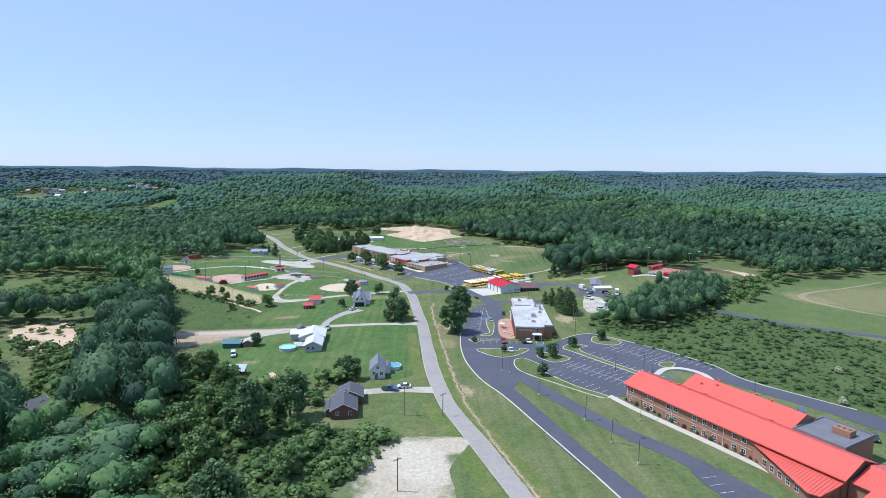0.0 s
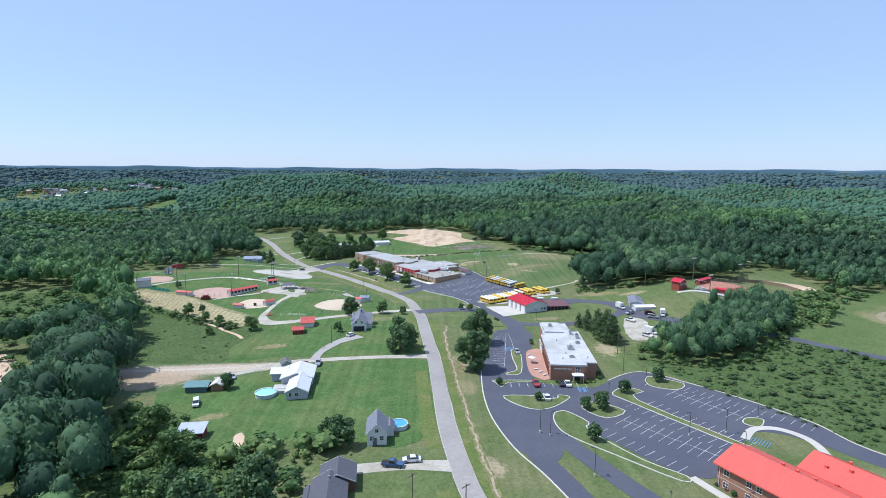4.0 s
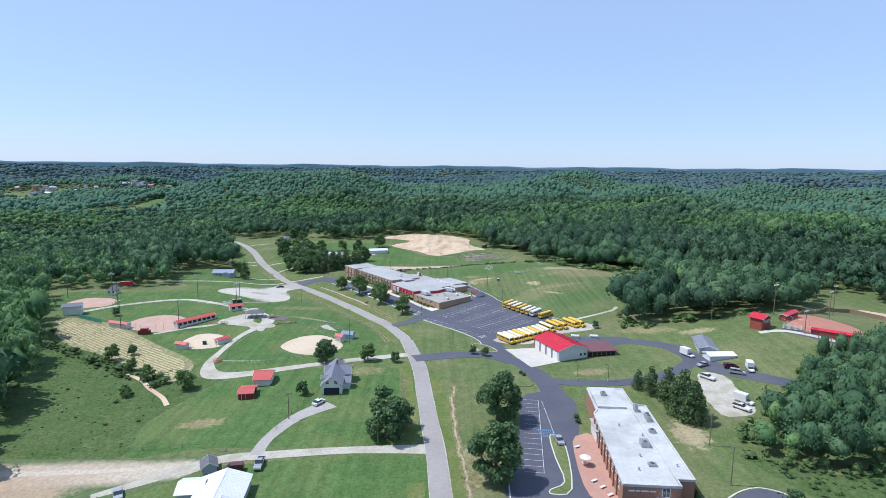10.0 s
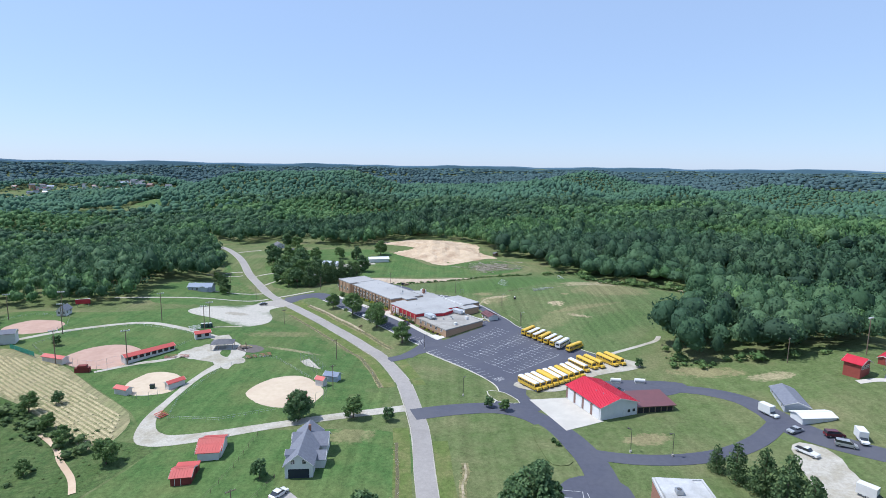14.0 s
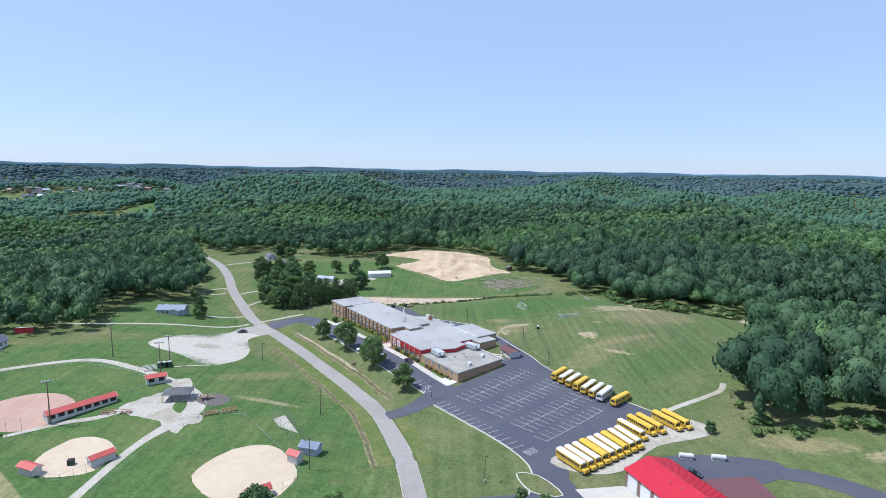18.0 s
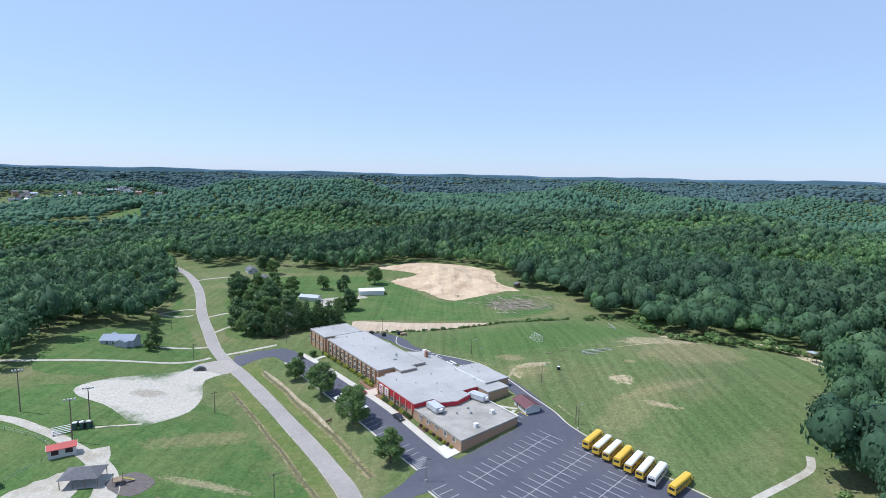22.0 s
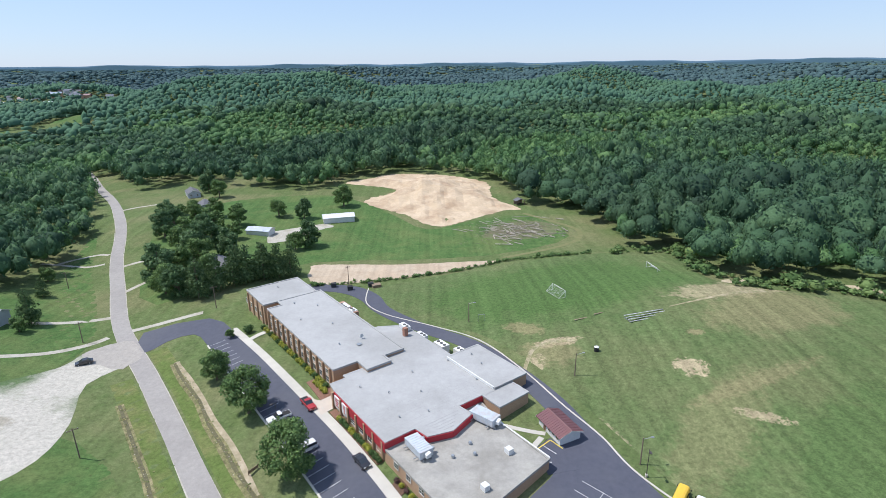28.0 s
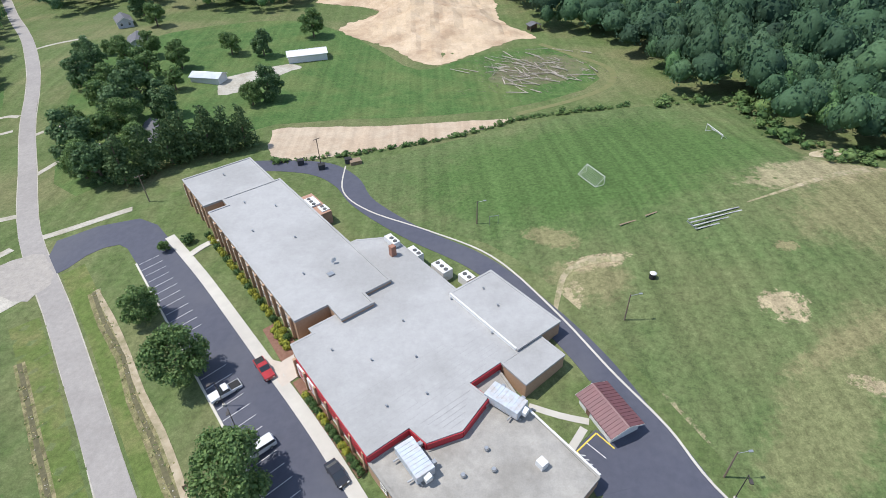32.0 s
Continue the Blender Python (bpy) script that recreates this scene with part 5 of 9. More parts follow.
def rooftop_unit(parent, x, y, z, w, l, h, rz=0, material=None):
    u = part("rooftop_unit", Shape().box(-w / 2, w / 2, -l / 2, l / 2, 0.15, h).box(-w / 2 + 0.1, w / 2 - 0.1, -l / 2 + 0.1, l / 2 - 0.1, 0, 0.15), material or STEEL, parent)
    u.matrix_basis = pose(x, y, z, 0, 0, rz)
    for k in range(max(1, int(l / 1.3))):
        f = Shape().rod((0, -l / 2 + 0.7 + k * 1.3, h), (0, -l / 2 + 0.7 + k * 1.3, h + 0.12), min(0.45, w / 2 - 0.1), n=12)
        part("fan", f, mat("dark_fan", (0.1, 0.1, 0.1)), u)
    return u


def vent(parent, x, y, z, r=0.16, h=0.5):
    part("roof_vent", Shape().rod((x, y, z), (x, y, z + h), r, n=8).rod((x, y, z + h), (x, y, z + h + 0.12), r * 1.7, r * 1.3, n=8), STEEL, parent)


# ---- brick school with the salmon roof ----
ax, ay = 26.4 / 59.7, -53.5 / 59.7
sch = thing("brick_school", 65.0, 156.8, math.degrees(math.atan2(0.442, 0.897)), "two-storey red brick school with salmon metal roofs", "school building", z=0)
part("wall", Shape().extrude([(0, -1), (13, -1), (13, 5.5), (6.5, 8.0), (0, 5.5)], -60, 0), BRICK, sch)
part("wall", Shape().extrude([(13.01, -1), (25.5, -1), (25.5, 5.6), (19.2, 8.2), (13.01, 5.9)], -42, -10.4), BRICK, sch)


def slope_roof(parent, pts, material, seams=0.45, thick=0.16, name="roof"):
    """A sloping roof sheet over four corners (eave a, eave b, ridge b, ridge a) with raised seams."""
    a, b, c, d = [Vector(p) for p in pts]
    up = Vector((0, 0, thick))
    r = part(name, Shape().add([a, b, c, d, a + up, b + up, c + up, d + up], [(0, 3, 2, 1), (4, 5, 6, 7), (0, 1, 5, 4), (1, 2, 6, 5), (2, 3, 7, 6), (3, 0, 4, 7)]), material, parent)
    s = Shape()
    n = max(2, int((b - a).length / seams))
    w = (b - a).normalized() * 0.035
    for i in range(n + 1):
        p, q = a.lerp(b, i / n) + up, d.lerp(c, i / n) + up
        t = Vector((0, 0, 0.035))
        s.add([p - w, p + w, q + w, q - w, p + t, q + t], [(0, 4, 5, 3), (1, 2, 5, 4), (0, 1, 4), (2, 3, 5)])
    part("seams", s, material, r)["kind"] = "stuff"
    return r


slope_roof(sch, [(-0.7, 0.7, 5.4), (-0.7, -60.7, 5.4), (6.5, -60.7, 8.15), (6.5, 0.7, 8.15)], REDROOF)
slope_roof(sch, [(13.1, 0.7, 5.75), (13.1, -60.7, 5.75), (6.51, -60.7, 8.16), (6.51, 0.7, 8.16)], REDROOF)
slope_roof(sch, [(12.9, -9.7, 5.95), (12.9, -42.2, 5.95), (19.2, -42.2, 8.4), (19.2, -9.7, 8.4)], REDROOF)
slope_roof(sch, [(26.2, -9.7, 5.4), (26.2, -42.2, 5.4), (19.21, -42.2, 8.41), (19.21, -9.7, 8.41)], REDROOF)
r = flat_block(sch, [(13.2, -42.3), (27, -42.3), (27, -54), (13.2, -54)], 6.2, BRICK, mat("dark_roof_membrane", (0.13, 0.13, 0.15), (0.17, 0.17, 0.19), 0.3, 0.85), 1)
rooftop_unit(sch, 21, -50, 6.2, 3, 4, 1.6, 0, BRICK)
# entry porch
part("wall", Shape().prism([(0, -40.5), (-7.2, -57.3), (0, -59.5)], -1, 3.1), BRICK, sch)
part("porch_roof", Shape().add([(0.1, -39.3, 4.6), (-8.4, -57.2, 3.1), (-7.6, -59.4, 3.1), (0.1, -60.4, 4.6), (0.1, -39.3, 4.78), (-8.4, -57.2, 3.28), (-7.6, -59.4, 3.28), (0.1, -60.4, 4.78)],
     [(0, 3, 2, 1), (4, 5, 6, 7), (0, 1, 5, 4), (1, 2, 6, 5), (2, 3, 7, 6), (3, 0, 4, 7)]), REDROOF, sch)
ps = Shape()
for i in range(30):
    k = i / 29
    p, q = Vector((0.1, -39.6 - 20.6 * k, 4.8)), Vector((-0.3 - 8.0 * min(1, k * 1.12), -39.6 - 20.6 * k, 4.8 - 1.5 * min(1, k * 1.12)))
    ps.add([p + Vector((0, -0.035, 0)), p + Vector((0, 0.035, 0)), q + Vector((0, 0.035, 0)), q + Vector((0, -0.035, 0)), p + Vector((0, 0, 0.06)), q + Vector((0, 0, 0.06))], [(0, 3, 5, 4), (1, 4, 5, 2)])
part("seams", ps, REDROOF, sch)["kind"] = "stuff"
# lower wing beyond
part("wall", Shape().box(2, 16, -86, -60.2, -1, 4.6), BRICK, sch)
slope_roof(sch, [(1.4, -60.9, 4.5), (1.4, -86, 4.5), (9, -86, 6.6), (9, -60.9, 6.6)], REDROOF)
slope_roof(sch, [(16.6, -60.9, 4.5), (16.6, -86, 4.5), (9.01, -86, 6.61), (9.01, -60.9, 6.61)], REDROOF)
part("wall", Shape().box(-14, 2, -86, -66, -1, 3.6), BRICK, sch)
slope_roof(sch, [(-14.6, -65.4, 3.5), (-14.6, -86, 3.5), (2, -86, 6.2), (2, -65.4, 6.2)], REDROOF)
for i, yy in enumerate((-2.2, -7.4, -9.6, -15.5, -18, -24, -27, -30, -35.5, -38)):
    window(sch, -0.02, yy, 3.5, -90, 1.15, 1.25)
    if yy > -39:
        window(sch, -0.02, yy, 0.6, -90, 1.15, 1.25)
for yy in (-42.5, -45, -49, -53, -57):
    window(sch, -0.02, yy, 4.35, -90, 1.8, 0.7)
for k, (xx, yy) in enumerate(((-1.6, -44.2), (-2.6, -46.6), (-3.6, -49), (-4.7, -51.4), (-5.7, -53.8))):
    window(sch, xx - 0.03, yy, 0.9, -113.2, 1.2, 1.5)
for yy in (-0.6, -16.8, -32.5):
    part("downpipe", Shape().rod((-0.1, yy, 0), (-0.1, yy, 5.4), 0.07), WHITE, sch)
part("band", Shape().box(-0.05, 0, -40, 0, 2.35, 2.55), mat("tan_stone_band", (0.5, 0.4, 0.3)), sch)
for k, (xx, yy) in enumerate(((7, -10), (7, -13), (7, -16.5), (12.4, -18), (16, -14), (17.5, -18), (21.5, -16), (19.2, -33), (12.6, -37), (22, -27))):
    zz = 8.2 - abs(xx - 6.5) * 0.37 if xx < 13 else 8.5 - abs(xx - 19.2) * 0.4
    part("roof_vent", Shape().box(xx - 0.25, xx + 0.25, yy - 0.25, yy + 0.25, zz - 0.2, zz + 0.55).box(xx - 0.33, xx + 0.33, yy - 0.33, yy + 0.33, zz + 0.55, zz + 0.65), REDROOF, sch)
part("gutter", Shape().box(-0.85, -0.7, -60.7, 0.7, 5.3, 5.5), REDROOF, sch)
bed = pad("flower_bed", [(64.5, 157.5), (66, 158.5), (77.5, 135.5), (89.5, 110.5), (87.6, 109.6), (76, 133.5)], 0.14, mat("red_brown_mulch", (0.17, 0.085, 0.055), (0.24, 0.13, 0.09), 2.0, 0.95, 0.6, 8), "mulched bed with small round shrubs", 3, 0)

# ---- brick office with the white flat roof ----
off = thing("brick_office", 41.4, 219.8, -4.5, "brown brick office block with a white flat roof", "office building", z=0)
r = flat_block(off, [(0, 0), (12.1, 0), (12.1, 2.7), (15.9, 2.7), (16.6, 40), (13.4, 40.2), (13.2, 51.5), (2.6, 51.2), (2.2, 36), (1.1, 34)], 5.3, BRICK, ROOFWHITE, 1.5, 0.3)
part("roof_step", Shape().box(2.9, 10.6, 37.2, 50.8, 5.35, 6.0), ROOFWHITE, off)
part("roof_step", Shape().box(11.8, 12.2, 0.5, 39, 5.38, 5.62), ROOFWHITE, off)
for x, y, w, l, h in ((9.5, 17, 2.0, 2.2, 1.3), (14.5, 31, 1.0, 2.6, 1.6), (12.9, 36.5, 0.8, 2, 1.8), (6.0, 45, 1.4, 1.4, 1.0), (13.5, 24, 1.6, 1.0, 0.8), (8.5, 8, 1.8, 1.2, 0.6)):
    rooftop_unit(off, x, y, 5.4 if y < 37 else 6.0, w, l, h)
for x, y in ((5, 6), (7, 12), (14, 8), (10.5, 22), (6, 27), (14.5, 34)):
    vent(off, x, y, 5.38)
part("canopy", Shape().box(7.0, 10.8, -2.6, 0.02, 2.5, 2.75), WHITE, off)
part("canopy_post", Shape().rod((7.2, -2.4, 0), (7.2, -2.4, 2.5), 0.1), WHITE, off)
part("canopy_post", Shape().rod((10.6, -2.4, 0), (10.6, -2.4, 2.5), 0.1), WHITE, off)
door(off, 9, 0, 0.05, 0, 1.8, 2.2, DGLASS)
window(off, 9, 0, 3.0, 0, 1.5, 1.8)
part("lettering", Shape().box(1.2, 2.6, -0.04, 0, 3.9, 4.25).box(2.8, 3.6, -0.04, 0, 3.9, 4.25).box(3.8, 5.4, -0.04, 0, 3.9, 4.25).box(5.6, 6.9, -0.04, 0, 3.9, 4.25), TRIM, off)
for i in range(9):
    y = 3 + i * 3.4
    x = 1.1 * y / 34
    window(off, x - 0.03, y, 2.9, -92, 1.3, 1.5)
    part("pilaster", Shape().box(x - 0.25, x + 0.1, y + 1.4, y + 1.9, -0.5, 5.0), BRICK, off)
part("side_entry", Shape().box(0.6, 4.6, 27.5, 34.5, -0.5, 3.2), TRIM, off)
part("entry_roof", Shape().box(0.2, 4.8, 27, 35, 3.2, 3.45), ROOFGREY, off)

# ---- bus garage ----
gar = thing("bus_garage", 48.6, 310.3, math.degrees(math.atan2(0.346, 0.938)), "white metal bus garage with a crimson gable roof", "garage", z=-0.75)
gable(gar, 0, 13.0, 0, 17.6, 4.2, 1.9, mat("white_metal_cladding", (0.62, 0.63, 0.63), (0.56, 0.57, 0.57), 0.7, 0.5), REDROOF2, 0.45, 1.0, 0.55)
for k in range(4):
    y = 2.3 + k * 4.3
    d = door(gar, -0.02, y, 0.1, -90, 3.0, 3.3, WHITEMETAL, "overhead_door")
    part("grille", Shape().box(-0.09, 0, y + 1.65, y + 2.55, 0.1, 3.7), mat("brown_panel", (0.24, 0.15, 0.13)), gar)
door(gar, 8.5, 0, 0.1, 0, 1.0, 2.1, WHITE)
for x in (10, 11.8):
    window(gar, x, 0, 1.4, 0, 0.7, 0.7, frame_mat=mat("dark_frame", (0.08, 0.08, 0.08)))
vent(gar, 4.5, 5, 5.4, 0.12, 0.5)
vent(gar, 4.0, 8, 5.3, 0.12, 0.5)
ann = thing("garage_annex", 60.8, 314.9, 8, "low open shed with a maroon metal roof", "shed", z=-0.7)
part("wall", Shape().box(0.3, 12, 0.3, 9.2, -1, 2.3), WOOD, ann)
part("roof", Shape().add([(0, -0.4, 2.35), (12.6, -0.4, 2.35), (12.6, 9.6, 3.2), (0, 9.6, 3.2), (0, -0.4, 2.5), (12.6, -0.4, 2.5), (12.6, 9.6, 3.35), (0, 9.6, 3.35)], [(0, 3, 2, 1), (4, 5, 6, 7), (0, 1, 5, 4), (1, 2, 6, 5), (2, 3, 7, 6), (3, 0, 4, 7)]), BROWNROOF, ann)
# black panels on the closed wall paint the shade inside the bays
for k in range(6):
    part("bay_opening", Shape().box(0.6 + k * 1.9, 2.1 + k * 1.9, 0.2, 0.32, 0.05, 1.9), BLACK, ann)

# ---- long school building ----
els = thing("long_school", -9.1, 412.7, math.degrees(math.atan2(0.584, 0.811)), "long brick school with grey flat roofs and red fascia", "school building", z=-1.3)
flat_block(els, [(3.2, 77), (20.7, 77), (20.7, 92.6), (3.2, 92.6)], 4.7, BRICKT, ROOFGREY, 5, 0.25)
flat_block(els, [(3.0, 29.4), (9.6, 29.4), (9.6, 24.6), (16.2, 24.6), (16.2, 27.8), (22.0, 27.8), (22.0, 76.99), (7.6, 76.99), (7.6, 73.5), (3.1, 73.5)], 4.8, BRICKT, ROOFGREY, 5, 0.25)
flat_block(els, [(-0.5, 0), (6.6, 0), (7.1, -3.6), (12.2, -5.2), (18.8, -3.2), (18.3, 0.6), (28.55, 0.6), (28.55, 18.1), (30.5, 18.1), (30.5, 40), (24, 44), (22.1, 44), (22.1, 27.7), (16.3, 27.7), (16.3, 24.5), (9.5, 24.5), (9.5, 27), (4.4, 27), (4.4, 25.6), (0.3, 25.6), (-0.2, 22.4)], 4.0, BRICKT, ROOFGREY, 4, 0.12)
flat_block(els, [(28.6, 0.4), (38.7, 0.4), (38.7, 18.1), (28.6, 18.1)], 4.5, BRICKT, ROOFGREY, 4, 0.15)
flat_block(els, [(25.0, -5.2), (34.0, -4.9), (34.0, 0.35), (25.0, 0.35)], 4.0, BRICKT, ROOFGREY, 4, 0.12)
flat_block(els, [(-0.8, -24.4), (22.6, -21.6), (23.1, -6.2), (24.6, 0.5), (18.5, 0.5), (19.0, -3.4), (12.2, -5.5), (7.2, -3.9), (6.8, -0.3), (-0.6, -0.2)], 2.4, BRICKT, ROOFGRAVEL, 3, 0.25)
# lapped seams of the roof membrane
rs = random.Random(4)
SEAM = mat("roof_seam", (0.33, 0.325, 0.32), (0.28, 0.275, 0.27), 1.0, 0.8)
for k in range(11):
    y, x = 0.9 + k * 0.85, rs.uniform(0.3, 2)
    while x < 25:
        e = min(x + rs.uniform(3, 9), 27)
        part("roof_seam", Shape().box(x, e, y - 0.025, y + 0.025, 4.07, 4.085), SEAM, els)
        if rs.random() < 0.25:
            part("roof_seam", Shape().box(e - 0.03, e + 0.03, y + 0.04, y + 0.8, 4.07, 4.10), SEAM, els)
        x = e + rs.uniform(0.5, 5)
for k in range(5):
    y = -0.6 - k * 0.85
    part("roof_seam", Shape().box(8.2 + k * 0.7, 17.5 - k, y - 0.03, y + 0.03, 4.07, 4.10), SEAM, els)
part("roof_joint", Shape().box(28.4, 28.7, 0.7, 18, 4.1, 4.7), WHITE, els, "white flashing at the roof step")
part("coping", Shape().box(22.7, 23.0, -21.5, -6.3, 2.3, 2.74), WHITE, els, "white wall coping")
# red fascia of the hall
loop = [(-0.3, 22.3), (-0.6, -0.12), (6.5, -0.12), (7.0, -3.7), (12.2, -5.35), (18.95, -3.35), (18.45, 0.45), (25, 0.45)]
for (xa, ya), (xb, yb) in zip(loop, loop[1:]):
    d = Vector((xb - xa, yb - ya)).normalized()
    o = Vector((d.y, -d.x)) * 0.16
    fas = Shape().add([(xa, ya, 1.75), (xb, yb, 1.75), (xb, yb, 3.92), (xa, ya, 3.92), (xa - abs(o.x) if xa < 0 else xa + o.x, ya + o.y, 1.75), (xb - abs(o.x) if xb < 0 else xb + o.x, yb + o.y, 1.75), (xb - abs(o.x) if xb < 0 else xb + o.x, yb + o.y, 3.92), (xa - abs(o.x) if xa < 0 else xa + o.x, ya + o.y, 3.92)],
            [(0, 1, 2, 3), (7, 6, 5, 4), (0, 4, 5, 1), (3, 2, 6, 7), (0, 3, 7, 4), (1, 5, 6, 2)])
    part("red_fascia", fas, REDPAINT, els, "deep red painted fascia")
for k in range(7):
    y = 1.0 + k * 3.6
    part("pilaster", Shape().box(-0.85, 0.2, y - 0.25, y + 0.25, -1, 3.7), BRICKT, els)
    if k < 6:
        window(els, -0.42, y + 1.8, 0.3, -90, 1.6, 1.2)
for y, w, red in ((20.4, 2.4, 1), (16.8, 2.4, 0)):
    b = part("mural", Shape().box(-0.78, -0.5, y - w / 2, y + w / 2, 0.9, 3.5), WHITE, els, "white panel with a red emblem on the school front")
    for k in range(4):
        zz, ww = 1.2 + k * 0.55, w * (0.34, 0.22, 0.38, 0.28)[k] * (1 if red else 0.5)
        part("emblem", Shape().box(-0.80, -0.78, y - ww, y + ww, zz, zz + 0.3), REDPAINT, b)
for k in range(12):
    y = 31.0 + k * 3.75
    part("pilaster", Shape().box(2.5, 3.1, y - 0.25, y + 0.25, -2, 4.75), BRICKT, els)
    if k < 11:
        window(els, 3.0, y + 1.9, 0.0, -90, 1.7, 1.5)
        window(els, 3.0, y + 1.9, 2.3, -90, 1.7, 1.2)
for k in range(4):
    y = 78.5 + k * 4.3
    part("pilaster", Shape().box(2.8, 3.3, y - 0.25, y + 0.25, -3, 4.2), BRICKT, els)
    window(els, 3.18, y + 2, 0.0, -90, 1.5, 1.5)
for k in range(5):
    window(els, -0.75, -21 + k * 4.2, 0.9, -90, 1.4, 1.2)
UNITM = mat("weathered_unit_panels", (0.52, 0.56, 0.60), (0.44, 0.48, 0.52), 0.8, 0.5, c3=(0.40, 0.24, 0.13), scale3=0.7, amount3=0.35)


def air_handler(x, y, rz, w, l):
    """A long ribbed air handler standing on rails, with ducts and a hood."""
    u = part("air_handler", Shape().box(-w / 2, w / 2, -l / 2, l / 2, 0.5, 2.0), UNITM, els, "weathered pale blue air handler")
    u.matrix_basis = pose(x, y, 2.48, 0, 0, rz)
    n = int(l / 0.62)
    for i in range(n):
        yy = -l / 2 + (i + 0.5) * l / n
        part("panel", Shape().box(-w / 2 - 0.03, w / 2 + 0.03, yy - l / n * 0.44, yy + l / n * 0.44, 0.6, 2.05), UNITM, u)
    for i in (-1, 1):
        part("rail", Shape().box(i * w * 0.32 - 0.08, i * w * 0.32 + 0.08, -l / 2 - 0.4, l / 2 + 0.4, 0.0, 0.5), STEEL, u)
        part("duct", Shape().box(w / 2, w / 2 + 0.9, i * l * 0.3 - 0.3, i * l * 0.3 + 0.3, 0.7, 1.3), STEEL, u)
        part("duct", Shape().box(-w / 2 - 0.9, -w / 2, i * l * 0.32 - 0.1, i * l * 0.32 + 0.1, 0.5, 0.7), STEEL, u)
    part("hood", Shape().extrude([(-0.5, 0.9), (0.5, 0.9), (0.5, 1.9), (-0.5, 1.6)], -l / 2 - 0.8, -l / 2), WHITE, u)


air_handler(4.3, -4.5, -3, 2.9, 5.8)
air_handler(20.7, -5.2, 13, 2.9, 6.0)
part("roof_cabinet", Shape().box(7.2, 8.4, -20.6, -19.3, 2.45, 3.6), WHITE, els)
part("roof_cabinet", Shape().box(17.2, 18.4, -16.2, -14.9, 2.45, 3.6), WHITE, els)
for x, y in ((8.4, -10), (12.2, -12), (13.5, -9)):
    part("exhaust_fan", Shape().rod((x, y, 2.45), (x, y, 2.85), 0.3).rod((x, y, 2.85), (x, y, 3.1), 0.42, 0.3), STEEL, els)
part("chimney", Shape().box(26.6, 27.7, 34.2, 35.3, 0, 6.4), BRICK, els)
for x, y in ((6, 5), (12, 3), (15, 10), (9, 14), (18, 18), (5, 20), (28, 6), (33, 10), (28, 17), (34, 15)):
    vent(els, x, y, 4.08 if x < 28.6 else 4.58, 0.12, 0.35)
for x, y in ((10, 40), (14, 52), (8, 60), (16, 66), (11, 72), (12, 88)):
    vent(els, x, y, 4.86, 0.14, 0.35)
part("satellite_dish", Shape().rod((16.2, 39.5, 4.8), (16.2, 39.5, 5.6), 0.05).add([(16.2 + 0.6 * math.cos(a * 0.7), 39.3 - 0.15 + 0.15 * math.sin(a * 2), 5.7 + 0.6 * math.sin(a * 0.7)) for a in range(9)], [tuple(range(9))]), WHITE, els)
part("roof_hatch", Shape().box(13.4, 14.6, 36, 37, 4.85, 5.2), STEEL, els)
for x, y, w, l, h in ((29.2, 38.0, 1.6, 3.6, 1.3), (31.8, 33.5, 1.5, 3.6, 3.4), (33.2, 26.5, 2.4, 4.0, 3.0), (35.5, 21.5, 2.2, 2.8, 2.6), (22.8, 74, 2.2, 4.5, 1.6), (24.5, 66, 3, 4, 2.4), (25.6, 62, 2.0, 2.6, 2.2)):
    u = rooftop_unit(els, x, y, 4.08 if 28.5 < y < 40 and x < 30 else (0.2 if x > 30 else 0.2), w, l, h, 0, WHITE)
tank = part("back_shed", Shape().box(23.4, 26.6, 60, 70, -3, 2.2), mat("rusty_panel", (0.42, 0.25, 0.18)), els)

# ---- brown-roofed outbuilding ----
bs = thing("outbuilding", 26.2, 419.0, 22.5, "small white outbuilding with a maroon gable roof", "shed", z=-0.75)
gable(bs, -2.5, 2.5, -3.8, 3.8, 2.1, 0.9, WHITE, BROWNROOF, 0.5, 1.0, 0.6)
door(bs, -2.5, 1.5, 0.0, -90, 0.9, 2.0, mat("brown_door", (0.16, 0.09, 0.06)))
for y in (-2.8, -1.4, 0.0):
    window(bs, -2.5, y, 0.9, -90, 0.9, 0.9)

pad("court_grass", [(14, 421.8), (25.4, 425.5), (24.5, 423), (21.8, 421), (23.4, 416.8), (19.6, 413.4)], 0.09, GRASS, "patchy grass court beside the school wall", 2, 0)
ribbon("court_walk", [(14.6, 421.6), (19, 419.6), (23.2, 418.2)], 1.1, 0.13, CONCRETE, "concrete walk across a grass court", n=3)
ribbon("court_walk", [(19.2, 413.6), (22.2, 417.2)], 1.2, 0.14, CONCRETE, "concrete walk to the outbuilding", n=3)
pad("small_bay", [(19.9, 413.8), (23.9, 416.9), (27, 413.6), (27.5, 408), (21.5, 407)], 0.088, ASPHALT, "dark asphalt bay beside the outbuilding", 3, 0)
yl = Shape()
for (ax, ay), (bx, by) in (((20.3, 413.6), (23.8, 416.3)), ((23.8, 416.3), (25.8, 413.7)), ((20.3, 413.6), (22.0, 410.1))):
    stripe(ax, ay, bx, by, 0.22, yl)
single("yellow_bay_border", yl, PAINTY, "yellow painted border of a small bay", "road marking", kind="stuff")
wl = Shape()
stripe(21.9, 415.0, 24.2, 412.3, 0.14, wl)
for k in range(5):
    stripe(20.4 + k * 0.36, 413.1 - k * 0.7, 21.4 + k * 0.36, 412.9 - k * 0.7, 0.16, wl)
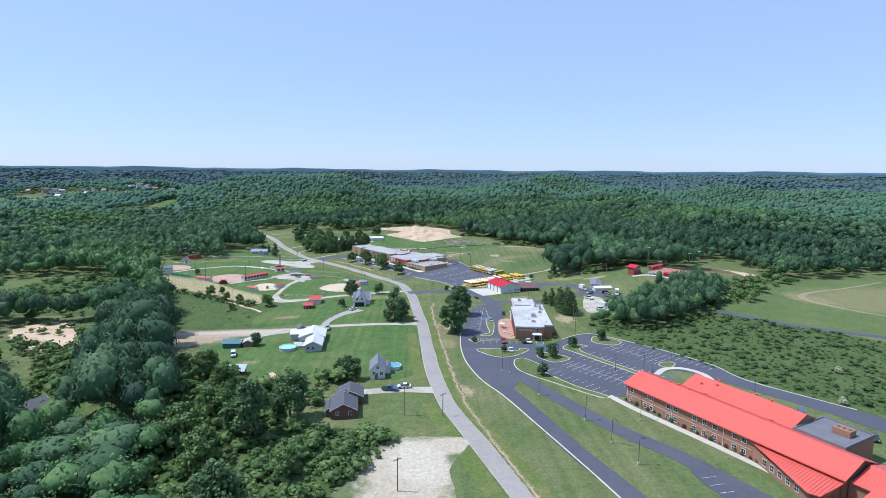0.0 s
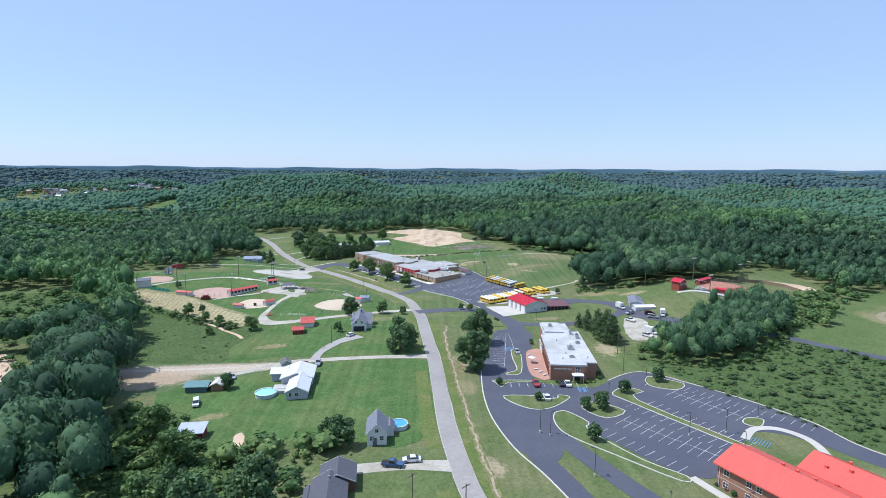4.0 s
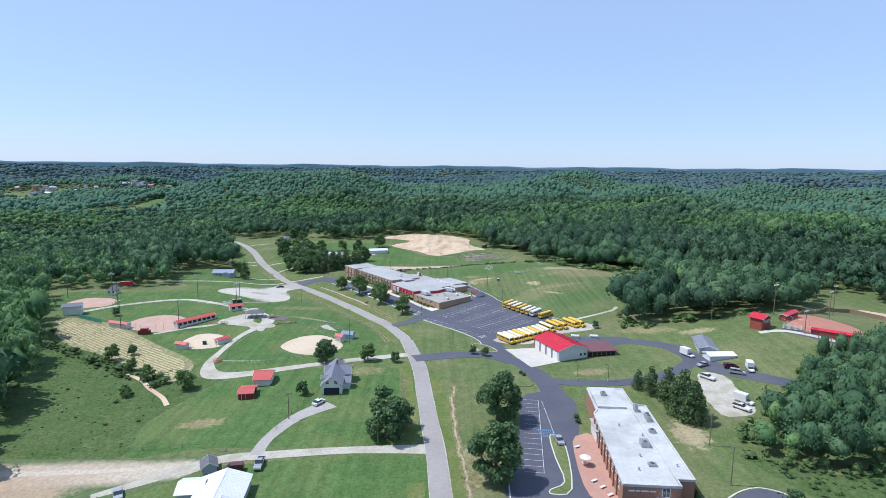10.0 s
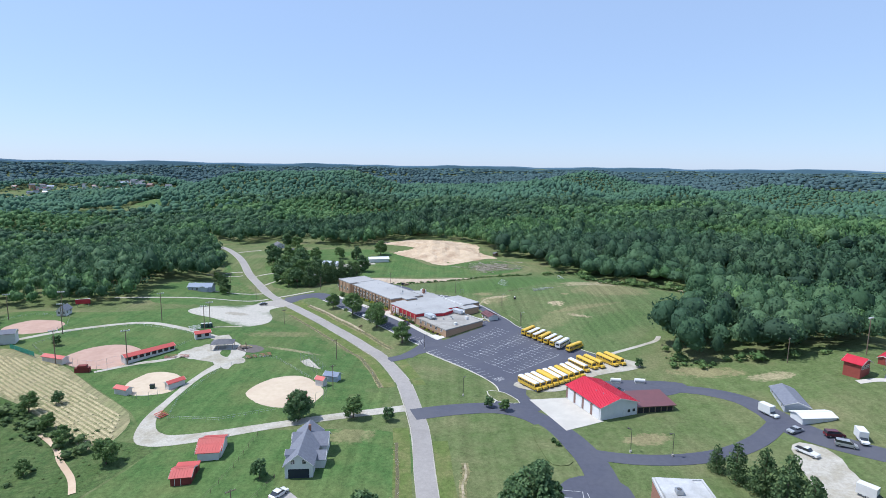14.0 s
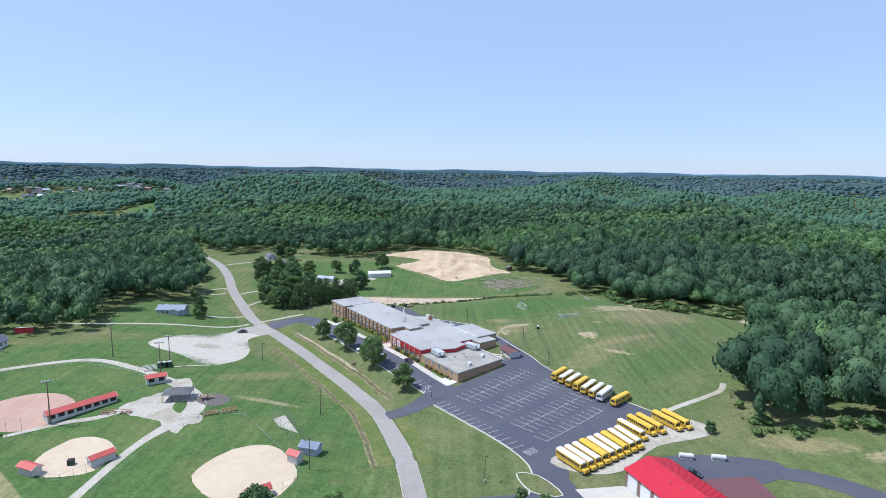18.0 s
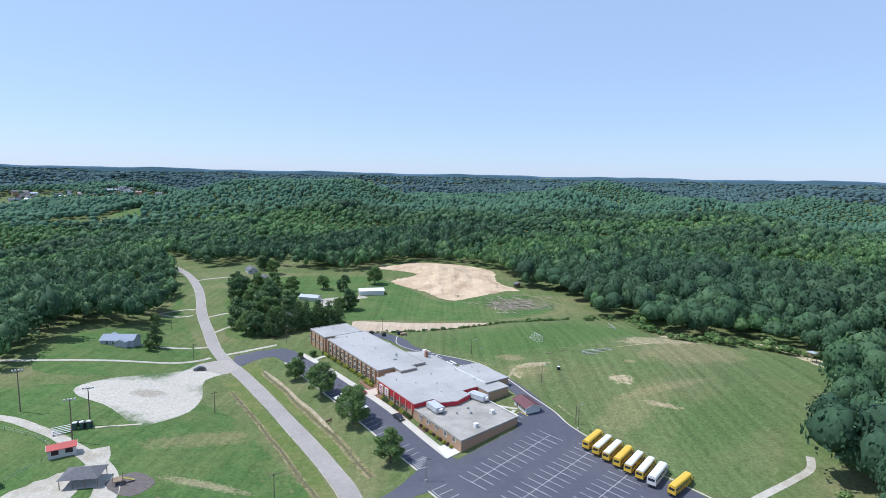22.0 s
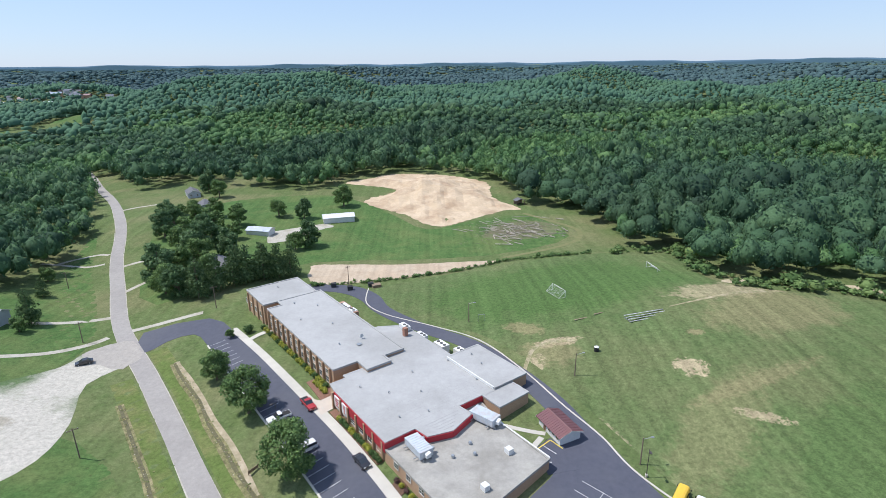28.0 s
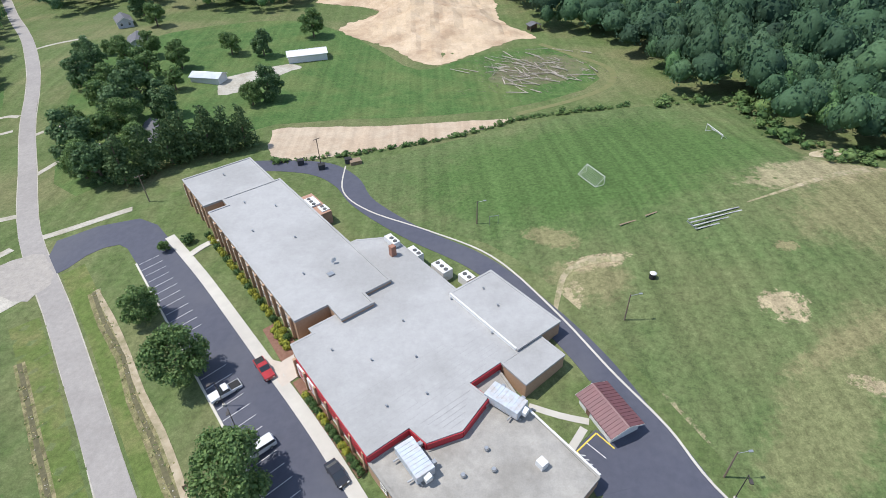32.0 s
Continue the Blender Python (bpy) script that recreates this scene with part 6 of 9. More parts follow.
single("bay_hatching", wl, PAINTW, "white painted hatching beside the school wall", "road marking", kind="stuff")
pad("mulch_bed", [(-8.6, 404.5), (-7.0, 407.8), (-5.0, 406.2), (-6.4, 403.4)], 0.15, mat("brown_mulch", (0.14, 0.08, 0.05), (0.10, 0.06, 0.04), 2, 0.95, 0.4, 8), "brown mulch bed at the school corner", 2, 3)
pad("rose_bed", [(-20.6, 430.2), (-22.2, 432.4), (-20.4, 433.8), (-18.9, 431.6)], 0.17, mat("flower_bed_soil", (0.42, 0.24, 0.13), (0.48, 0.36, 0.16), 2.5, 0.95, 0.4, 6, c3=(0.36, 0.09, 0.06), scale3=0.8), "bed of orange flowers by the school entrance", 2, 3)
# ---- houses and barns ----
def house(name, x, y, rz, w, l, h, rise, wall, roof, label, category="house", sides=3, fronts=2, seams=0.0, overh=0.4, door_mat=None, group="", z=None, along="y"):
    b = thing(name, x, y, rz, label, category, group, z)
    gable(b, -w / 2, w / 2, -l / 2, l / 2, h, rise, wall, roof, overh, 1.6, seams, along)
    for k in range(sides):
        yy = -l / 2 + (k + 0.5) * l / sides
        window(b, -w / 2, yy, h * 0.4, -90, 0.9, 1.1)
        window(b, w / 2, yy, h * 0.4, 90, 0.9, 1.1)
    for k in range(fronts):
        xx = -w / 2 + (k + 0.5) * w / max(1, fronts)
        window(b, xx, -l / 2, h * 0.4, 0, 0.9, 1.1)
    if door_mat:
        door(b, -w * 0.1, -l / 2, 0.05, 0, 1.0, 2.05, door_mat)
    return b


REDBARN = mat("red_barn_boards", (0.20, 0.035, 0.03), (0.16, 0.03, 0.026), 1.5, 0.8)
GREYSIDING = mat("grey_siding", (0.44, 0.46, 0.50), (0.40, 0.42, 0.45), 1.2, 0.75)
TIN = mat("pale_tin_roof", (0.52, 0.56, 0.62), (0.46, 0.49, 0.55), 0.6, 0.4, metal=0.25)

# the farmhouse by the road bend
fh = house("farmhouse", -31.5, 287.5, 4, 6.4, 17, 3.4, 2.6, WHITE, GREYSHINGLE, "white gabled farmhouse with grey shingle roofs", sides=4, fronts=0)
gable(fh, -3.2, 5.2, 1.0, 6.6, 3.2, 2.0, WHITE, GREYSHINGLE, 0.35, 1.6, 0, "x")
gable(fh, 0.5, 5.4, -4.5, -0.5, 2.4, 1.2, WHITE, GREYSHINGLE, 0.3, 1.6, 0, "x")
for x in (-1.3, 1.3):
    window(fh, x, -8.5, 3.6, 0, 0.8, 1.0)
# dark panel on the solid gable stands for the shade inside the garage
part("garage_opening", Shape().box(-2.4, 2.4, -8.58, -8.4, 0, 2.3), mat("garage_shade", (0.02, 0.03, 0.04)), fh)
part("chimney", Shape().box(0.3, 0.9, 3.8, 4.4, 4.5, 7.0), BRICK, fh)
for yy in (-4.5, 3.5):
    gable(fh, -3.6, -1.2, yy - 1.0, yy + 1.0, 4.2, 0.8, WHITE, GREYSHINGLE, 0.15, -3.6, 0, "x")
ob = house("red_roof_barn", -56.2, 291.8, 8, 5.0, 8.6, 2.3, 1.3, WHITE, REDROOF3, "white barn with a red metal roof", "barn", 2, 0, 0.6, along="x")
gable(ob, -2.8, 2.8, -3.4, 3.4, 2.3, 1.6, WHITE, REDROOF3, 0.4, 1.5, 0.6, "x")
rb = thing("red_shed", -57.8, 279.3, 10, "low red boarded shed with a red roof", "shed")
gable(rb, -2.2, 2.2, -2.4, 2.4, 2.0, 0.9, REDBARN, REDROOF3, 0.3, 1.5, 0.6, "x")
part("lean_to", Shape().box(-2.2, 2.4, 2.5, 4.6, -1, 1.7), REDBARN, rb)
part("lean_roof", Shape().box(-2.5, 2.7, 2.4, 4.9, 1.7, 1.85), REDROOF3, rb)
door(rb, -0.6, -2.4, 0, 0, 1.2, 1.9, REDBARN)

# white metal-roofed house with pool
wh = thing("white_roof_house", -44.5, 220, 6, "grey house with wide white metal roofs", "house", z=-0.6)
gable(wh, -4.4, 5.6, -2.5, 8.2, 2.7, 1.7, GREYSIDING, WHITEMETAL, 0.5, 1.5, 0.6)
gable(wh, -1.2, 5.2, -13.8, -2.0, 2.6, 1.6, GREYSIDING, WHITEMETAL, 0.5, 1.5, 0.6)
gable(wh, -8.4, -3.6, 2.6, 8.4, 2.6, 1.0, GREYSIDING, WHITEMETAL, 0.5, 1.5, 0.6, "x")
window(wh, 2, -13.8, 1.0, 0, 1.0, 1.1)
window(wh, 0, -13.8, 1.0, 0, 0.8, 1.1)
for yy in (-11, -7.5, -4.5):
    window(wh, -1.2, yy, 1.0, -90, 0.9, 1.1)
    window(wh, 5.2, yy, 1.0, 90, 0.9, 1.1)
part("deck", Shape().box(-6.5, -1.3, -8.5, -2.7, -0.6, 0.75), mat("grey_deck_boards", (0.5, 0.49, 0.46)), wh)
dr = Shape()
for k in range(8):
    dr.box(-6.5 + k * 0.72, -6.42 + k * 0.72, -8.5, -8.42, 0.75, 1.65)
dr.box(-6.5, -1.3, -8.52, -8.44, 1.6, 1.7)
part("deck_rail", dr, WHITE, wh)


def pool(x, y, r, liner, label):
    p = thing("swimming_pool", x, y, 0, label, "pool")
    s = Shape()
    n = 28
    c = [(math.cos(6.2832 * i / n), math.sin(6.2832 * i / n)) for i in range(n)]
    for (a, za), (b, zb) in zip(((r, -0.6), (r, 1.2), (r + 0.15, 1.2), (r + 0.15, 1.28), (r - 0.18, 1.28), (r - 0.18, 0.6)), ((r, 1.2), (r + 0.15, 1.2), (r + 0.15, 1.28), (r - 0.18, 1.28), (r - 0.18, 0.6), (r - 0.18, 0.6))):
        for i in range(n):
            j = (i + 1) % n
            k = len(s.v)
            s.v += [(c[i][0] * a, c[i][1] * a, za), (c[j][0] * a, c[j][1] * a, za), (c[j][0] * b, c[j][1] * b, zb), (c[i][0] * b, c[i][1] * b, zb)]
            s.f.append((k, k + 1, k + 2, k + 3))
    part("pool_wall", s, mat("pool_wall_vinyl", (0.5, 0.55, 0.56)), p)
    part("water", Shape().prism([(a * (r - 0.19), b * (r - 0.19)) for a, b in c], 0.7, 1.08), liner, p)
    l = Shape().rod((r - 0.3, 0.2, 0.6), (r - 0.1, 0.2, 1.9), 0.03).rod((r - 0.3, -0.2, 0.6), (r - 0.1, -0.2, 1.9), 0.03).rod((r + 0.5, 0.2, 0), (r - 0.1, 0.2, 1.9), 0.03).rod((r + 0.5, -0.2, 0), (r - 0.1, -0.2, 1.9), 0.03)
    part("ladder", l, WHITE, p)


pool(-51.7, 210.2, 3.3, mat("aqua_pool_water", (0.30, 0.66, 0.66), (0.34, 0.70, 0.70), 1, 0.06), "round above-ground pool with aqua water")
pool(-8.4, 186.6, 2.6, mat("blue_pool_water", (0.08, 0.32, 0.60), (0.10, 0.36, 0.64), 1, 0.06), "round above-ground pool with blue water")
gs = house("grey_shed", -52.0, 235.8, 25, 3.2, 3.6, 1.8, 1.0, GREYSIDING, DARKROOF, "small grey garden shed", "shed", 0, 0)
ts = house("teal_roof_shed", -75.6, 216.6, 2, 6.8, 4.4, 2.0, 1.0, mat("slate_boards", (0.10, 0.15, 0.17)), mat("teal_metal_roof", (0.045, 0.19, 0.21), (0.04, 0.17, 0.19), 0.5, 0.45), "dark shed with a teal metal roof", "shed", 0, 0, 0.5, along="x")
tb = house("tan_shed", -69.2, 217.3, 4, 3.8, 4.2, 1.9, 0.9, mat("tan_boards", (0.28, 0.17, 0.10)), mat("cream_metal_roof", (0.72, 0.70, 0.64)), "tan shed with a cream metal roof", "shed", 0, 0, 0.5, along="y")
r6 = thing("tin_roof_barn", -64.0, 184.8, 6, "dark red barn with a pale tin roof", "barn")
part("wall", Shape().add([(-3.2, -2.2, -1), (3.2, -2.2, -1), (3.2, 2.2, -1), (-3.2, 2.2, -1), (-3.2, -2.2, 2.2), (3.2, -2.2, 2.2), (3.2, 2.2, 2.9), (-3.2, 2.2, 2.9)], [(0, 3, 2, 1), (4, 5, 6, 7), (0, 1, 5, 4), (1, 2, 6, 5), (2, 3, 7, 6), (3, 0, 4, 7)]), REDBARN, r6)
slope_roof(r6, [(-3.6, -2.7, 2.2), (3.6, -2.7, 2.2), (3.6, 2.7, 3.05), (-3.6, 2.7, 3.05)], TIN, 0.5, 0.1)
door(r6, 0, -2.2, 0, 0, 1.6, 1.9, REDBARN)

h2 = house("white_cottage", -13.7, 181.0, 4, 5.0, 8.6, 3.4, 2.4, WHITE, GREYSHINGLE, "two-storey white cottage with grey roofs", sides=2, fronts=2, door_mat=DARKROOF)
gable(h2, 2.5, 4.4, 0.2, 4.2, 2.4, 1.0, WHITE, GREYSHINGLE, 0.3, 1.6)
window(h2, 0, -4.3, 3.5, 0, 0.8, 0.9)
dh = house("dark_roof_house", -21.4, 152.4, 6, 7.4, 10.5, 2.6, 1.9, mat("brown_brick_house", (0.15, 0.075, 0.055)), mat("charcoal_shingles", (0.075, 0.078, 0.095), (0.10, 0.10, 0.12), 1.5, 0.9, 0.3, 8), "brick house with charcoal shingle roofs", sides=2, fronts=2)
gable(dh, -2.2, 5.4, 4.0, 11.0, 2.6, 1.8, MATS["brown_brick_house"], MATS["charcoal_shingles"], 0.4, 1.6)
gable(dh, -5.2, -3.4, -3.5, 3.0, 2.0, 0.6, MATS["brown_brick_house"], MATS["charcoal_shingles"], 0.3, 1.6)
part("walk", Shape().box(4.3, 5.4, -3, 10, -0.3, 0.08), CONCRETE, dh)
vent(dh, 0, 2.5, 4.4)
hb = house("blue_grey_house", -141.5, 481.5, 3, 13.5, 7, 2.6, 1.7, GREYSIDING, mat("blue_grey_shingles", (0.24, 0.28, 0.35), (0.28, 0.32, 0.39), 1.5, 0.9), "grey house with a blue-grey roof on a lawn", sides=0, fronts=0, along="x")
for k in range(4):
    window(hb, -4 + k * 2.6, -3.5, 1.0, 0, 1.0, 1.1)
gable(hb, -8.2, -4.2, 2.4, 6.4, 2.2, 1.0, WHITE, MATS["blue_grey_shingles"], 0.3, 1.6)
gable(hb, 0, 5, -5.4, -3, 2.4, 1.0, GREYSIDING, MATS["blue_grey_shingles"], 0.3, 1.6)
bn = house("white_barn", -49.0, 604.0, 14, 16.0, 7.6, 2.7, 1.2, WHITE, WHITEMETAL, "long white metal barn", "barn", 2, 0, 0.7, along="x")
b2 = house("blue_roof_shed", -83.5, 581, -14, 12.0, 6.0, 2.3, 1.1, WHITE, TIN, "white shed with a pale blue tin roof", "shed", 0, 0, 0.6, along="x")
pad("barn_yard", [(-76, 567), (-66, 573), (-56, 588), (-50, 594), (-56, 598), (-64, 594), (-73, 588), (-79, 582)], 0.05, GRAVEL, "pale gravel yard beside sheds", 4, 3, rag=1)
for x, y, rz, w, l, wall, roof, lab in ((-126, 622, 20, 8, 14, GREYSIDING, DARKROOF, "house with a dark roof among trees"), (-146, 655, 30, 7, 12, GREYSIDING, DARKROOF, "pale house near the wood edge"), (-84, 531, 35, 7, 12, GREYSIDING, DARKROOF, "house with a dark roof under trees"),
                                        (-118, 160, -25, 7, 10, GREYSIDING, DARKROOF, "dark-roofed house in a clearing"), (-178, 415, 10, 4, 6, WHITE, GREYSHINGLE, "small pale house at the wood edge")):
    house("house", x, y, rz, w, l, 2.7, 1.9, wall, roof, lab, sides=2, fronts=2)
ws = house("workshop", 107.2, 316.5, -16, 6.4, 14, 2.6, 1.2, GREYSIDING, GREYSHINGLE, "long grey workshop with a low gable roof", "workshop", 3, 0, 0.0, z=2.2)
w2 = thing("white_shed", 107.3, 305.6, 4, "white metal shed with a low gable roof", "shed", z=2.0)
gable(w2, -5.0, 5.0, -2.2, 2.6, 2.2, 0.7, WHITE, WHITEMETAL, 0.3, 1.5, 0.6, "x")
door(w2, 2.5, -2.2, 0, 0, 2.6, 2.0, WHITE)

# far town
rngt = random.Random(5)
TOWNW = mat("town_siding", (0.50, 0.50, 0.50), (0.42, 0.42, 0.43), 0.3, 0.8)
for i in range(48):
    x, y, dx, dy = ((-985, 1570, 120, 40), (-860, 1490, 100, 34), (-760, 1595, 80, 28), (-985, 1540, 110, 30))[i % 4]
    x, y = x + rngt.uniform(-dx, dx), y + rngt.uniform(-dy, dy)
    w, l = rngt.uniform(7, 10), rngt.uniform(10, 17)
    if i % 11 == 3:
        w, l = 11, 34
    s = Shape()
    hh = rngt.uniform(3.5, 5.5)
    t = thing("town_house", x, y, rngt.uniform(0, 180), "small pale house in the distant town", "house", "houses of the distant town")
    part("wall", s.box(-w / 2, w / 2, -l / 2, l / 2, -6, hh), (TOWNW, WHITE, BRICKT)[i % 3], t)
    part("roof", Shape().extrude([(-w / 2 - 0.6, hh), (w / 2 + 0.6, hh), (0, hh + 3)], -l / 2 - 0.6, l / 2 + 0.6), (GREYSHINGLE, DARKROOF, GREYSHINGLE, BROWNROOF, TIN)[i % 5], t)
# ---- single trees ----
def leaf_mesh(name, lobes, count, size, material, seed, droop=0.0):
    """Leaf clumps on the shells of several lobes (x, y, z, r, squash)."""
    rg = np.random.default_rng(seed)
    L = np.array(lobes)
    w = L[:, 3] ** 2
    pick = rg.choice(len(L), count, p=w / w.sum())
    d = rg.normal(size=(count, 3))
    d[:, 2] = d[:, 2] * 0.9 + 0.15
    d /= np.linalg.norm(d, axis=1)[:, None]
    rr = L[pick, 3][:, None] * rg.uniform(0.35, 1.15, (count, 1)) ** 0.7
    c = L[pick, :3] + d * rr * np.stack([np.ones(count), np.ones(count), L[pick, 4]], 1)
    n = d + rg.normal(size=(count, 3)) * 0.5
    n[:, 2] += 0.25
    n[:, 2] -= droop
    a = np.cross(n, rg.normal(size=(count, 3)))
    a /= np.linalg.norm(a, axis=1)[:, None]
    b = np.cross(n, a)
    b /= np.linalg.norm(b, axis=1)[:, None]
    s = rg.uniform(0.55, 1.25, (count, 1)) * size
    n /= np.linalg.norm(n, axis=1)[:, None]
    v = np.stack([c - a * s, c - b * s * 0.7 + n * s * 0.25, c + a * s, c + b * s * 0.7 - n * s * 0.2], 1).reshape(-1, 3)
    k = np.arange(count)[:, None] * 4
    f = np.concatenate([k + [0, 1, 2], k + [0, 2, 3]])
    me = bpy.data.meshes.new(name)
    me.from_pydata(v.tolist(), [], f.tolist())
    me.materials.append(material)
    return me


def crown_lobes(r, h, base, seed, n=30):
    rg = random.Random(seed)
    out = [(0, 0, base + (h - base) * 0.5, r * 0.62, (h - base) / (2 * r) * 0.95)]
    for i in range(n):
        a, t = rg.uniform(0, 6.2832), rg.uniform(0.06, 0.97)
        q = r * 0.78 * math.sin(math.pi * (0.2 + 0.72 * t)) * rg.uniform(0.7, 1.1)
        out.append((q * math.cos(a), q * math.sin(a), base + (h - base) * t * 0.93, r * rg.uniform(0.17, 0.34), rg.uniform(0.6, 1.0)))
    return out


TREES = {}


def tree(kind, x, y, size, label, group="", name="tree", rz=0):
    """kind: (proto name); the proto is built once at the first call and then copied."""
    if kind not in TREES:
        seed, r, h, base, count, leaf, material = KINDS[kind]
        t = new(name)
        tr = Shape().rod((0, 0, -0.4), (0, 0, h * 0.38), r * 0.075, r * 0.055, 9).rod((0, 0, h * 0.38), (r * 0.06, r * 0.03, h * 0.8), r * 0.055, r * 0.015, 7)
        part("trunk", tr, BARK, t)
        rg = random.Random(seed)
        for i in range(5):
            li = Shape()
            a, z = rg.uniform(0, 6.28), base + (h - base) * rg.uniform(0.0, 0.45)
            li.rod((0, 0, z - 0.3), (math.cos(a) * r * 0.65, math.sin(a) * r * 0.65, z + (h - base) * rg.uniform(0.12, 0.3)), r * 0.03, r * 0.008, 5)
            part("limb", li, BARK, t)
        part("crown", leaf_mesh("crown", crown_lobes(r, h, base, seed), count, leaf, material, seed), material, t)
        TREES[kind] = t
        ob = t
        ob.matrix_basis = pose(x, y, g(x, y), 0, 0, rz)
        ob.scale = (size, size, size)
    else:
        ob = copy_thing(TREES[kind], pose(x, y, g(x, y), 0, 0, rz))
        ob.scale = (size, size, size)
        ob.name = name
    return tagged(ob, label, "tree", group)


KINDS = {
    "oak_wide": (14, 6.3, 15.4, 1.0, 9000, 0.36, LEAF_D),
    "lot_a": (3, 4.6, 9.0, 1.9, 9000, 0.205, LEAF), "lot_b": (8, 3.6, 7.4, 1.7, 6500, 0.195, LEAF), "oak": (12, 6.2, 14.0, 1.6, 4300, 0.46, LEAF_D), "oak_b": (21, 6.6, 13.0, 1.4, 4300, 0.46, LEAF_D),
    "small": (31, 2.0, 4.2, 0.9, 800, 0.30, LEAF_D), "wild": (41, 4.2, 9.5, 0.8, 3000, 0.36, LEAF), "wild_b": (47, 4.8, 12.0, 1.0, 3600, 0.38, LEAF_D),
}
rt = random.Random(11)
for i, (k, x, y, s) in enumerate((("lot_b", -14.6, 389.6, 1.25), ("lot_a", -28.2, 411.6, 1.32), ("lot_a", -43.0, 432.6, 1.25), ("lot_b", -56.0, 448.0, 1.15))):
    tree(k, x, y, s, "round leafy lawn tree beside the parking strip", "trees along the school front", rz=i * 77)
for k, x, y, s, lab in (("oak_wide", 15.8, 230.5, 1.05, "large dark oak beside the parking lot"), ("oak_wide", 19.8, 261, 1.05, "broad dark oak beside the drive"), ("oak", -11.2, 250.5, 0.98, "dark spreading tree at the lane corner"), ("oak_b", -7.5, 256, 0.6, "dark spreading tree at the lane corner"),
                        ("wild_b", -45.5, 139, 1.4, "tall dark tree at the yard edge"), ("wild_b", -36.5, 149, 1.2, "tall dark tree at the yard edge"), ("wild_b", -53, 151, 1.0, "tall dark tree at the yard edge"), ("wild", -58, 150, 1.3, "leafy tree above thick brush"), ("wild", -62, 170, 1.2, "leafy tree above thick brush"), ("wild", -74, 184, 1.2, "leafy tree above thick brush"), ("wild", -52, 124, 1.2, "leafy tree above thick brush"), ("wild", -60, 135, 1.4, "leafy tree above thick brush"), ("wild", -30, 118, 0.8, "leafy tree above thick brush"), ("wild_b", -40, 100, 1.2, "tall dark tree at the yard edge"), ("wild", -24, 96, 1.0, "leafy tree above thick brush"), ("oak", -22.5, 176.5, 0.62, "dark tree behind the cottage"), ("oak_b", -26, 180, 0.5, "dark tree behind the cottage"),
                        ("wild", -23.2, 310.5, 0.75, "leafy tree beside the gravel drive"), ("oak_b", -38.5, 309.5, 0.68, "dark tree beside the gravel drive"), ("small", -13, 309, 1.0, "small tree by the gravel drive"), ("small", -40, 279, 1.1, "small leafy yard tree"),
                        ("small", -66.2, 216.5, 1.3, "small tree beside sheds"), ("wild", -81.2, 288, 0.8, "shrubby tree beside the crop rows"), ("wild", -122.8, 318, 0.72, "shrubby tree at the crop edge"), ("wild", -99.7, 299, 0.6, "shrubby tree in rough meadow"), ("wild", -98.8, 284, 0.45, "shrubby tree in rough meadow"), ("wild", -110, 308, 0.55, "shrubby tree at the crop edge"),
                        ("small", -118, 324, 1.0, "shrubby tree at the crop edge"), ("small", 17, 319.5, 0.85, "small tree on the verge"), ("wild", 21.5, 317, 0.42, "small leafy tree on the verge"), ("small", 75.5, 354, 0.85, "small shrub on the grass bank"), ("wild", -60, 470, 0.34, "tall shrub beside the school wall"),
                        ("wild", -127.5, 478, 0.6, "leafy yard tree beside the grey house"), ("small", -152, 372, 1.0, "tree by the far infield"), ("wild", -150, 525, 0.7, "leafy tree by the road"), ("wild", -134, 611, 0.7, "tree by the far road")):
    tree(k, x, y, s, lab, rz=rt.uniform(0, 360))
for x, y, s in ((46.8, 196.5, 1.0), (51.5, 196.5, 1.35), (77.5, 218.2, 1.2), (62.7, 208.8, 1.1), (43.8, 178, 1.1), (34, 203.2, 0.7), (23.5, 215.8, 0.65)):
    tree("small", x, y, s, "small round tree on a kerbed island", "trees of the parking islands", rz=rt.uniform(0, 360))
# trees round the sheds and houses north of the school
for i, (x, y, s) in enumerate(((-104, 520, 0.9), (-97, 509, 0.85), (-90, 505, 0.8), (-113, 537, 0.75), (-108, 551, 0.9), (-100, 545, 0.9), (-94, 535, 0.9), (-101, 560, 0.95), (-113, 566, 0.9), (-106, 581, 0.9), (-126, 573, 0.8), (-121, 598, 0.85), (-134, 594, 0.8), (-98, 594, 0.85),
                            (-93, 572, 0.6), (-56, 562, 0.75), (-61, 557, 0.6), (-68, 608, 0.7), (-50, 630, 0.95), (-99, 528, 0.8), (-88, 549, 0.7), (-86, 520, 0.75), (-127, 586, 0.8), (-115, 608, 0.8), (-82, 610, 0.7), (-140, 665, 0.8), (-128, 650, 0.8))):
    tree(("oak", "lot_a", "wild_b", "lot_b", "wild")[i % 5], x, y, s * (1.25, 1.5, 1.4, 1.8, 1.6)[i % 5], "dark leafy tree in a grove by the lawn", "grove north of the school", rz=i * 53)


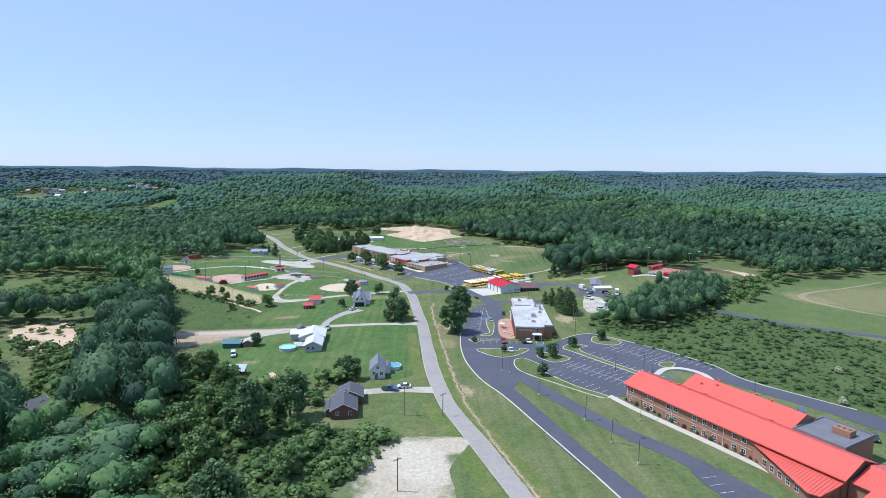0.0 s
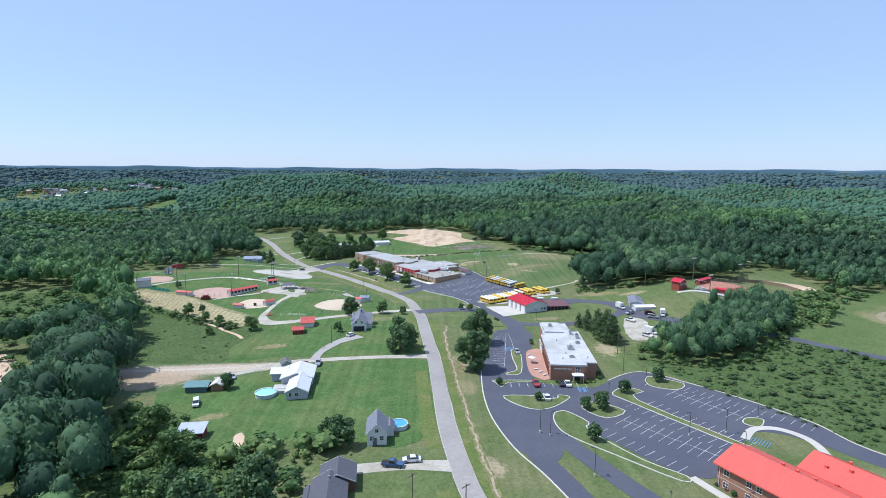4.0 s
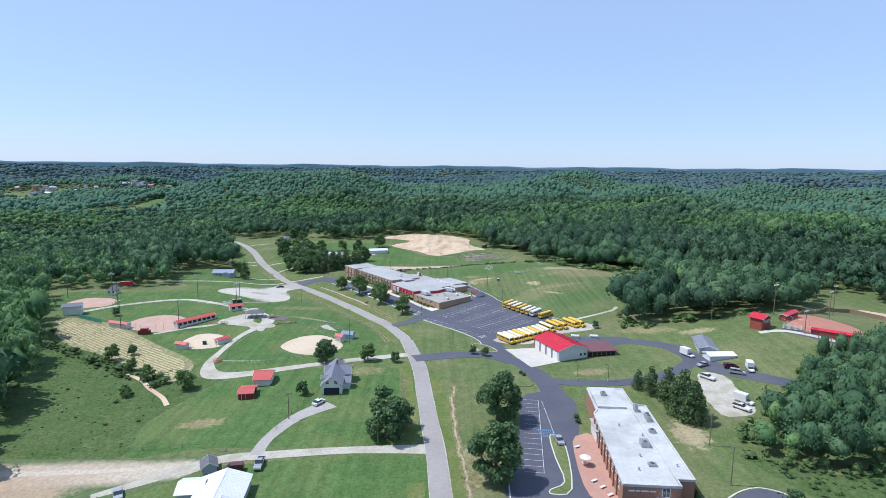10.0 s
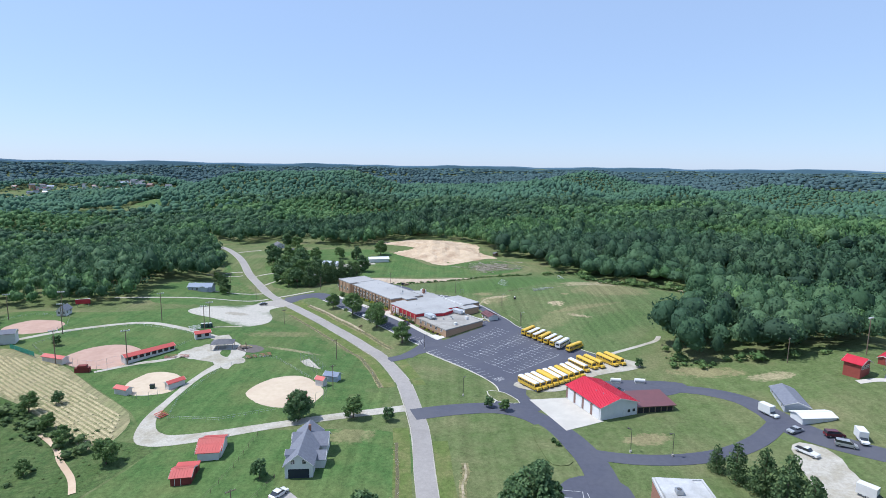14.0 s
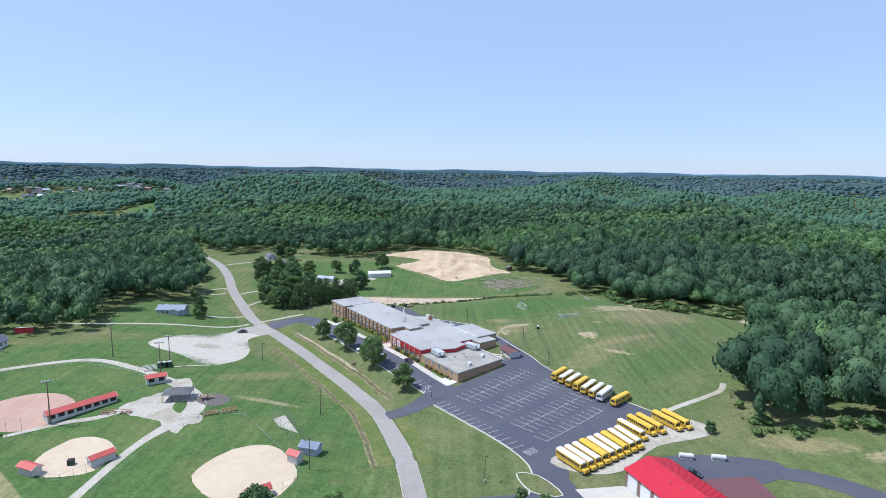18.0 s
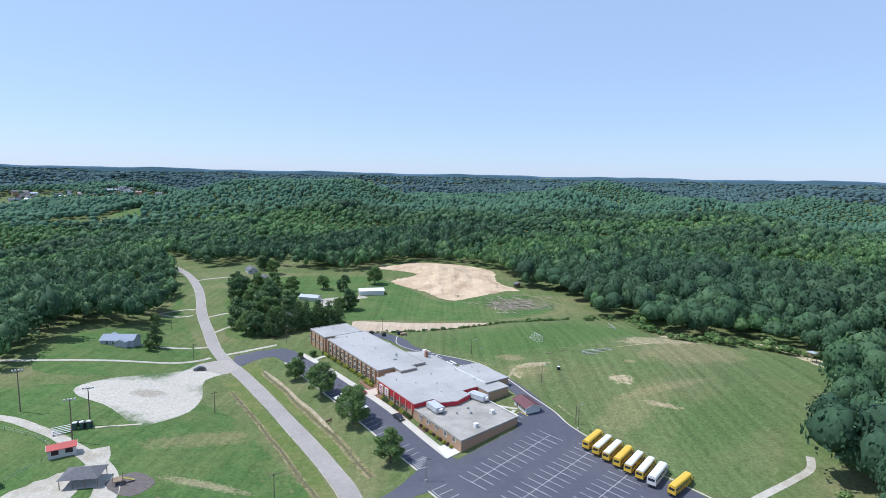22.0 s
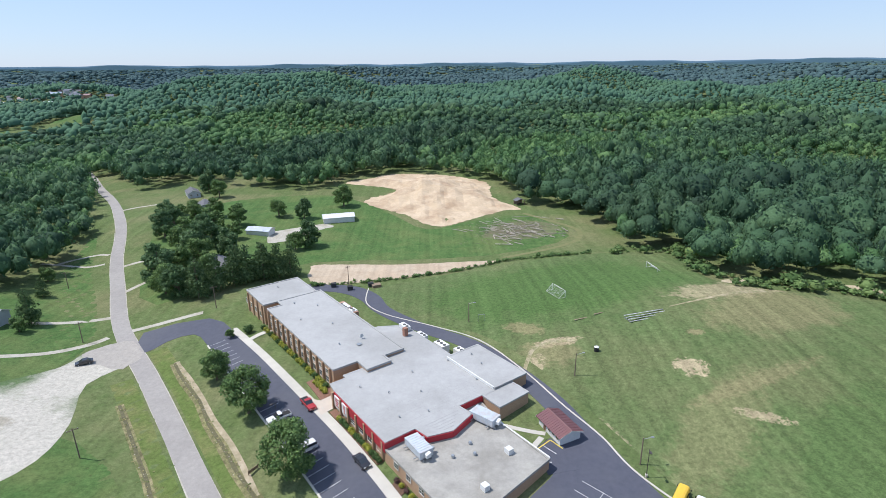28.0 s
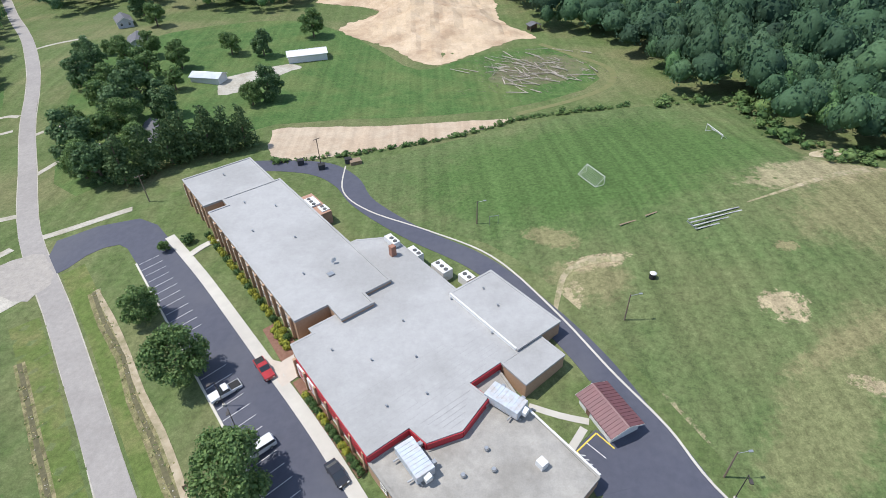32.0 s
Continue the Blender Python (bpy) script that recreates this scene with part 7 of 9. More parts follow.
def conifer(x, y, s, group, seed=2):
    kind = "conifer%d" % (seed % 2)
    if kind not in TREES:
        t = new("pine_tree")
        part("trunk", Shape().rod((0, 0, -0.4), (0, 0, 11.4), 0.24, 0.04, 8), BARK, t)
        rg = random.Random(seed)
        lob = []
        for k in range(11):
            z = 1.2 + k * 0.95
            rad = 3.5 * (1 - (k / 12.2) ** 1.7)
            for j in range(5):
                a = rg.uniform(0, 6.28)
                lob.append((math.cos(a) * rad * 0.55, math.sin(a) * rad * 0.55, z + rg.uniform(-0.3, 0.3), rad * 0.5 + 0.15, 0.45))
        part("crown", leaf_mesh("crown", lob, 2000, 0.32, NEEDLE, seed, 0.3), NEEDLE, t)
        TREES[kind] = t
        t.matrix_basis = pose(x, y, g(x, y))
        t.scale = (s, s, s)
        ob = t
    else:
        ob = copy_thing(TREES[kind], pose(x, y, g(x, y), 0, 0, x * 37 % 360))
        ob.scale = (s, s, s)
    tagged(ob, "dark green pine with a ragged pointed crown", "tree", group)


for i, (x, y, s) in enumerate(((78, 263, 1.0), (76, 268, 0.95), (79.5, 272, 1.0), (77, 277, 0.9), (74, 283, 0.75), (71.5, 287, 0.55), (80.5, 267, 0.85))):
    conifer(x - 3, y - 4, s * 1.12, "pines beside the gravel yard", i)
for i, (x, y, s) in enumerate(((-82, 502, 0.9), (-83, 505, 0.9), (-78, 509, 0.9), (-73.5, 513, 0.9), (-69, 516, 0.95), (-64, 519, 0.95), (-59, 521, 0.9), (-55, 523.5, 0.85), (-66, 524, 0.85), (-74, 519, 0.9))):
    conifer(x, y, s * 1.4, "row of pines behind the school", i)

# clipped shrubs
SHRUBS = {}


def shrub(x, y, r, material, label, group, z=None):
    if material.name not in SHRUBS:
        lob = [(0, 0, 0.75, 0.8, 0.95), (0.25, 0.1, 0.8, 0.6, 0.9), (-0.2, -0.2, 0.7, 0.65, 0.9)]
        ob = new("shrub", leaf_mesh("shrub", lob, 420, 0.17, material, 5))
        SHRUBS[material.name] = ob
        ob.matrix_basis = pose(x, y, g(x, y) if z is None else z)
        ob.scale = (r, r, r)
    else:
        ob = copy_thing(SHRUBS[material.name], pose(x, y, g(x, y) if z is None else z, 0, 0, x * 91 % 360))
        ob.scale = (r, r, r)
    tagged(ob, label, "shrub", group)


GOLD = mat("golden_shrub_leaves", (0.30, 0.30, 0.03), (0.22, 0.25, 0.03), 1.0, 0.8, isl=0.3)
MAROON = mat("maroon_shrub_leaves", (0.10, 0.04, 0.04), (0.07, 0.05, 0.035), 1.0, 0.8, isl=0.3)
CLIP = mat("clipped_shrub_leaves", (0.04, 0.09, 0.02), (0.055, 0.11, 0.025), 1.0, 0.8, isl=0.3)
U, V = Vector((-0.584, 0.811)), Vector((0.811, 0.584))
O = Vector((-9.1, 412.7))
for k in range(22):
    p = O + V * 1.6 + U * (31.5 + k * 2.05)
    shrub(p.x, p.y, 0.95, GOLD if k % 3 else CLIP, "round golden shrub against the school wall" if k % 3 else "round green shrub against the school wall", "shrubs along the school wall")
shrub(*front(-2.6, 75.5), 1.7, CLIP, "large round bush on the lawn by the school", "shrubs along the school wall")
for k in range(7):
    p = O + V * (0.4 + 0.4 * (k % 2)) + U * (29.5 + k * 0.9)
    shrub(p.x, p.y, 0.8, GOLD, "round golden shrub against the school wall", "shrubs along the school wall")
for k in range(14):
    p = O + V * -1.6 + U * (1.0 + k * 1.3)
    shrub(p.x, p.y, 0.85, CLIP if k % 5 < 3 else GOLD, "clipped shrub below the red fascia", "shrubs along the school wall")
for k in range(10):
    p = O + V * -1.7 + U * (-21 + k * 1.7)
    shrub(p.x, p.y, 0.7, (GOLD, MAROON)[k % 2], "low mounded shrub by the school wall", "shrubs along the school wall")
for k in range(26):
    x, y = 65.0 + 23.0 * k / 25, 156.5 - 46.5 * k / 25
    shrub(x + 0.5 * (k % 2), y, 0.62 + 0.12 * (k % 3), (CLIP, MAROON, CLIP)[k % 3], "small round shrub in a mulched bed", "shrubs in the school bed")
for k in range(12):
    shrub(43 + k * 1.15, 217.8 - k * 0.05, 0.5, (CLIP, GOLD)[k % 2], "small clipped shrub before the office", "shrubs before the office")
for x, y in ((58.3, 220.5), (58.8, 222.5), (59.3, 224.5), (33, 295), (32.2, 297), (42.5, 259), (42.8, 262)):
    shrub(x, y, 0.9, CLIP, "green clipped shrub in grass", "")
bedm = MATS["red_brown_mulch"]
pad("school_bed", [tuple(O + V * a + U * b) for a, b in ((-2.3, 0.5), (-0.7, 0.5), (-0.4, 22), (-2.1, 22))], 0.19, bedm, "mulched bed below the red fascia", 3, 0)
pad("school_bed", [tuple(O + V * a + U * b) for a, b in ((-1.6, 27.5), (2.3, 27.5), (2.3, 37), (-1.0, 37))], 0.19, bedm, "mulched bed at the school corner", 3, 0)
# bloom-covered shrubs on the slope
for x, y in ((150, 178), (131, 152)):
    shrub(x, y, 1.6, mat("cream_blossom", (0.55, 0.52, 0.38), (0.2, 0.26, 0.1), 3, 0.9), "shrub covered in cream blossom", "")
# ---- vehicles ----
def wheel(parent, x, y, r, w):
    t = part("wheel", Shape().rod((x - w / 2, y, r), (x + w / 2, y, r), r, n=14), BLACK, parent)
    part("rim", Shape().rod((x - w / 2 - 0.01, y, r), (x + w / 2 + 0.01, y, r), r * 0.55, n=10), STEEL, t)


BUSY = mat("school_bus_yellow", (0.70, 0.45, 0.05), (0.64, 0.41, 0.045), 0.8, 0.4)
HEADL = mat("headlight_glass", (0.7, 0.7, 0.66), None, 1, 0.15)
TAIL = mat("red_tail_lens", (0.4, 0.02, 0.02), None, 1, 0.3)


def build_bus(body_mat, roof_mat, label, hood=True):
    b = new("school_bus")
    L = 10.2
    prof = [(-1.2, 0.55), (1.2, 0.55), (1.2, 2.45), (1.12, 2.7), (-1.12, 2.7), (-1.2, 2.45)]
    part("body", Shape().extrude(prof, -L / 2 + 1.3, L / 2), body_mat, b)
    part("roof", Shape().extrude([(-1.14, 2.69), (1.14, 2.69), (0.95, 2.92), (0.5, 3.05), (-0.5, 3.05), (-0.95, 2.92)], -L / 2 + 1.2, L / 2), roof_mat, b, "pale bus roof" if roof_mat is not body_mat else "")
    part("hood", Shape().extrude([(-1.05, 0.6), (1.05, 0.6), (1.02, 1.35), (0.8, 1.6), (-0.8, 1.6), (-1.02, 1.35)], -L / 2, -L / 2 + 1.3), body_mat, b)
    part("windscreen", Shape().box(-1.05, 1.05, -L / 2 + 1.26, -L / 2 + 1.31, 1.62, 2.45), DGLASS, b)
    part("bumper", Shape().box(-1.15, 1.15, -L / 2 - 0.12, -L / 2, 0.45, 0.7), BLACK, b)
    part("rear_bumper", Shape().box(-1.15, 1.15, L / 2, L / 2 + 0.12, 0.45, 0.7), BLACK, b)
    part("rear_window", Shape().box(-0.9, 0.9, L / 2, L / 2 + 0.02, 1.65, 2.35), DGLASS, b)
    for sx in (-1, 1):
        for k in range(10):
            y = -L / 2 + 1.75 + k * 0.83
            part("window", Shape().box(sx * 1.2 - 0.015, sx * 1.2 + 0.015, y, y + 0.68, 1.68, 2.35), DGLASS, b)
        part("stripe", Shape().box(sx * 1.2 - 0.012, sx * 1.2 + 0.012, -L / 2 + 1.4, L / 2 - 0.05, 1.42, 1.5).box(sx * 1.2 - 0.012, sx * 1.2 + 0.012, -L / 2 + 1.4, L / 2 - 0.05, 0.98, 1.06), BLACK, b)
        part("headlight", Shape().rod((sx * 0.75, -L / 2 - 0.02, 1.0), (sx * 0.75, -L / 2 + 0.05, 1.0), 0.13), HEADL, b)
        part("mirror", Shape().rod((sx * 1.1, -L / 2 + 1.2, 2.1), (sx * 1.45, -L / 2 + 0.9, 2.0), 0.03).box(sx * 1.45 - 0.1, sx * 1.45 + 0.1, -L / 2 + 0.85, -L / 2 + 0.9, 1.75, 2.15), BLACK, b)
        for y in (-L / 2 + 0.75, L / 2 - 2.9):
            wheel(b, sx * 1.02, y, 0.48, 0.3)
    part("roof_hatch", Shape().box(-0.35, 0.35, -0.4, 0.4, 3.03, 3.09), roof_mat, b)
    part("roof_hatch", Shape().box(-0.3, 0.3, 2.6, 3.2, 3.03, 3.08), roof_mat, b)
    b.scale = (0.9, 1.0, 0.95)
    return tagged(b, label, "bus", "parked school buses")


BUS = {"white": build_bus(BUSY, WHITEMETAL, "yellow school bus with a white roof"), "yellow": build_bus(BUSY, BUSY, "plain yellow school bus"), "allwhite": build_bus(WHITE, WHITEMETAL, "plain white activity bus")}
used_bus = set()


def bus(kind, x, y, rz):
    z = g(x, y) + 0.085
    if kind in used_bus:
        return copy_thing(BUS[kind], pose(x, y, z, 0, 0, rz) @ Matrix.Diagonal((0.9, 1.0, 0.95, 1)))
    used_bus.add(kind)
    BUS[kind].matrix_basis = pose(x, y, z, 0, 0, rz) @ Matrix.Diagonal((0.9, 1.0, 0.95, 1))
    return BUS[kind]


# two ranks: along each, noses to the middle of the lot
for k, kind in enumerate(("white", "white", "white", "yellow", "white", "white", "yellow", "white", "white")):
    t = k / 8
    bus(kind, 32.3 + 18.6 * t, 336.4 + 13.0 * t, 31 - 8 * t)
for kind, x, y, rz in (("white", 53.5, 354.2, 27), ("yellow", 57.2, 357.0, 26), ("yellow", 60.2, 358.0, 26), ("yellow", 65.6, 359.5, 26), ("yellow", 68.7, 360.2, 26)):
    bus(kind, x, y, rz)
for k, kind in enumerate(("yellow", "white", "white", "yellow", "white", "white", "allwhite")):
    t = k / 6
    bus(kind, 41.8 + 11.6 * t, 397.6 - 17.2 * t, 141)
bus("yellow", 57.3, 376.2, 133)

CARS = {}


def car(kind, color, x, y, rz, label, lift=0.08):
    key = (kind, color.name)
    z = g(x, y) + lift
    if key in CARS:
        return tagged(copy_thing(CARS[key], pose(x, y, z, 0, 0, rz)), label)
    c = new({"pickup": "pickup_truck", "box": "box_truck", "van": "van"}.get(kind, "car"))
    w = 0.9
    if kind == "pickup":
        L, prof = 5.4, [(-2.7, 0.45), (2.7, 0.45), (2.7, 1.0), (0.45, 1.05), (-0.9, 1.1), (-2.6, 1.0), (-2.7, 0.8)]
        cab = [(-1.0, 1.08), (0.75, 1.05), (0.6, 1.75), (-0.35, 1.75)]
    elif kind == "van":
        L, prof = 4.9, [(-2.45, 0.4), (2.45, 0.4), (2.45, 1.1), (-1.5, 1.1), (-2.35, 0.9)]
        cab = [(-1.6, 1.08), (2.4, 1.08), (2.25, 1.75), (-0.7, 1.75)]
    else:
        L, prof = 4.5, [(-2.25, 0.35), (2.25, 0.35), (2.25, 0.85), (1.6, 0.95), (-1.1, 0.95), (-2.15, 0.75)]
        cab = [(-1.2, 0.93), (1.75, 0.93), (1.0, 1.42), (-0.35, 1.42)]
    turn = pose(0, 0, 0, 0, 0, 90)
    part("body", Shape().extrude(prof, -w, w, turn), color, c)
    gl = Shape().extrude(cab, -w + 0.1, w - 0.1, turn)
    part("glasshouse", gl, DGLASS, c)
    top = [cab[3], cab[2], (cab[2][0] - 0.04, cab[2][1] + 0.05), (cab[3][0] + 0.06, cab[3][1] + 0.05)]
    part("roof", Shape().extrude(top, -w + 0.12, w - 0.12, turn), color, c)
    if kind == "pickup":
        part("bed", Shape().box(-w + 0.12, w - 0.12, 0.85, 2.6, 0.98, 1.07), BLACK, c)
    if kind == "box":
        part("cargo_box", Shape().box(-1.05, 1.05, -0.4, 3.4, 0.6, 2.9), WHITE, c)
    for sx in (-1, 1):
        for yy in (-L / 2 + 0.85, L / 2 - 0.95):
            wheel(c, sx * (w - 0.08), yy, 0.34, 0.24)
        part("headlight", Shape().box(sx * 0.6 - 0.18, sx * 0.6 + 0.18, -L / 2 - 0.01, -L / 2 + 0.12, 0.62, 0.78), HEADL, c)
        part("tail_light", Shape().box(sx * 0.68 - 0.12, sx * 0.68 + 0.12, L / 2 - 0.05, L / 2 + 0.02, 0.65, 0.85), TAIL, c)
    CARS[key] = c
    c.matrix_basis = pose(x, y, z, 0, 0, rz)
    return tagged(c, label, {"pickup": "pickup truck", "box": "truck", "van": "van"}.get(kind, "car"))


CRED = mat("red_car_paint", (0.40, 0.03, 0.03), None, 1, 0.25, coat=0.5)
CWHITE = mat("white_car_paint", (0.75, 0.75, 0.75), None, 1, 0.25, coat=0.5)
CBLACK = mat("black_car_paint", (0.03, 0.03, 0.035), None, 1, 0.2, coat=0.5)
CBLUE = mat("blue_car_paint", (0.05, 0.10, 0.22), None, 1, 0.25, coat=0.5)
CSILV = mat("silver_car_paint", (0.45, 0.46, 0.48), None, 1, 0.3, metal=0.4)
CMAR = mat("maroon_car_paint", (0.12, 0.02, 0.025), None, 1, 0.25, coat=0.5)
for kind, col, x, y, rz, lab in (("pickup", CRED, -29.0, 432.4, 36, "red pickup truck beside the kerb"), ("pickup", CWHITE, -34.8, 428.6, -52, "white pickup truck parked in a bay"), ("car", CBLACK, -14.3, 412.5, 36, "black car beside the kerb"), ("van", CWHITE, -26.6, 417.6, -52, "white van parked under a tree"),
                                 ("pickup", CRED, 35.6, 215.6, 0, "red pickup truck parked before the office"), ("car", CBLACK, 44.0, 215.4, 180, "black car parked before the office"),
                                 ("car", CWHITE, 46.1, 215.2, 0, "white car parked before the office"), ("car", CWHITE, 36.8, 204.4, 180, "white car parked beside an island"), ("pickup", CBLUE, -8.6, 166.4, 80, "dark pickup truck on a gravel lane"), ("car", CWHITE, -4.2, 168.4, -85, "white car on a gravel lane"),
                                 ("car", CWHITE, -33.5, 272, 150, "white car on the house drive"), ("car", CSILV, 34.5, 248, 5, "silver car beside the patio"), ("car", CBLACK, 60.5, 332, 60, "dark car behind the garage"), ("box", CWHITE, 97.6, 309.5, 20, "white box truck beside the workshop"),
                                 ("car", CSILV, 98.5, 300, -70, "silver car beside the workshop"), ("van", CMAR, 106.6, 296.4, 85, "maroon van beside the white shed"), ("van", CSILV, 106.2, 291.6, 60, "silver van beside the drive"), ("box", CWHITE, 111.5, 293, -20, "white box truck on the grass edge"),
                                 ("pickup", CWHITE, 94.8, 289.5, 30, "flatbed pickup in the gravel yard"), ("box", CWHITE, 97.3, 270.8, 35, "white box trailer in the gravel yard"), ("pickup", CWHITE, 93.8, 267.0, 35, "white pickup in the gravel yard"), ("car", CBLACK, -98.1, 461.0, -58, "black car at the lot entrance"),
                                 ("van", CBLUE, 112, 144, -30, "blue van beside the brick school"), ("car", CBLACK, 122, 130, -28, "dark car on the rear lot"), ("car", CBLUE, 129, 124, -28, "blue car on the rear lot"), ("van", CWHITE, 120, 110, -28, "white van on the rear lot"), ("van", CWHITE, -71.5, 205, 20, "old white van on the lawn edge"),
                                 ("car", CSILV, -68, 226, 30, "silver car beside the track"), ("van", CMAR, -46, 235, -80, "dark van by the farm lane"), ("pickup", CSILV, -40.5, 237, 5, "grey pickup truck by the farm lane")):
    car(kind, col, x, y, rz, lab)
# ---- ball fields and their things ----
def low_shed(name, ax, ay, bx, by, depth, h, rise, wall, roof, label, category="dugout", group="", front=None):
    """A small gabled shed whose long side runs from a to b."""
    d = Vector((bx - ax, by - ay))
    t = thing(name, (ax + bx) / 2, (ay + by) / 2, math.degrees(math.atan2(d.y, d.x)), label, category, group)
    gable(t, -d.length / 2, d.length / 2, -depth / 2, depth / 2, h, rise, wall, roof, 0.3, 0.8, 0.0, "x")
    if front:
        n = max(1, int(d.length / 2.2))
        for k in range(n):
            x = -d.length / 2 + (k + 0.5) * d.length / n
            # no hole is cut: a dark panel paints the shade of the interior
            part("opening", Shape().box(x - 0.8, x + 0.8, front * depth / 2 - 0.04, front * depth / 2 + 0.04, 0.9, h - 0.25), mat("shaded_opening", (0.05, 0.03, 0.03)), t)
    return t


CREAM = mat("pale_block_wall", (0.60, 0.58, 0.56), (0.53, 0.51, 0.49), 1.5, 0.85)
low_shed("long_dugout", -116, 356.0, -104.9, 371.0, 3.4, 2.3, 0.8, CREAM, REDROOF3, "long pale dugout with a red roof", front=-1)
low_shed("dugout", -146, 357.5, -136.5, 354.6, 2.6, 2.0, 0.6, CREAM, REDROOF3, "pale dugout with a red roof", front=1)
low_shed("dugout", -104.4, 332.3, -99.6, 330.6, 2.4, 2.0, 0.6, CREAM, REDROOF3, "small pale dugout with a red roof", front=1)
low_shed("dugout", -88.9, 333.8, -85.6, 338.4, 2.4, 2.0, 0.6, CREAM, REDROOF3, "small pale dugout with a red roof", front=1)
low_shed("dugout", -44.2, 318.4, -39.8, 321.4, 2.2, 2.0, 0.6, CREAM, REDROOF3, "small pale dugout with a red roof", front=1)
low_shed("score_booth", -39.4, 336.4, -36.6, 335.0, 2.2, 2.4, 0.7, CREAM, REDROOF3, "small booth with a red roof", "booth")
low_shed("blue_shed", -37.6, 341.6, -33.0, 340.4, 3.4, 2.2, 0.9, mat("pale_blue_siding", (0.45, 0.52, 0.62)), mat("slate_blue_roof", (0.22, 0.26, 0.34)), "pale blue shed with a slate roof", "shed")
low_shed("concession_stand", -101.6, 383.2, -96.6, 386.6, 3.0, 2.4, 0.8, CREAM, REDROOF3, "white stand with a red roof", "stand", front=-1)
low_shed("announcer_house", -176.5, 371.5, -169.5, 374.5, 4.4, 4.2, 1.2, WHITE, GREYSHINGLE, "two-storey white scorer's house", "booth")
rb = thing("press_box", -126, 348.0, 10, "dark red boarded press box", "booth")
part("wall", Shape().box(-2.4, 2.4, -0.8, 0.8, -0.5, 1.7), REDBARN, rb)
part("roof", Shape().box(-1.3, 1.5, -1.0, 1.0, 1.7, 2.5), REDBARN, rb)
pv = thing("picnic_pavilion", -85.8, 373.2, 12, "open picnic pavilion with a grey hipped roof", "pavilion")
part("roof", Shape().add([(-4.4, -3.2, 2.3), (4.4, -3.2, 2.3), (4.4, 3.2, 2.3), (-4.4, 3.2, 2.3), (-1.6, 0, 3.7), (1.6, 0, 3.7)], [(0, 1, 5, 4), (1, 2, 5), (2, 3, 4, 5), (3, 0, 4), (3, 2, 1, 0)]), DARKROOF, pv)
for x in (-4, -1.3, 1.3, 4):
    for y in (-2.8, 2.8):
        part("post", Shape().rod((x, y, -0.3), (x, y, 2.3), 0.09), WOOD, pv)
part("slab", Shape().box(-4.2, 4.2, -3, 3, -0.4, 0.1), CONCRETE, pv)
pad("play_bed", [(-80.5, 372.5), (-76.5, 378.5), (-69.5, 374.5), (-72, 368)], 0.06, mat("dark_mulch", (0.10, 0.085, 0.08), (0.15, 0.13, 0.12), 1.5, 0.95, 0.5, 6), "dark mulch playground bed", 3, 3, rag=0.3)
pl = thing("play_frame", -77.5, 373, 30, "small timber and slide play frame", "play frame")
for x, y in ((-1, -1), (1, -1), (1, 1), (-1, 1)):
    part("post", Shape().rod((x, y, -0.2), (x, y, 2.4), 0.07), WOOD, pl)
part("deck", Shape().box(-1.1, 1.1, -1.1, 1.1, 1.1, 1.2), WOOD, pl)
part("slide", Shape().add([(1.1, -0.4, 1.2), (1.1, 0.4, 1.2), (3.4, 0.4, 0.1), (3.4, -0.4, 0.1), (1.1, -0.4, 1.3), (1.1, 0.4, 1.3), (3.4, 0.4, 0.2), (3.4, -0.4, 0.2)], [(0, 3, 2, 1), (4, 5, 6, 7), (0, 1, 5, 4), (2, 3, 7, 6), (0, 4, 7, 3), (1, 2, 6, 5)]), mat("slide_plastic", (0.4, 0.33, 0.1)), pl)

POST = {}


def fence(pts, h, label, gap=3.0, material=None, closed=False, name="chain_fence", rails=2):
    material = material or STEEL
    x0, y0 = pts[0]
    t = thing(name, x0, y0, 0, label, "fence")
    z0 = g(x0, y0)
    key = (h, material.name)
    if key not in POST:
        POST[key] = Shape().rod((0, 0, -0.3), (0, 0, h), 0.045, n=6).mesh("post", material)
    r = Shape()
    last = None
    for (ax, ay), (bx, by) in zip(pts, pts[1:] + (pts[:1] if closed else [])):
        n = max(1, int(math.hypot(bx - ax, by - ay) / gap))
        for i in range(n):
            p = (ax + (bx - ax) * i / n, ay + (by - ay) * i / n)
            q = (ax + (bx - ax) * (i + 1) / n, ay + (by - ay) * (i + 1) / n)
            ob = new("post", POST[key])
            ob.parent = t
            ob.matrix_basis = pose(p[0] - x0, p[1] - y0, g(*p) - z0)
            for k in range(rails):
                zz = h * (1 - 0.45 * k) - 0.03
                r.rod((p[0] - x0, p[1] - y0, g(*p) - z0 + zz), (q[0] - x0, q[1] - y0, g(*q) - z0 + zz), 0.022, n=4)
    part("rail", r, material, t)


fence([(-61.7, 309.3), (-45, 316), (-38.5, 318.4)], 1.3, "low chain fence beside the softball infield")
fence([(-38.5, 318.4), (-34.4, 322.5), (-34.6, 330)], 3.4, "tall backstop fence of the softball field", 2.2)
fence([(-42, 340), (-61.1, 362.7), (-70.3, 362.7), (-77.5, 350), (-81.2, 326), (-78, 312), (-61.7, 309.3)], 1.2, "low chain fence round the softball outfield", 4)
fence([(-99.2, 329.4), (-95, 326.6), (-91, 326.4), (-86, 333)], 2.6, "backstop fence of the small infield", 2.2)
fence([(-134, 352), (-128, 348.8), (-121, 348), (-116.5, 353)], 4.2, "tall backstop fence of the baseball field", 2.4)
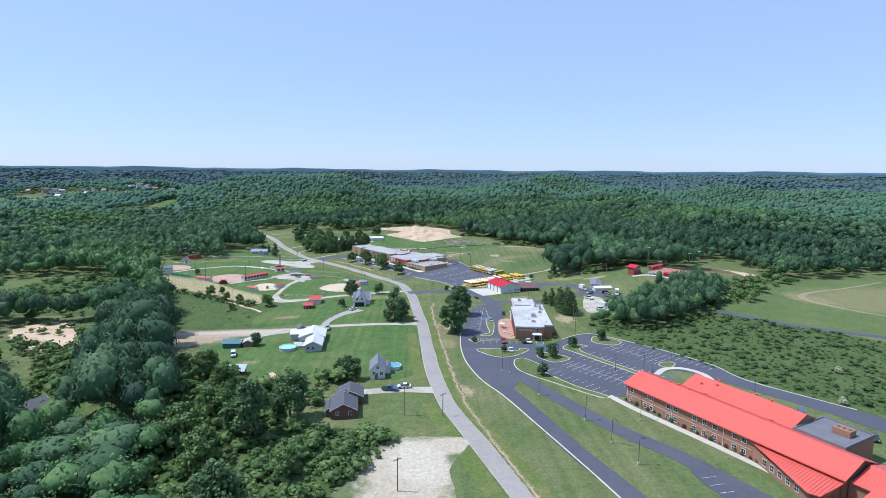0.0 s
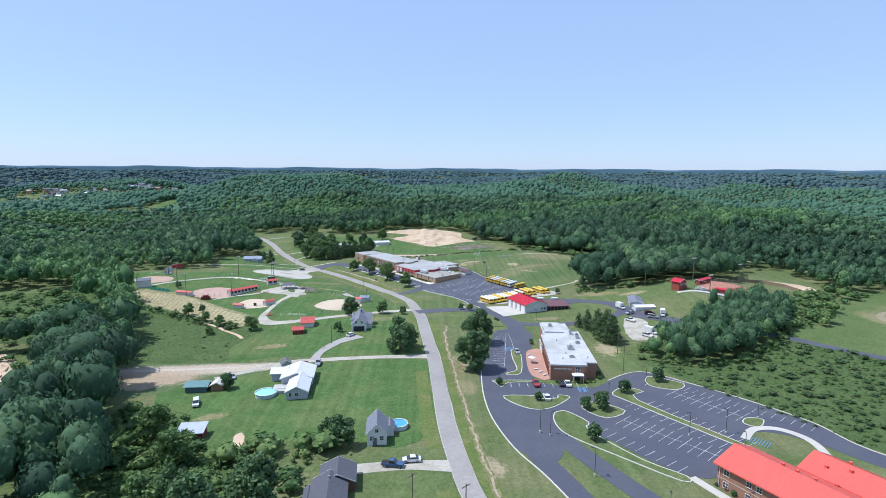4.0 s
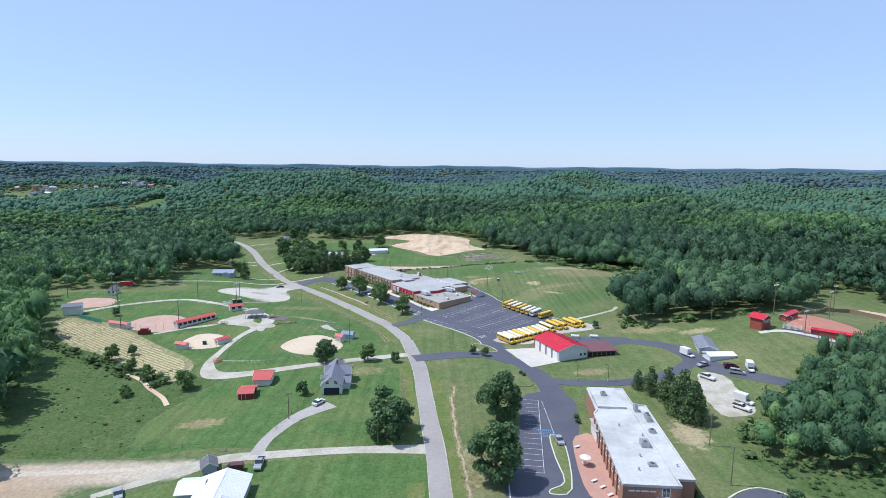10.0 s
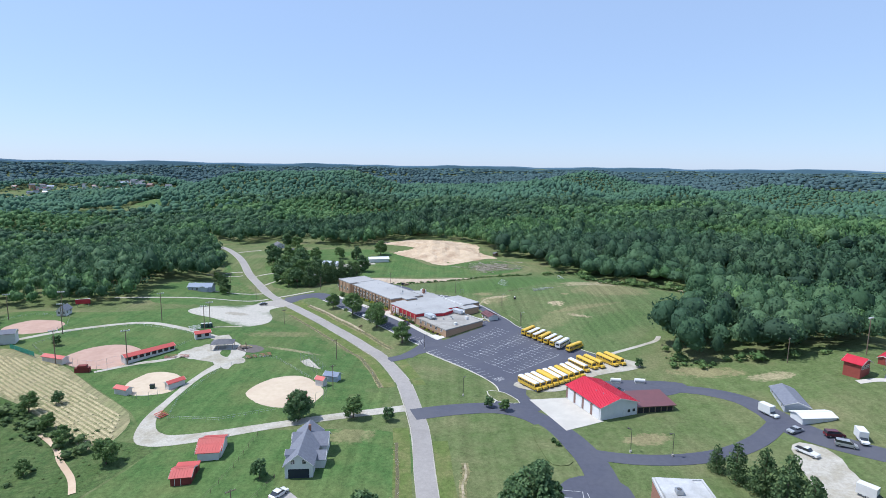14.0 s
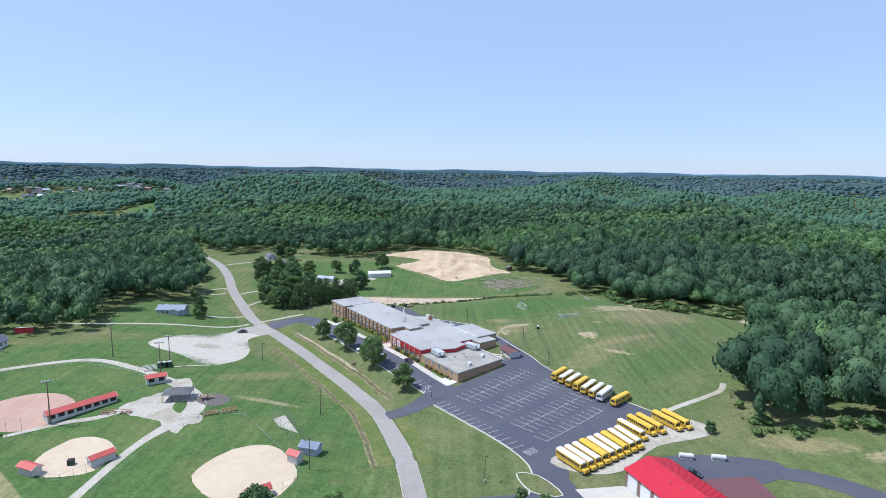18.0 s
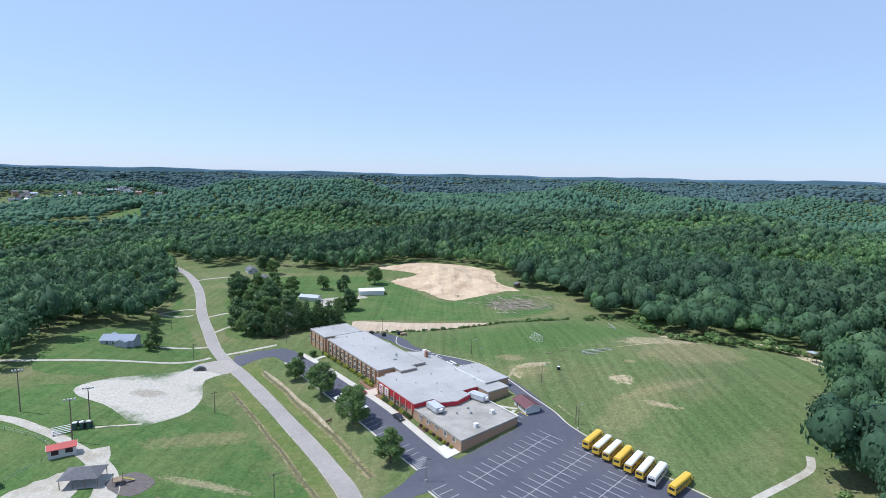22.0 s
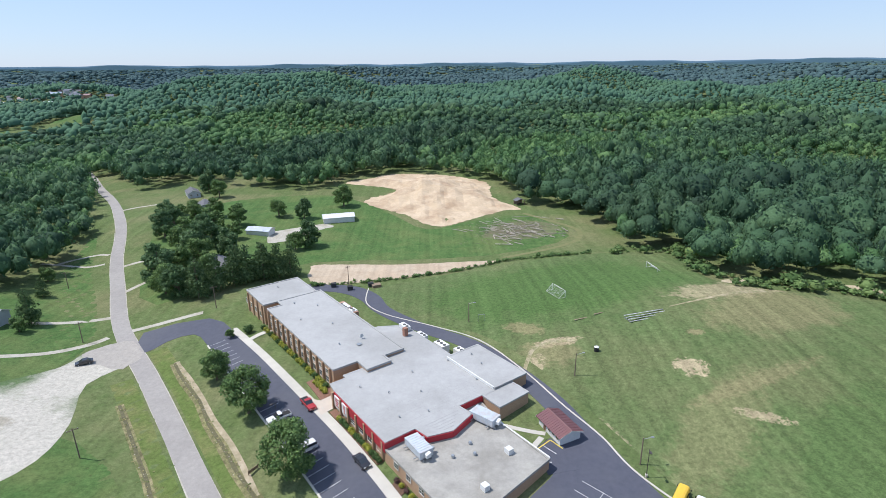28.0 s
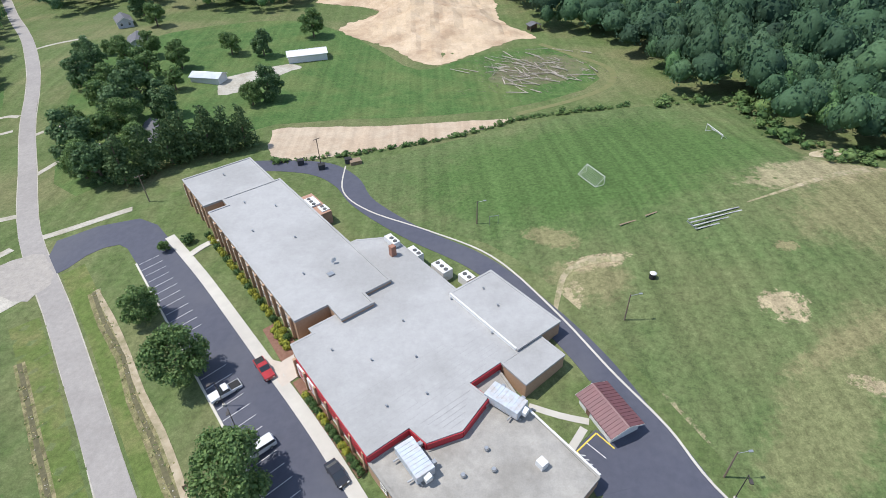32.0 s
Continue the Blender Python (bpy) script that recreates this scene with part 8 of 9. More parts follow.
fence([(-104, 372), (-100, 385), (-112, 393), (-135, 400), (-157, 388), (-160, 370), (-146, 358)], 1.2, "low chain fence round the baseball outfield", 4)
fence([(-166, 387), (-164, 396), (-172, 410), (-190, 413), (-200, 400), (-192, 388)], 1.2, "low chain fence round the far infield", 4.5)
fence([(-48, 243), (-60, 247), (-80, 246)], 1.1, "wire farm fence beside the lane", 3, POLEW, name="farm_fence")
fence([(-36.5, 279), (-41, 262), (-42, 252)], 1.1, "wire farm fence beside the house drive", 3, POLEW, name="farm_fence")
fence([(-47.5, 300), (-48, 284), (-49.5, 270)], 1.1, "wire yard fence beside the barn", 3, POLEW, name="farm_fence")

ns = thing("windscreen_fence", -167, 367.5, -29, "low fence hung with teal windscreen mesh", "fence")
for k in range(6):
    part("post", Shape().rod((k * 3.7, 0, -0.4), (k * 3.7, 0, 1.9), 0.05, n=6), STEEL, ns)
for k in range(5):
    part("mesh_panel", Shape().box(k * 3.7 + 0.06, k * 3.7 + 3.64, -0.03, 0.03, 0.05, 1.75), mat("teal_windscreen", (0.03, 0.22, 0.17), (0.04, 0.27, 0.21), 1.5, 0.8), ns)
sb = thing("scoreboard", -178.5, 429.5, 20, "red scoreboard on steel posts at the wood edge", "scoreboard")
part("board", Shape().box(-3.2, 3.2, -0.15, 0.15, 1.6, 4.0), REDPAINT, sb)
part("panel_trim", Shape().box(-3.3, 3.3, -0.2, 0.2, 4.0, 4.15), WHITE, sb)
for k in (-2.4, 2.4):
    part("post", Shape().rod((k, 0, -0.5), (k, 0, 1.6), 0.1), STEEL, sb)

# batting cage
bc = thing("batting_cage", -45.3, 355.4, 0, "netted batting cage with a gravel floor", "batting cage")
ca, cb = Vector((-51.6, 361.6)) - Vector((-45.3, 355.4)), Vector((-41.8, 346.3)) - Vector((-45.3, 355.4))
wv = Vector((2.6, 2.7))
part("floor", Shape().add([(*ca, 0.06), (*cb, 0.06), (*(cb + wv), 0.06), (*(ca + wv), 0.06), (*ca, -0.3), (*cb, -0.3), (*(cb + wv), -0.3), (*(ca + wv), -0.3)], [(0, 1, 2, 3), (7, 6, 5, 4), (0, 4, 5, 1), (2, 6, 7, 3)]), GRAVEL, bc)
for i in range(6):
    for w in (0, 1):
        p = ca.lerp(cb, i / 5) + wv * w
        part("post", Shape().rod((*p, -0.2), (*p, 3.0), 0.05), STEEL, bc)
    p = ca.lerp(cb, i / 5)
    part("cross_bar", Shape().rod((*p, 3.0), (*(p + wv), 3.0), 0.03), STEEL, bc)
net = Shape()
for w in (0, 0.33, 0.66, 1):
    net.rod((*(ca + wv * w), 3.0), (*(cb + wv * w), 3.0), 0.02, n=4)
for z in (0.8, 1.6, 2.4):
    for w in (0, 1):
        net.rod((*(ca + wv * w), z), (*(cb + wv * w), z), 0.015, n=4)
part("net_line", net, mat("dark_net", (0.16, 0.17, 0.17)), bc)


def bleacher(ax, ay, bx, by, rows_n, material, label, deep=0.7, name="bleacher"):
    d = Vector((bx - ax, by - ay))
    t = thing(name, ax, ay, math.degrees(math.atan2(d.y, d.x)), label, "bench")
    for k in range(rows_n):
        part("seat", Shape().box(0, d.length, k * deep, k * deep + 0.32, 0.4 + k * 0.22, 0.46 + k * 0.22), material, t)
    for x in (0.4, d.length / 2, d.length - 0.4):
        part("support", Shape().box(x - 0.05, x + 0.05, 0.05, rows_n * deep - 0.3, -0.2, 0.4), STEEL, t)


REDWOOD = mat("red_stained_boards", (0.33, 0.12, 0.08), (0.28, 0.10, 0.07), 2, 0.8)
ALU = mat("aluminium_boards", (0.62, 0.62, 0.62), None, 2, 0.4)
bleacher(-103.5, 360.8, -99.2, 361.6, 3, REDWOOD, "red-stained wooden bleacher in grass")
bleacher(-98, 361.4, -94.6, 362.0, 3, REDWOOD, "red-stained wooden bleacher in grass")
bleacher(-72.2, 360.6, -68.6, 362.6, 3, REDWOOD, "red-stained wooden bleacher by the path")
bleacher(-67.8, 363.2, -63.8, 365.4, 3, REDWOOD, "red-stained wooden bleacher by the path")
bleacher(-108.2, 393.6, -104.6, 396.4, 5, ALU, "small aluminium bleacher by the path")
bleacher(-80.3, 312.2, -79.0, 315.0, 4, mat("bright_red_boards", (0.5, 0.05, 0.04)), "stack of bright red benches")
bleacher(54.7, 458.3, 67.2, 462.0, 4, mat("grey_black_boards", (0.17, 0.17, 0.17), (0.5, 0.5, 0.5), 1, 0.7), "long low bench rows on the field", 0.9)
bleacher(40.5, 462.5, 44.5, 464, 1, WOOD, "single long bench on the field")
bleacher(46.5, 464.5, 49.5, 465.8, 1, WOOD, "single long bench on the field")
for x, y in ((-105.6, 400.6), (-103.8, 400.4), (-102.2, 400.6), (-94.3, 335)):
    d = thing("waste_bin", x, y, 12, "dark green wheeled waste bin", "bin", "bins by the gravel path")
    part("bin_body", Shape().box(-0.7, 0.7, -0.6, 0.6, 0, 1.3), mat("dark_green_plastic", (0.03, 0.06, 0.045)), d)
    part("lid", Shape().box(-0.75, 0.75, -0.65, 0.65, 1.3, 1.4), BLACK, d)


# ---- goals, poles, towers ----
def goal(ax, ay, bx, by, label):
    d = Vector((bx - ax, by - ay))
    t = thing("soccer_goal", ax, ay, math.degrees(math.atan2(d.y, d.x)), label, "goal", "soccer goals")
    L = d.length
    part("frame", Shape().rod((0, 0, 0), (0, 0, 2.2), 0.07).rod((L, 0, 0), (L, 0, 2.2), 0.07).rod((0, 0, 2.2), (L, 0, 2.2), 0.07).rod((0, 0, 2.2), (0, 2.4, 0), 0.05).rod((L, 0, 2.2), (L, 2.4, 0), 0.05).rod((0, 2.4, 0.05), (L, 2.4, 0.05), 0.05)
         .rod((0, 0, 0.05), (0, 2.4, 0.05), 0.05).rod((L, 0, 0.05), (L, 2.4, 0.05), 0.05), WHITE, t)
    n = Shape()
    for k in range(1, 14):
        n.rod((L * k / 14, 0, 2.2), (L * k / 14, 2.4, 0.05), 0.014, n=4)
    for k in range(1, 7):
        n.rod((0, 2.4 * k / 7, 2.2 - 2.15 * k / 7), (L, 2.4 * k / 7, 2.2 - 2.15 * k / 7), 0.014, n=4)
    part("net", n, mat("white_net", (0.55, 0.56, 0.56)), t)


goal(41.9, 479.9, 39.3, 486.3, "white netted soccer goal on the field")
goal(78.3, 507.5, 79.4, 500.5, "white netted soccer goal near the wood")


def utility_pole(x, y, h, label, arms=1, lamp=False, material=None, name="utility_pole", rz=0):
    t = thing(name, x, y, rz, label, "pole")
    part("shaft", Shape().rod((0, 0, -0.5), (0, 0, h), 0.15, 0.1, 8), material or POLEW, t)
    for k in range(arms):
        part("crossarm", Shape().box(-1.1, 1.1, -0.06, 0.06, h - 0.6 - k * 0.8, h - 0.45 - k * 0.8), material or POLEW, t)
        for sx in (-0.95, -0.35, 0.35, 0.95):
            part("insulator", Shape().rod((sx, 0, h - 0.45 - k * 0.8), (sx, 0, h - 0.25 - k * 0.8), 0.05), STEEL, t)
    if lamp:
        part("lamp_arm", Shape().rod((0, 0, h - 0.4), (1.5, 0, h), 0.04), STEEL, t)
        part("lamp_head", Shape().box(1.4, 2.0, -0.16, 0.16, h - 0.05, h + 0.08), STEEL, t)
    return t


for x, y, h in ((-39.4, 369.9, 8.5), (-33.3, 331.8, 8.5), (-74.5, 420, 7.5), (-3.9, 110.2, 8), (-3.4, 148.3, 9), (7.6, 147.2, 7), (73.5, 246, 9), (69.4, 228.2, 9.5), (-30.5, 510, 8), (-72.6, 492.7, 8), (-106.6, 474.5, 7), (-138.4, 518.8, 7), (121.9, 341, 9), (-40, 262, 8), (-13, 247, 7)):
    utility_pole(x, y, h, "weathered wooden utility pole in grass", 1, rz=40)
for x, y in ((34.1, 437.3), (10.9, 470.5), (39.5, 408.6)):
    utility_pole(x, y, 6.2, "slim dark field pole with a lamp", 0, True, name="field_light")
tw = thing("pull_up_stand", 14.6, 469.5, 10, "low steel training frame on the grass", "frame")
part("frame", Shape().rod((-1, 0, 0), (-1, 0, 2.4), 0.05).rod((1, 0, 0), (1, 0, 2.4), 0.05).rod((-1, 0, 2.3), (1, 0, 2.3), 0.05), STEEL, tw)


def lot_light(x, y, h, rz=0):
    t = thing("lot_light", x, y, rz, "dark slim lot light on a concrete foot", "lamp post", "lot lights")
    part("foot", Shape().rod((0, 0, -0.3), (0, 0, 0.6), 0.25, n=10), CONCRETE, t)
    part("pole", Shape().rod((0, 0, 0.6), (0, 0, h), 0.075, 0.06), mat("bronze_pole", (0.06, 0.05, 0.045), None, 2, 0.5), t)
    part("arm", Shape().box(0, 0.9, -0.04, 0.04, h - 0.06, h), MATS["bronze_pole"], t)
    part("head", Shape().box(0.6, 1.25, -0.22, 0.22, h - 0.1, h + 0.05), MATS["bronze_pole"], t)


for k, (x, y) in enumerate(((53.9, 119.5), (48.1, 143.1), (38.6, 161.1), (70, 180), (94.8, 190), (30.2, 182.4), (32.6, 180.6), (80.7, 181.3), (72, 214.5), (55, 201), (51, 130), (64, 143), (78, 168), (108, 160), (-34.5, 426.3), (-31, 421.2), (-4.6, 379.5), (9.4, 328), (51, 292), (61, 290), (39.5, 405.5))):
    lot_light(x, y, 6.8 if k < 14 else 6.2, k * 67)


def field_light(x, y, h, label="tall steel ball field light"):
    t = thing("field_light_tower", x, y, 25, label, "light tower", "ball field lights")
    part("pole", Shape().rod((0, 0, -0.5), (0, 0, h), 0.2, 0.12, 8), POLEW, t)
    part("crossbar", Shape().box(-1.5, 1.5, -0.07, 0.07, h - 0.25, h - 0.1), STEEL, t)
    for k in range(4):
        part("lamp", Shape().box(-1.4 + k * 0.8, -0.95 + k * 0.8, -0.25, 0.1, h - 0.1, h + 0.3), ALU, t)


for x, y, h in ((-114, 355.1, 13), (-139, 353, 13), (-101, 391.5, 12), (-159, 386, 13), (-128, 408, 13), (-196, 404, 12), (-176, 411, 12), (-103, 402, 11), (149, 341, 13), (199, 372, 14), (146, 316.5, 9), (182, 352, 12)):
    field_light(x, y, h)
BANK = mat("pale_bank_earth", (0.50, 0.42, 0.30), (0.40, 0.33, 0.21), 0.5, 0.95, 0.5, 3, c3=(0.17, 0.19, 0.07), scale3=0.25, amount3=0.7, speck=0.15)
pad("bare_bank", [(135.5, 488.4), (142, 485.4), (146, 477), (147.6, 466.5), (150.5, 460), (154.6, 453.5), (157.6, 455), (155, 463), (154.5, 470.5), (151, 474), (149, 484), (142.5, 489.8)], 0.06, BANK, "pale bare earth bank along the field edge", 2, 3, rag=0.9)
pad("bare_bank", [(96, 487.6), (101, 487.4), (108, 490.4), (113, 490.6), (112, 492), (104, 492.4), (98, 490.4)], 0.06, BANK, "pale bare earth at the field corner", 2, 3, rag=0.7)
ht = thing("lookout_stand", 149.4, 467, 20, "small timber lookout stand at the field edge", "stand")
for x, y in ((-1, -1), (1, -1), (1, 1), (-1, 1)):
    part("leg", Shape().rod((x * 1.2, y * 1.2, -0.4), (x, y, 3.8), 0.1), WOOD, ht)
part("platform", Shape().box(-1.3, 1.3, -1.3, 1.3, 2.6, 2.75), WOOD, ht)
part("roof", Shape().box(-1.5, 1.5, -1.5, 1.5, 4.0, 4.15), TIN, ht)
part("railing", Shape().box(-1.3, 1.3, -1.3, -1.24, 3.2, 3.3).box(-1.3, -1.24, -1.3, 1.3, 3.2, 3.3), WOOD, ht)
kt = thing("equipment_bin", 42.0, 446.6, 10, "dark equipment bin with a white lid", "bin")
part("bin_body", Shape().rod((0, 0, 0), (0, 0, 1.2), 0.6, n=12), BLACK, kt)
part("lid", Shape().rod((0, 0, 1.2), (0, 0, 1.4), 0.65, 0.4, 12), WHITE, kt)
for x, y, lab in ((-29.5, 506, "dark metal dumpster on asphalt"), (-22.4, 509, "dark metal dumpster beside the drive"), (-36, 509.5, "dark metal dumpster on asphalt")):
    d = thing("dumpster", x, y, 15, lab, "dumpster")
    part("tub", Shape().extrude([(-0.9, 0.1), (0.8, 0.1), (1.0, 1.3), (-0.9, 1.5)], -0.8, 0.8), mat("dumpster_steel", (0.05, 0.055, 0.06)), d)
    part("lid", Shape().box(-0.95, 1.0, -0.85, 0.85, 1.5, 1.56), BLACK, d)
cr = thing("timber_crib", -20.3, 508.5, 20, "low brown timber bin", "bin")
part("boards", Shape().box(-1.6, 1.6, -1.2, 1.2, 0, 1.1), WOOD, cr)
sg = thing("school_sign", -36.2, 413.6, 55, "low timber sign beside the kerb", "sign")
part("board", Shape().box(-1.2, 1.2, -0.06, 0.06, 0.4, 1.1), WOOD, sg)
for x in (-1.1, 1.1):
    part("post", Shape().rod((x, 0, -0.2), (x, 0, 1.3), 0.08), WOOD, sg)
for x, y in ((62.6, 340.0), (70.4, 338.8)):
    d = thing("fuel_tank", x, y, -10, "white fuel tank on a concrete cradle", "tank", "fuel tanks")
    part("tank", Shape().rod((-1.7, 0, 1.0), (1.7, 0, 1.0), 0.65, n=14), WHITE, d)
    part("cradle", Shape().box(-1.5, 1.5, -0.7, 0.7, -0.2, 0.4), CONCRETE, d)
pt = thing("patio_table", 38.2, 236.5, 0, "round patio table under a white umbrella", "table")
part("umbrella", Shape().rod((0, 0, 2.2), (0, 0, 2.7), 1.4, 0.05, 10), WHITE, pt)
part("pole", Shape().rod((0, 0, -0.1), (0, 0, 2.3), 0.04), STEEL, pt)
part("tabletop", Shape().rod((0, 0, 0.7), (0, 0, 0.76), 0.7, n=12), TRIM, pt)
for x, y in ((38.4, 229.5), (39.6, 227.0), (40.4, 224.0), (38.6, 245)):
    d = thing("patio_bench", x, y, 30, "small pale bench on the patio", "bench", "patio benches")
    part("seat", Shape().box(-0.8, 0.8, -0.3, 0.3, 0.4, 0.5), TRIM, d)
    part("leg", Shape().box(-0.7, -0.6, -0.25, 0.25, -0.1, 0.4), TRIM, d)
    part("leg", Shape().box(0.6, 0.7, -0.25, 0.25, -0.1, 0.4), TRIM, d)

# ---- red ballpark on the rise ----
tw = thing("red_press_tower", 134.0, 326.0, 28, "red boarded press tower with a red roof", "tower")
REDCL = mat("red_cladding", (0.30, 0.06, 0.045), (0.26, 0.055, 0.04), 1.0, 0.7)
gable(tw, -2.8, 2.8, -2.4, 2.4, 4.4, 1.3, REDCL, REDROOF2, 0.6, 1.5, 0.5)
for x in (-1.6, 0, 1.6):
    window(tw, x, -2.4, 2.6, 0, 1.0, 1.0)
part("stair", Shape().box(2.85, 3.8, -2.2, 2.2, -0.4, 2.2), WOOD, tw)
low_shed("red_dugout", 146.5, 331, 156.5, 338.5, 2.6, 2.2, 0.6, REDCL, REDROOF2, "red dugout with a red roof", front=-1)
low_shed("red_dugout", 149.3, 317.6, 159.5, 309.2, 2.6, 2.2, 0.5, REDCL, REDROOF2, "red dugout with a red roof", front=1)
bleacher(141, 322.5, 146, 318.4, 5, ALU, "aluminium bleacher behind the backstop")
ribbon("ballpark_walk", [(131, 321), (139, 320.5), (147, 315), (157, 306)], 2.2, 0.07, CONCRETE, "pale concrete ballpark walk")
fence([(143.5, 326.5), (145.5, 320.5), (150, 316.5)], 4.5, "tall backstop fence of the red ballpark", 1.8)
wl = thing("outfield_wall", 200, 379, 0, "dark boarded outfield wall with pale rail", "fence")
wpts = [(162, 344), (182, 362), (200, 379), (212, 378), (219, 366), (218, 350), (208, 334), (190, 318), (170, 306)]
for (ax_, ay_), (bx_, by_) in zip(wpts, wpts[1:]):
    n = 3
    for i in range(n):
        p = (ax_ + (bx_ - ax_) * i / n, ay_ + (by_ - ay_) * i / n)
        q = (ax_ + (bx_ - ax_) * (i + 1) / n, ay_ + (by_ - ay_) * (i + 1) / n)
        d = Vector((q[0] - p[0], q[1] - p[1]))
        zz = min(g(*p), g(*q)) - g(200, 379)
        ob = part("panel", Shape().box(0, d.length, -0.05, 0.05, -0.6, 1.9).box(0, d.length, -0.08, 0.08, 1.9, 2.0), WOOD if wpts.index((ax_, ay_)) < 6 else STEEL, wl)
        ob.matrix_basis = pose(p[0] - 200, p[1] - 379, zz, 0, 0, math.degrees(math.atan2(d.y, d.x)))
pad("bare_bank", [(222, 386), (236, 372), (232, 352), (224, 345), (226, 366)], 0.05, DIRT, "bare tan bank beyond the wall", 4, 3, rag=1.5)

# ---- felled logs ----
lg = random.Random(4)
for i in range(90):
    x, y = lg.gauss(42, 9.5), lg.gauss(576, 9)
    a, L, r = math.radians(lg.gauss(140, 26)), lg.uniform(3, 9.5), lg.uniform(0.09, 0.24)
    d = Vector((math.cos(a), math.sin(a))) * L / 2
    z = g(x, y)
    s = Shape().rod((-d.x, -d.y, r + lg.uniform(0, 0.5)), (d.x, d.y, r + lg.uniform(0, 0.4)), r, r * 0.6, 6)
    for k in range(3):
        t = lg.uniform(-0.2, 0.9)
        s.rod((d.x * t, d.y * t, r), (d.x * t + lg.uniform(-1.4, 1.4), d.y * t + lg.uniform(-1.4, 1.4), r + lg.uniform(0.1, 1.0)), r * 0.3, 0.02, 4)
    ob = tagged(new("felled_log", s.mesh("felled_log", mat("bleached_log_bark", (0.46, 0.42, 0.36), (0.30, 0.26, 0.21), 2, 0.9, rnd=0.25))), "bleached felled log with bare branches", "log", "pile of felled logs")
    ob.location = (x, y, z)
pad("log_ground", [(24, 570), (40, 590), (58, 588), (62, 572), (44, 562)], 0.03, mat("trampled_ground", (0.15, 0.15, 0.075), (0.09, 0.12, 0.04), 0.35, 0.95, 0.5, 2), "trampled ground under felled logs", 4, 4, rag=2.5)
ribbon("grass_track", [(30, 536), (52, 545), (66, 556), (70, 572), (60, 590), (50, 605)], 2.4, 0.04, mat("worn_grass", (0.17, 0.165, 0.07), (0.13, 0.145, 0.05), 0.5, 0.95), "worn track in grass round the logs")

hut = thing("open_hut", 50.3, 623, 15, "dark open hut at the wood edge", "hut")
for hx, hy in ((-2.4, -1.8), (2.4, -1.8), (-2.4, 1.8), (2.4, 1.8)):
    part("post", Shape().box(hx - 0.1, hx + 0.1, hy - 0.1, hy + 0.1, -0.5, 2.5), WOOD, hut)
part("roof", Shape().extrude([(-3, 2.3), (0, 3.4), (3, 2.3), (3, 2.45), (0, 3.55), (-3, 2.45)], -2.4, 2.4), DARKROOF, hut)
part("back_wall", Shape().box(-2.4, 2.4, 1.7, 1.8, 0, 2.4), WOOD, hut)
twigs = Shape()
for i in range(1000):
    x, y = lg.gauss(42, 10), lg.gauss(576, 8.5)
    a, L = math.radians(lg.gauss(140, 40)), lg.uniform(0.8, 3.2)
    z = g(x, y)
    twigs.rod((x, y, z + lg.uniform(0.02, 0.5)), (x + L * math.cos(a), y + L * math.sin(a), z + lg.uniform(0.05, 0.9)), 0.045, 0.015, 4)
single("brush_twigs", twigs, mat("dead_twig_bark", (0.17, 0.135, 0.10), (0.26, 0.22, 0.17), 1.0, 0.9, isl=0.3), "tangle of dead brown twigs among felled logs", "brushwood", kind="stuff")

# ---- verges and ditches along the road ----
VERGE = mat("dry_verge_grass", (0.118, 0.152, 0.048), (0.100, 0.142, 0.040), 0.6, 0.95, 0.5, 3, c3=(0.20, 0.185, 0.085), scale3=0.12, amount3=0.6, spec=0.1, speck=0.24)
DITCH = mat("dry_ditch_growth", (0.30, 0.255, 0.145), (0.13, 0.145, 0.055), 0.6, 0.95, 0.8, 4, c3=(0.10, 0.085, 0.05), scale3=0.4, amount3=0.7, spec=0.1, speck=0.3)


def beside(off, y0, y1, wob=0.5):
    line = smooth_loop(ROAD, 3, False)
    out = []
    for i, p in enumerate(line):
        if y0 <= p.y <= y1:
            d = (line[min(i + 1, len(line) - 1)] - line[max(i - 1, 0)]).normalized()
            out.append(p + Vector((-d.y, d.x)) * (off + wob * noise.noise((p.x * 0.06, p.y * 0.06, off))))
    return out


for off, y0, y1, w in ((-5.0, 90, 300, 4.0), (-5.6, 330, 366, 4), (-6.0, 384, 468, 5), (5.8, 90, 158, 4.5), (5.6, 172, 236, 4), (5.8, 250, 310, 4.4), (6.2, 326, 455, 5.4)):
    ribbon("road_verge", beside(off * 0.96, y0, y1), w, 0.036, VERGE, "dry mown verge beside the road", n=2, cross=2)
EAST_DITCH = [(38, 70), (28, 102), (24.6, 114.6), (20.9, 129), (17.9, 142), (15.2, 155), (13.2, 171), (12, 187), (11, 202), (9.8, 216), (8.8, 234), (7.6, 252), (7.2, 271), (8.4, 286)]
DITCHES = [(smooth_loop(EAST_DITCH, 8, False), 1.7), (beside(-7.2, 374, 464, 0.9), 2.6), (beside(8.0, 335, 452, 0.9), 1.9), (beside(6.4, 255, 300, 0.9), 0.9)]
# dark line drawn along the flat ditch in place of its depth
DITCHLINE = mat("dark_ditch_line", (0.085, 0.08, 0.04), (0.14, 0.125, 0.065), 1.2, 0.95)
WASHED = mat("washed_ditch_earth", (0.42, 0.35, 0.25), (0.32, 0.26, 0.17), 0.8, 0.95, 0.4, 4, c3=(0.17, 0.16, 0.075), scale3=0.35, amount3=0.8)
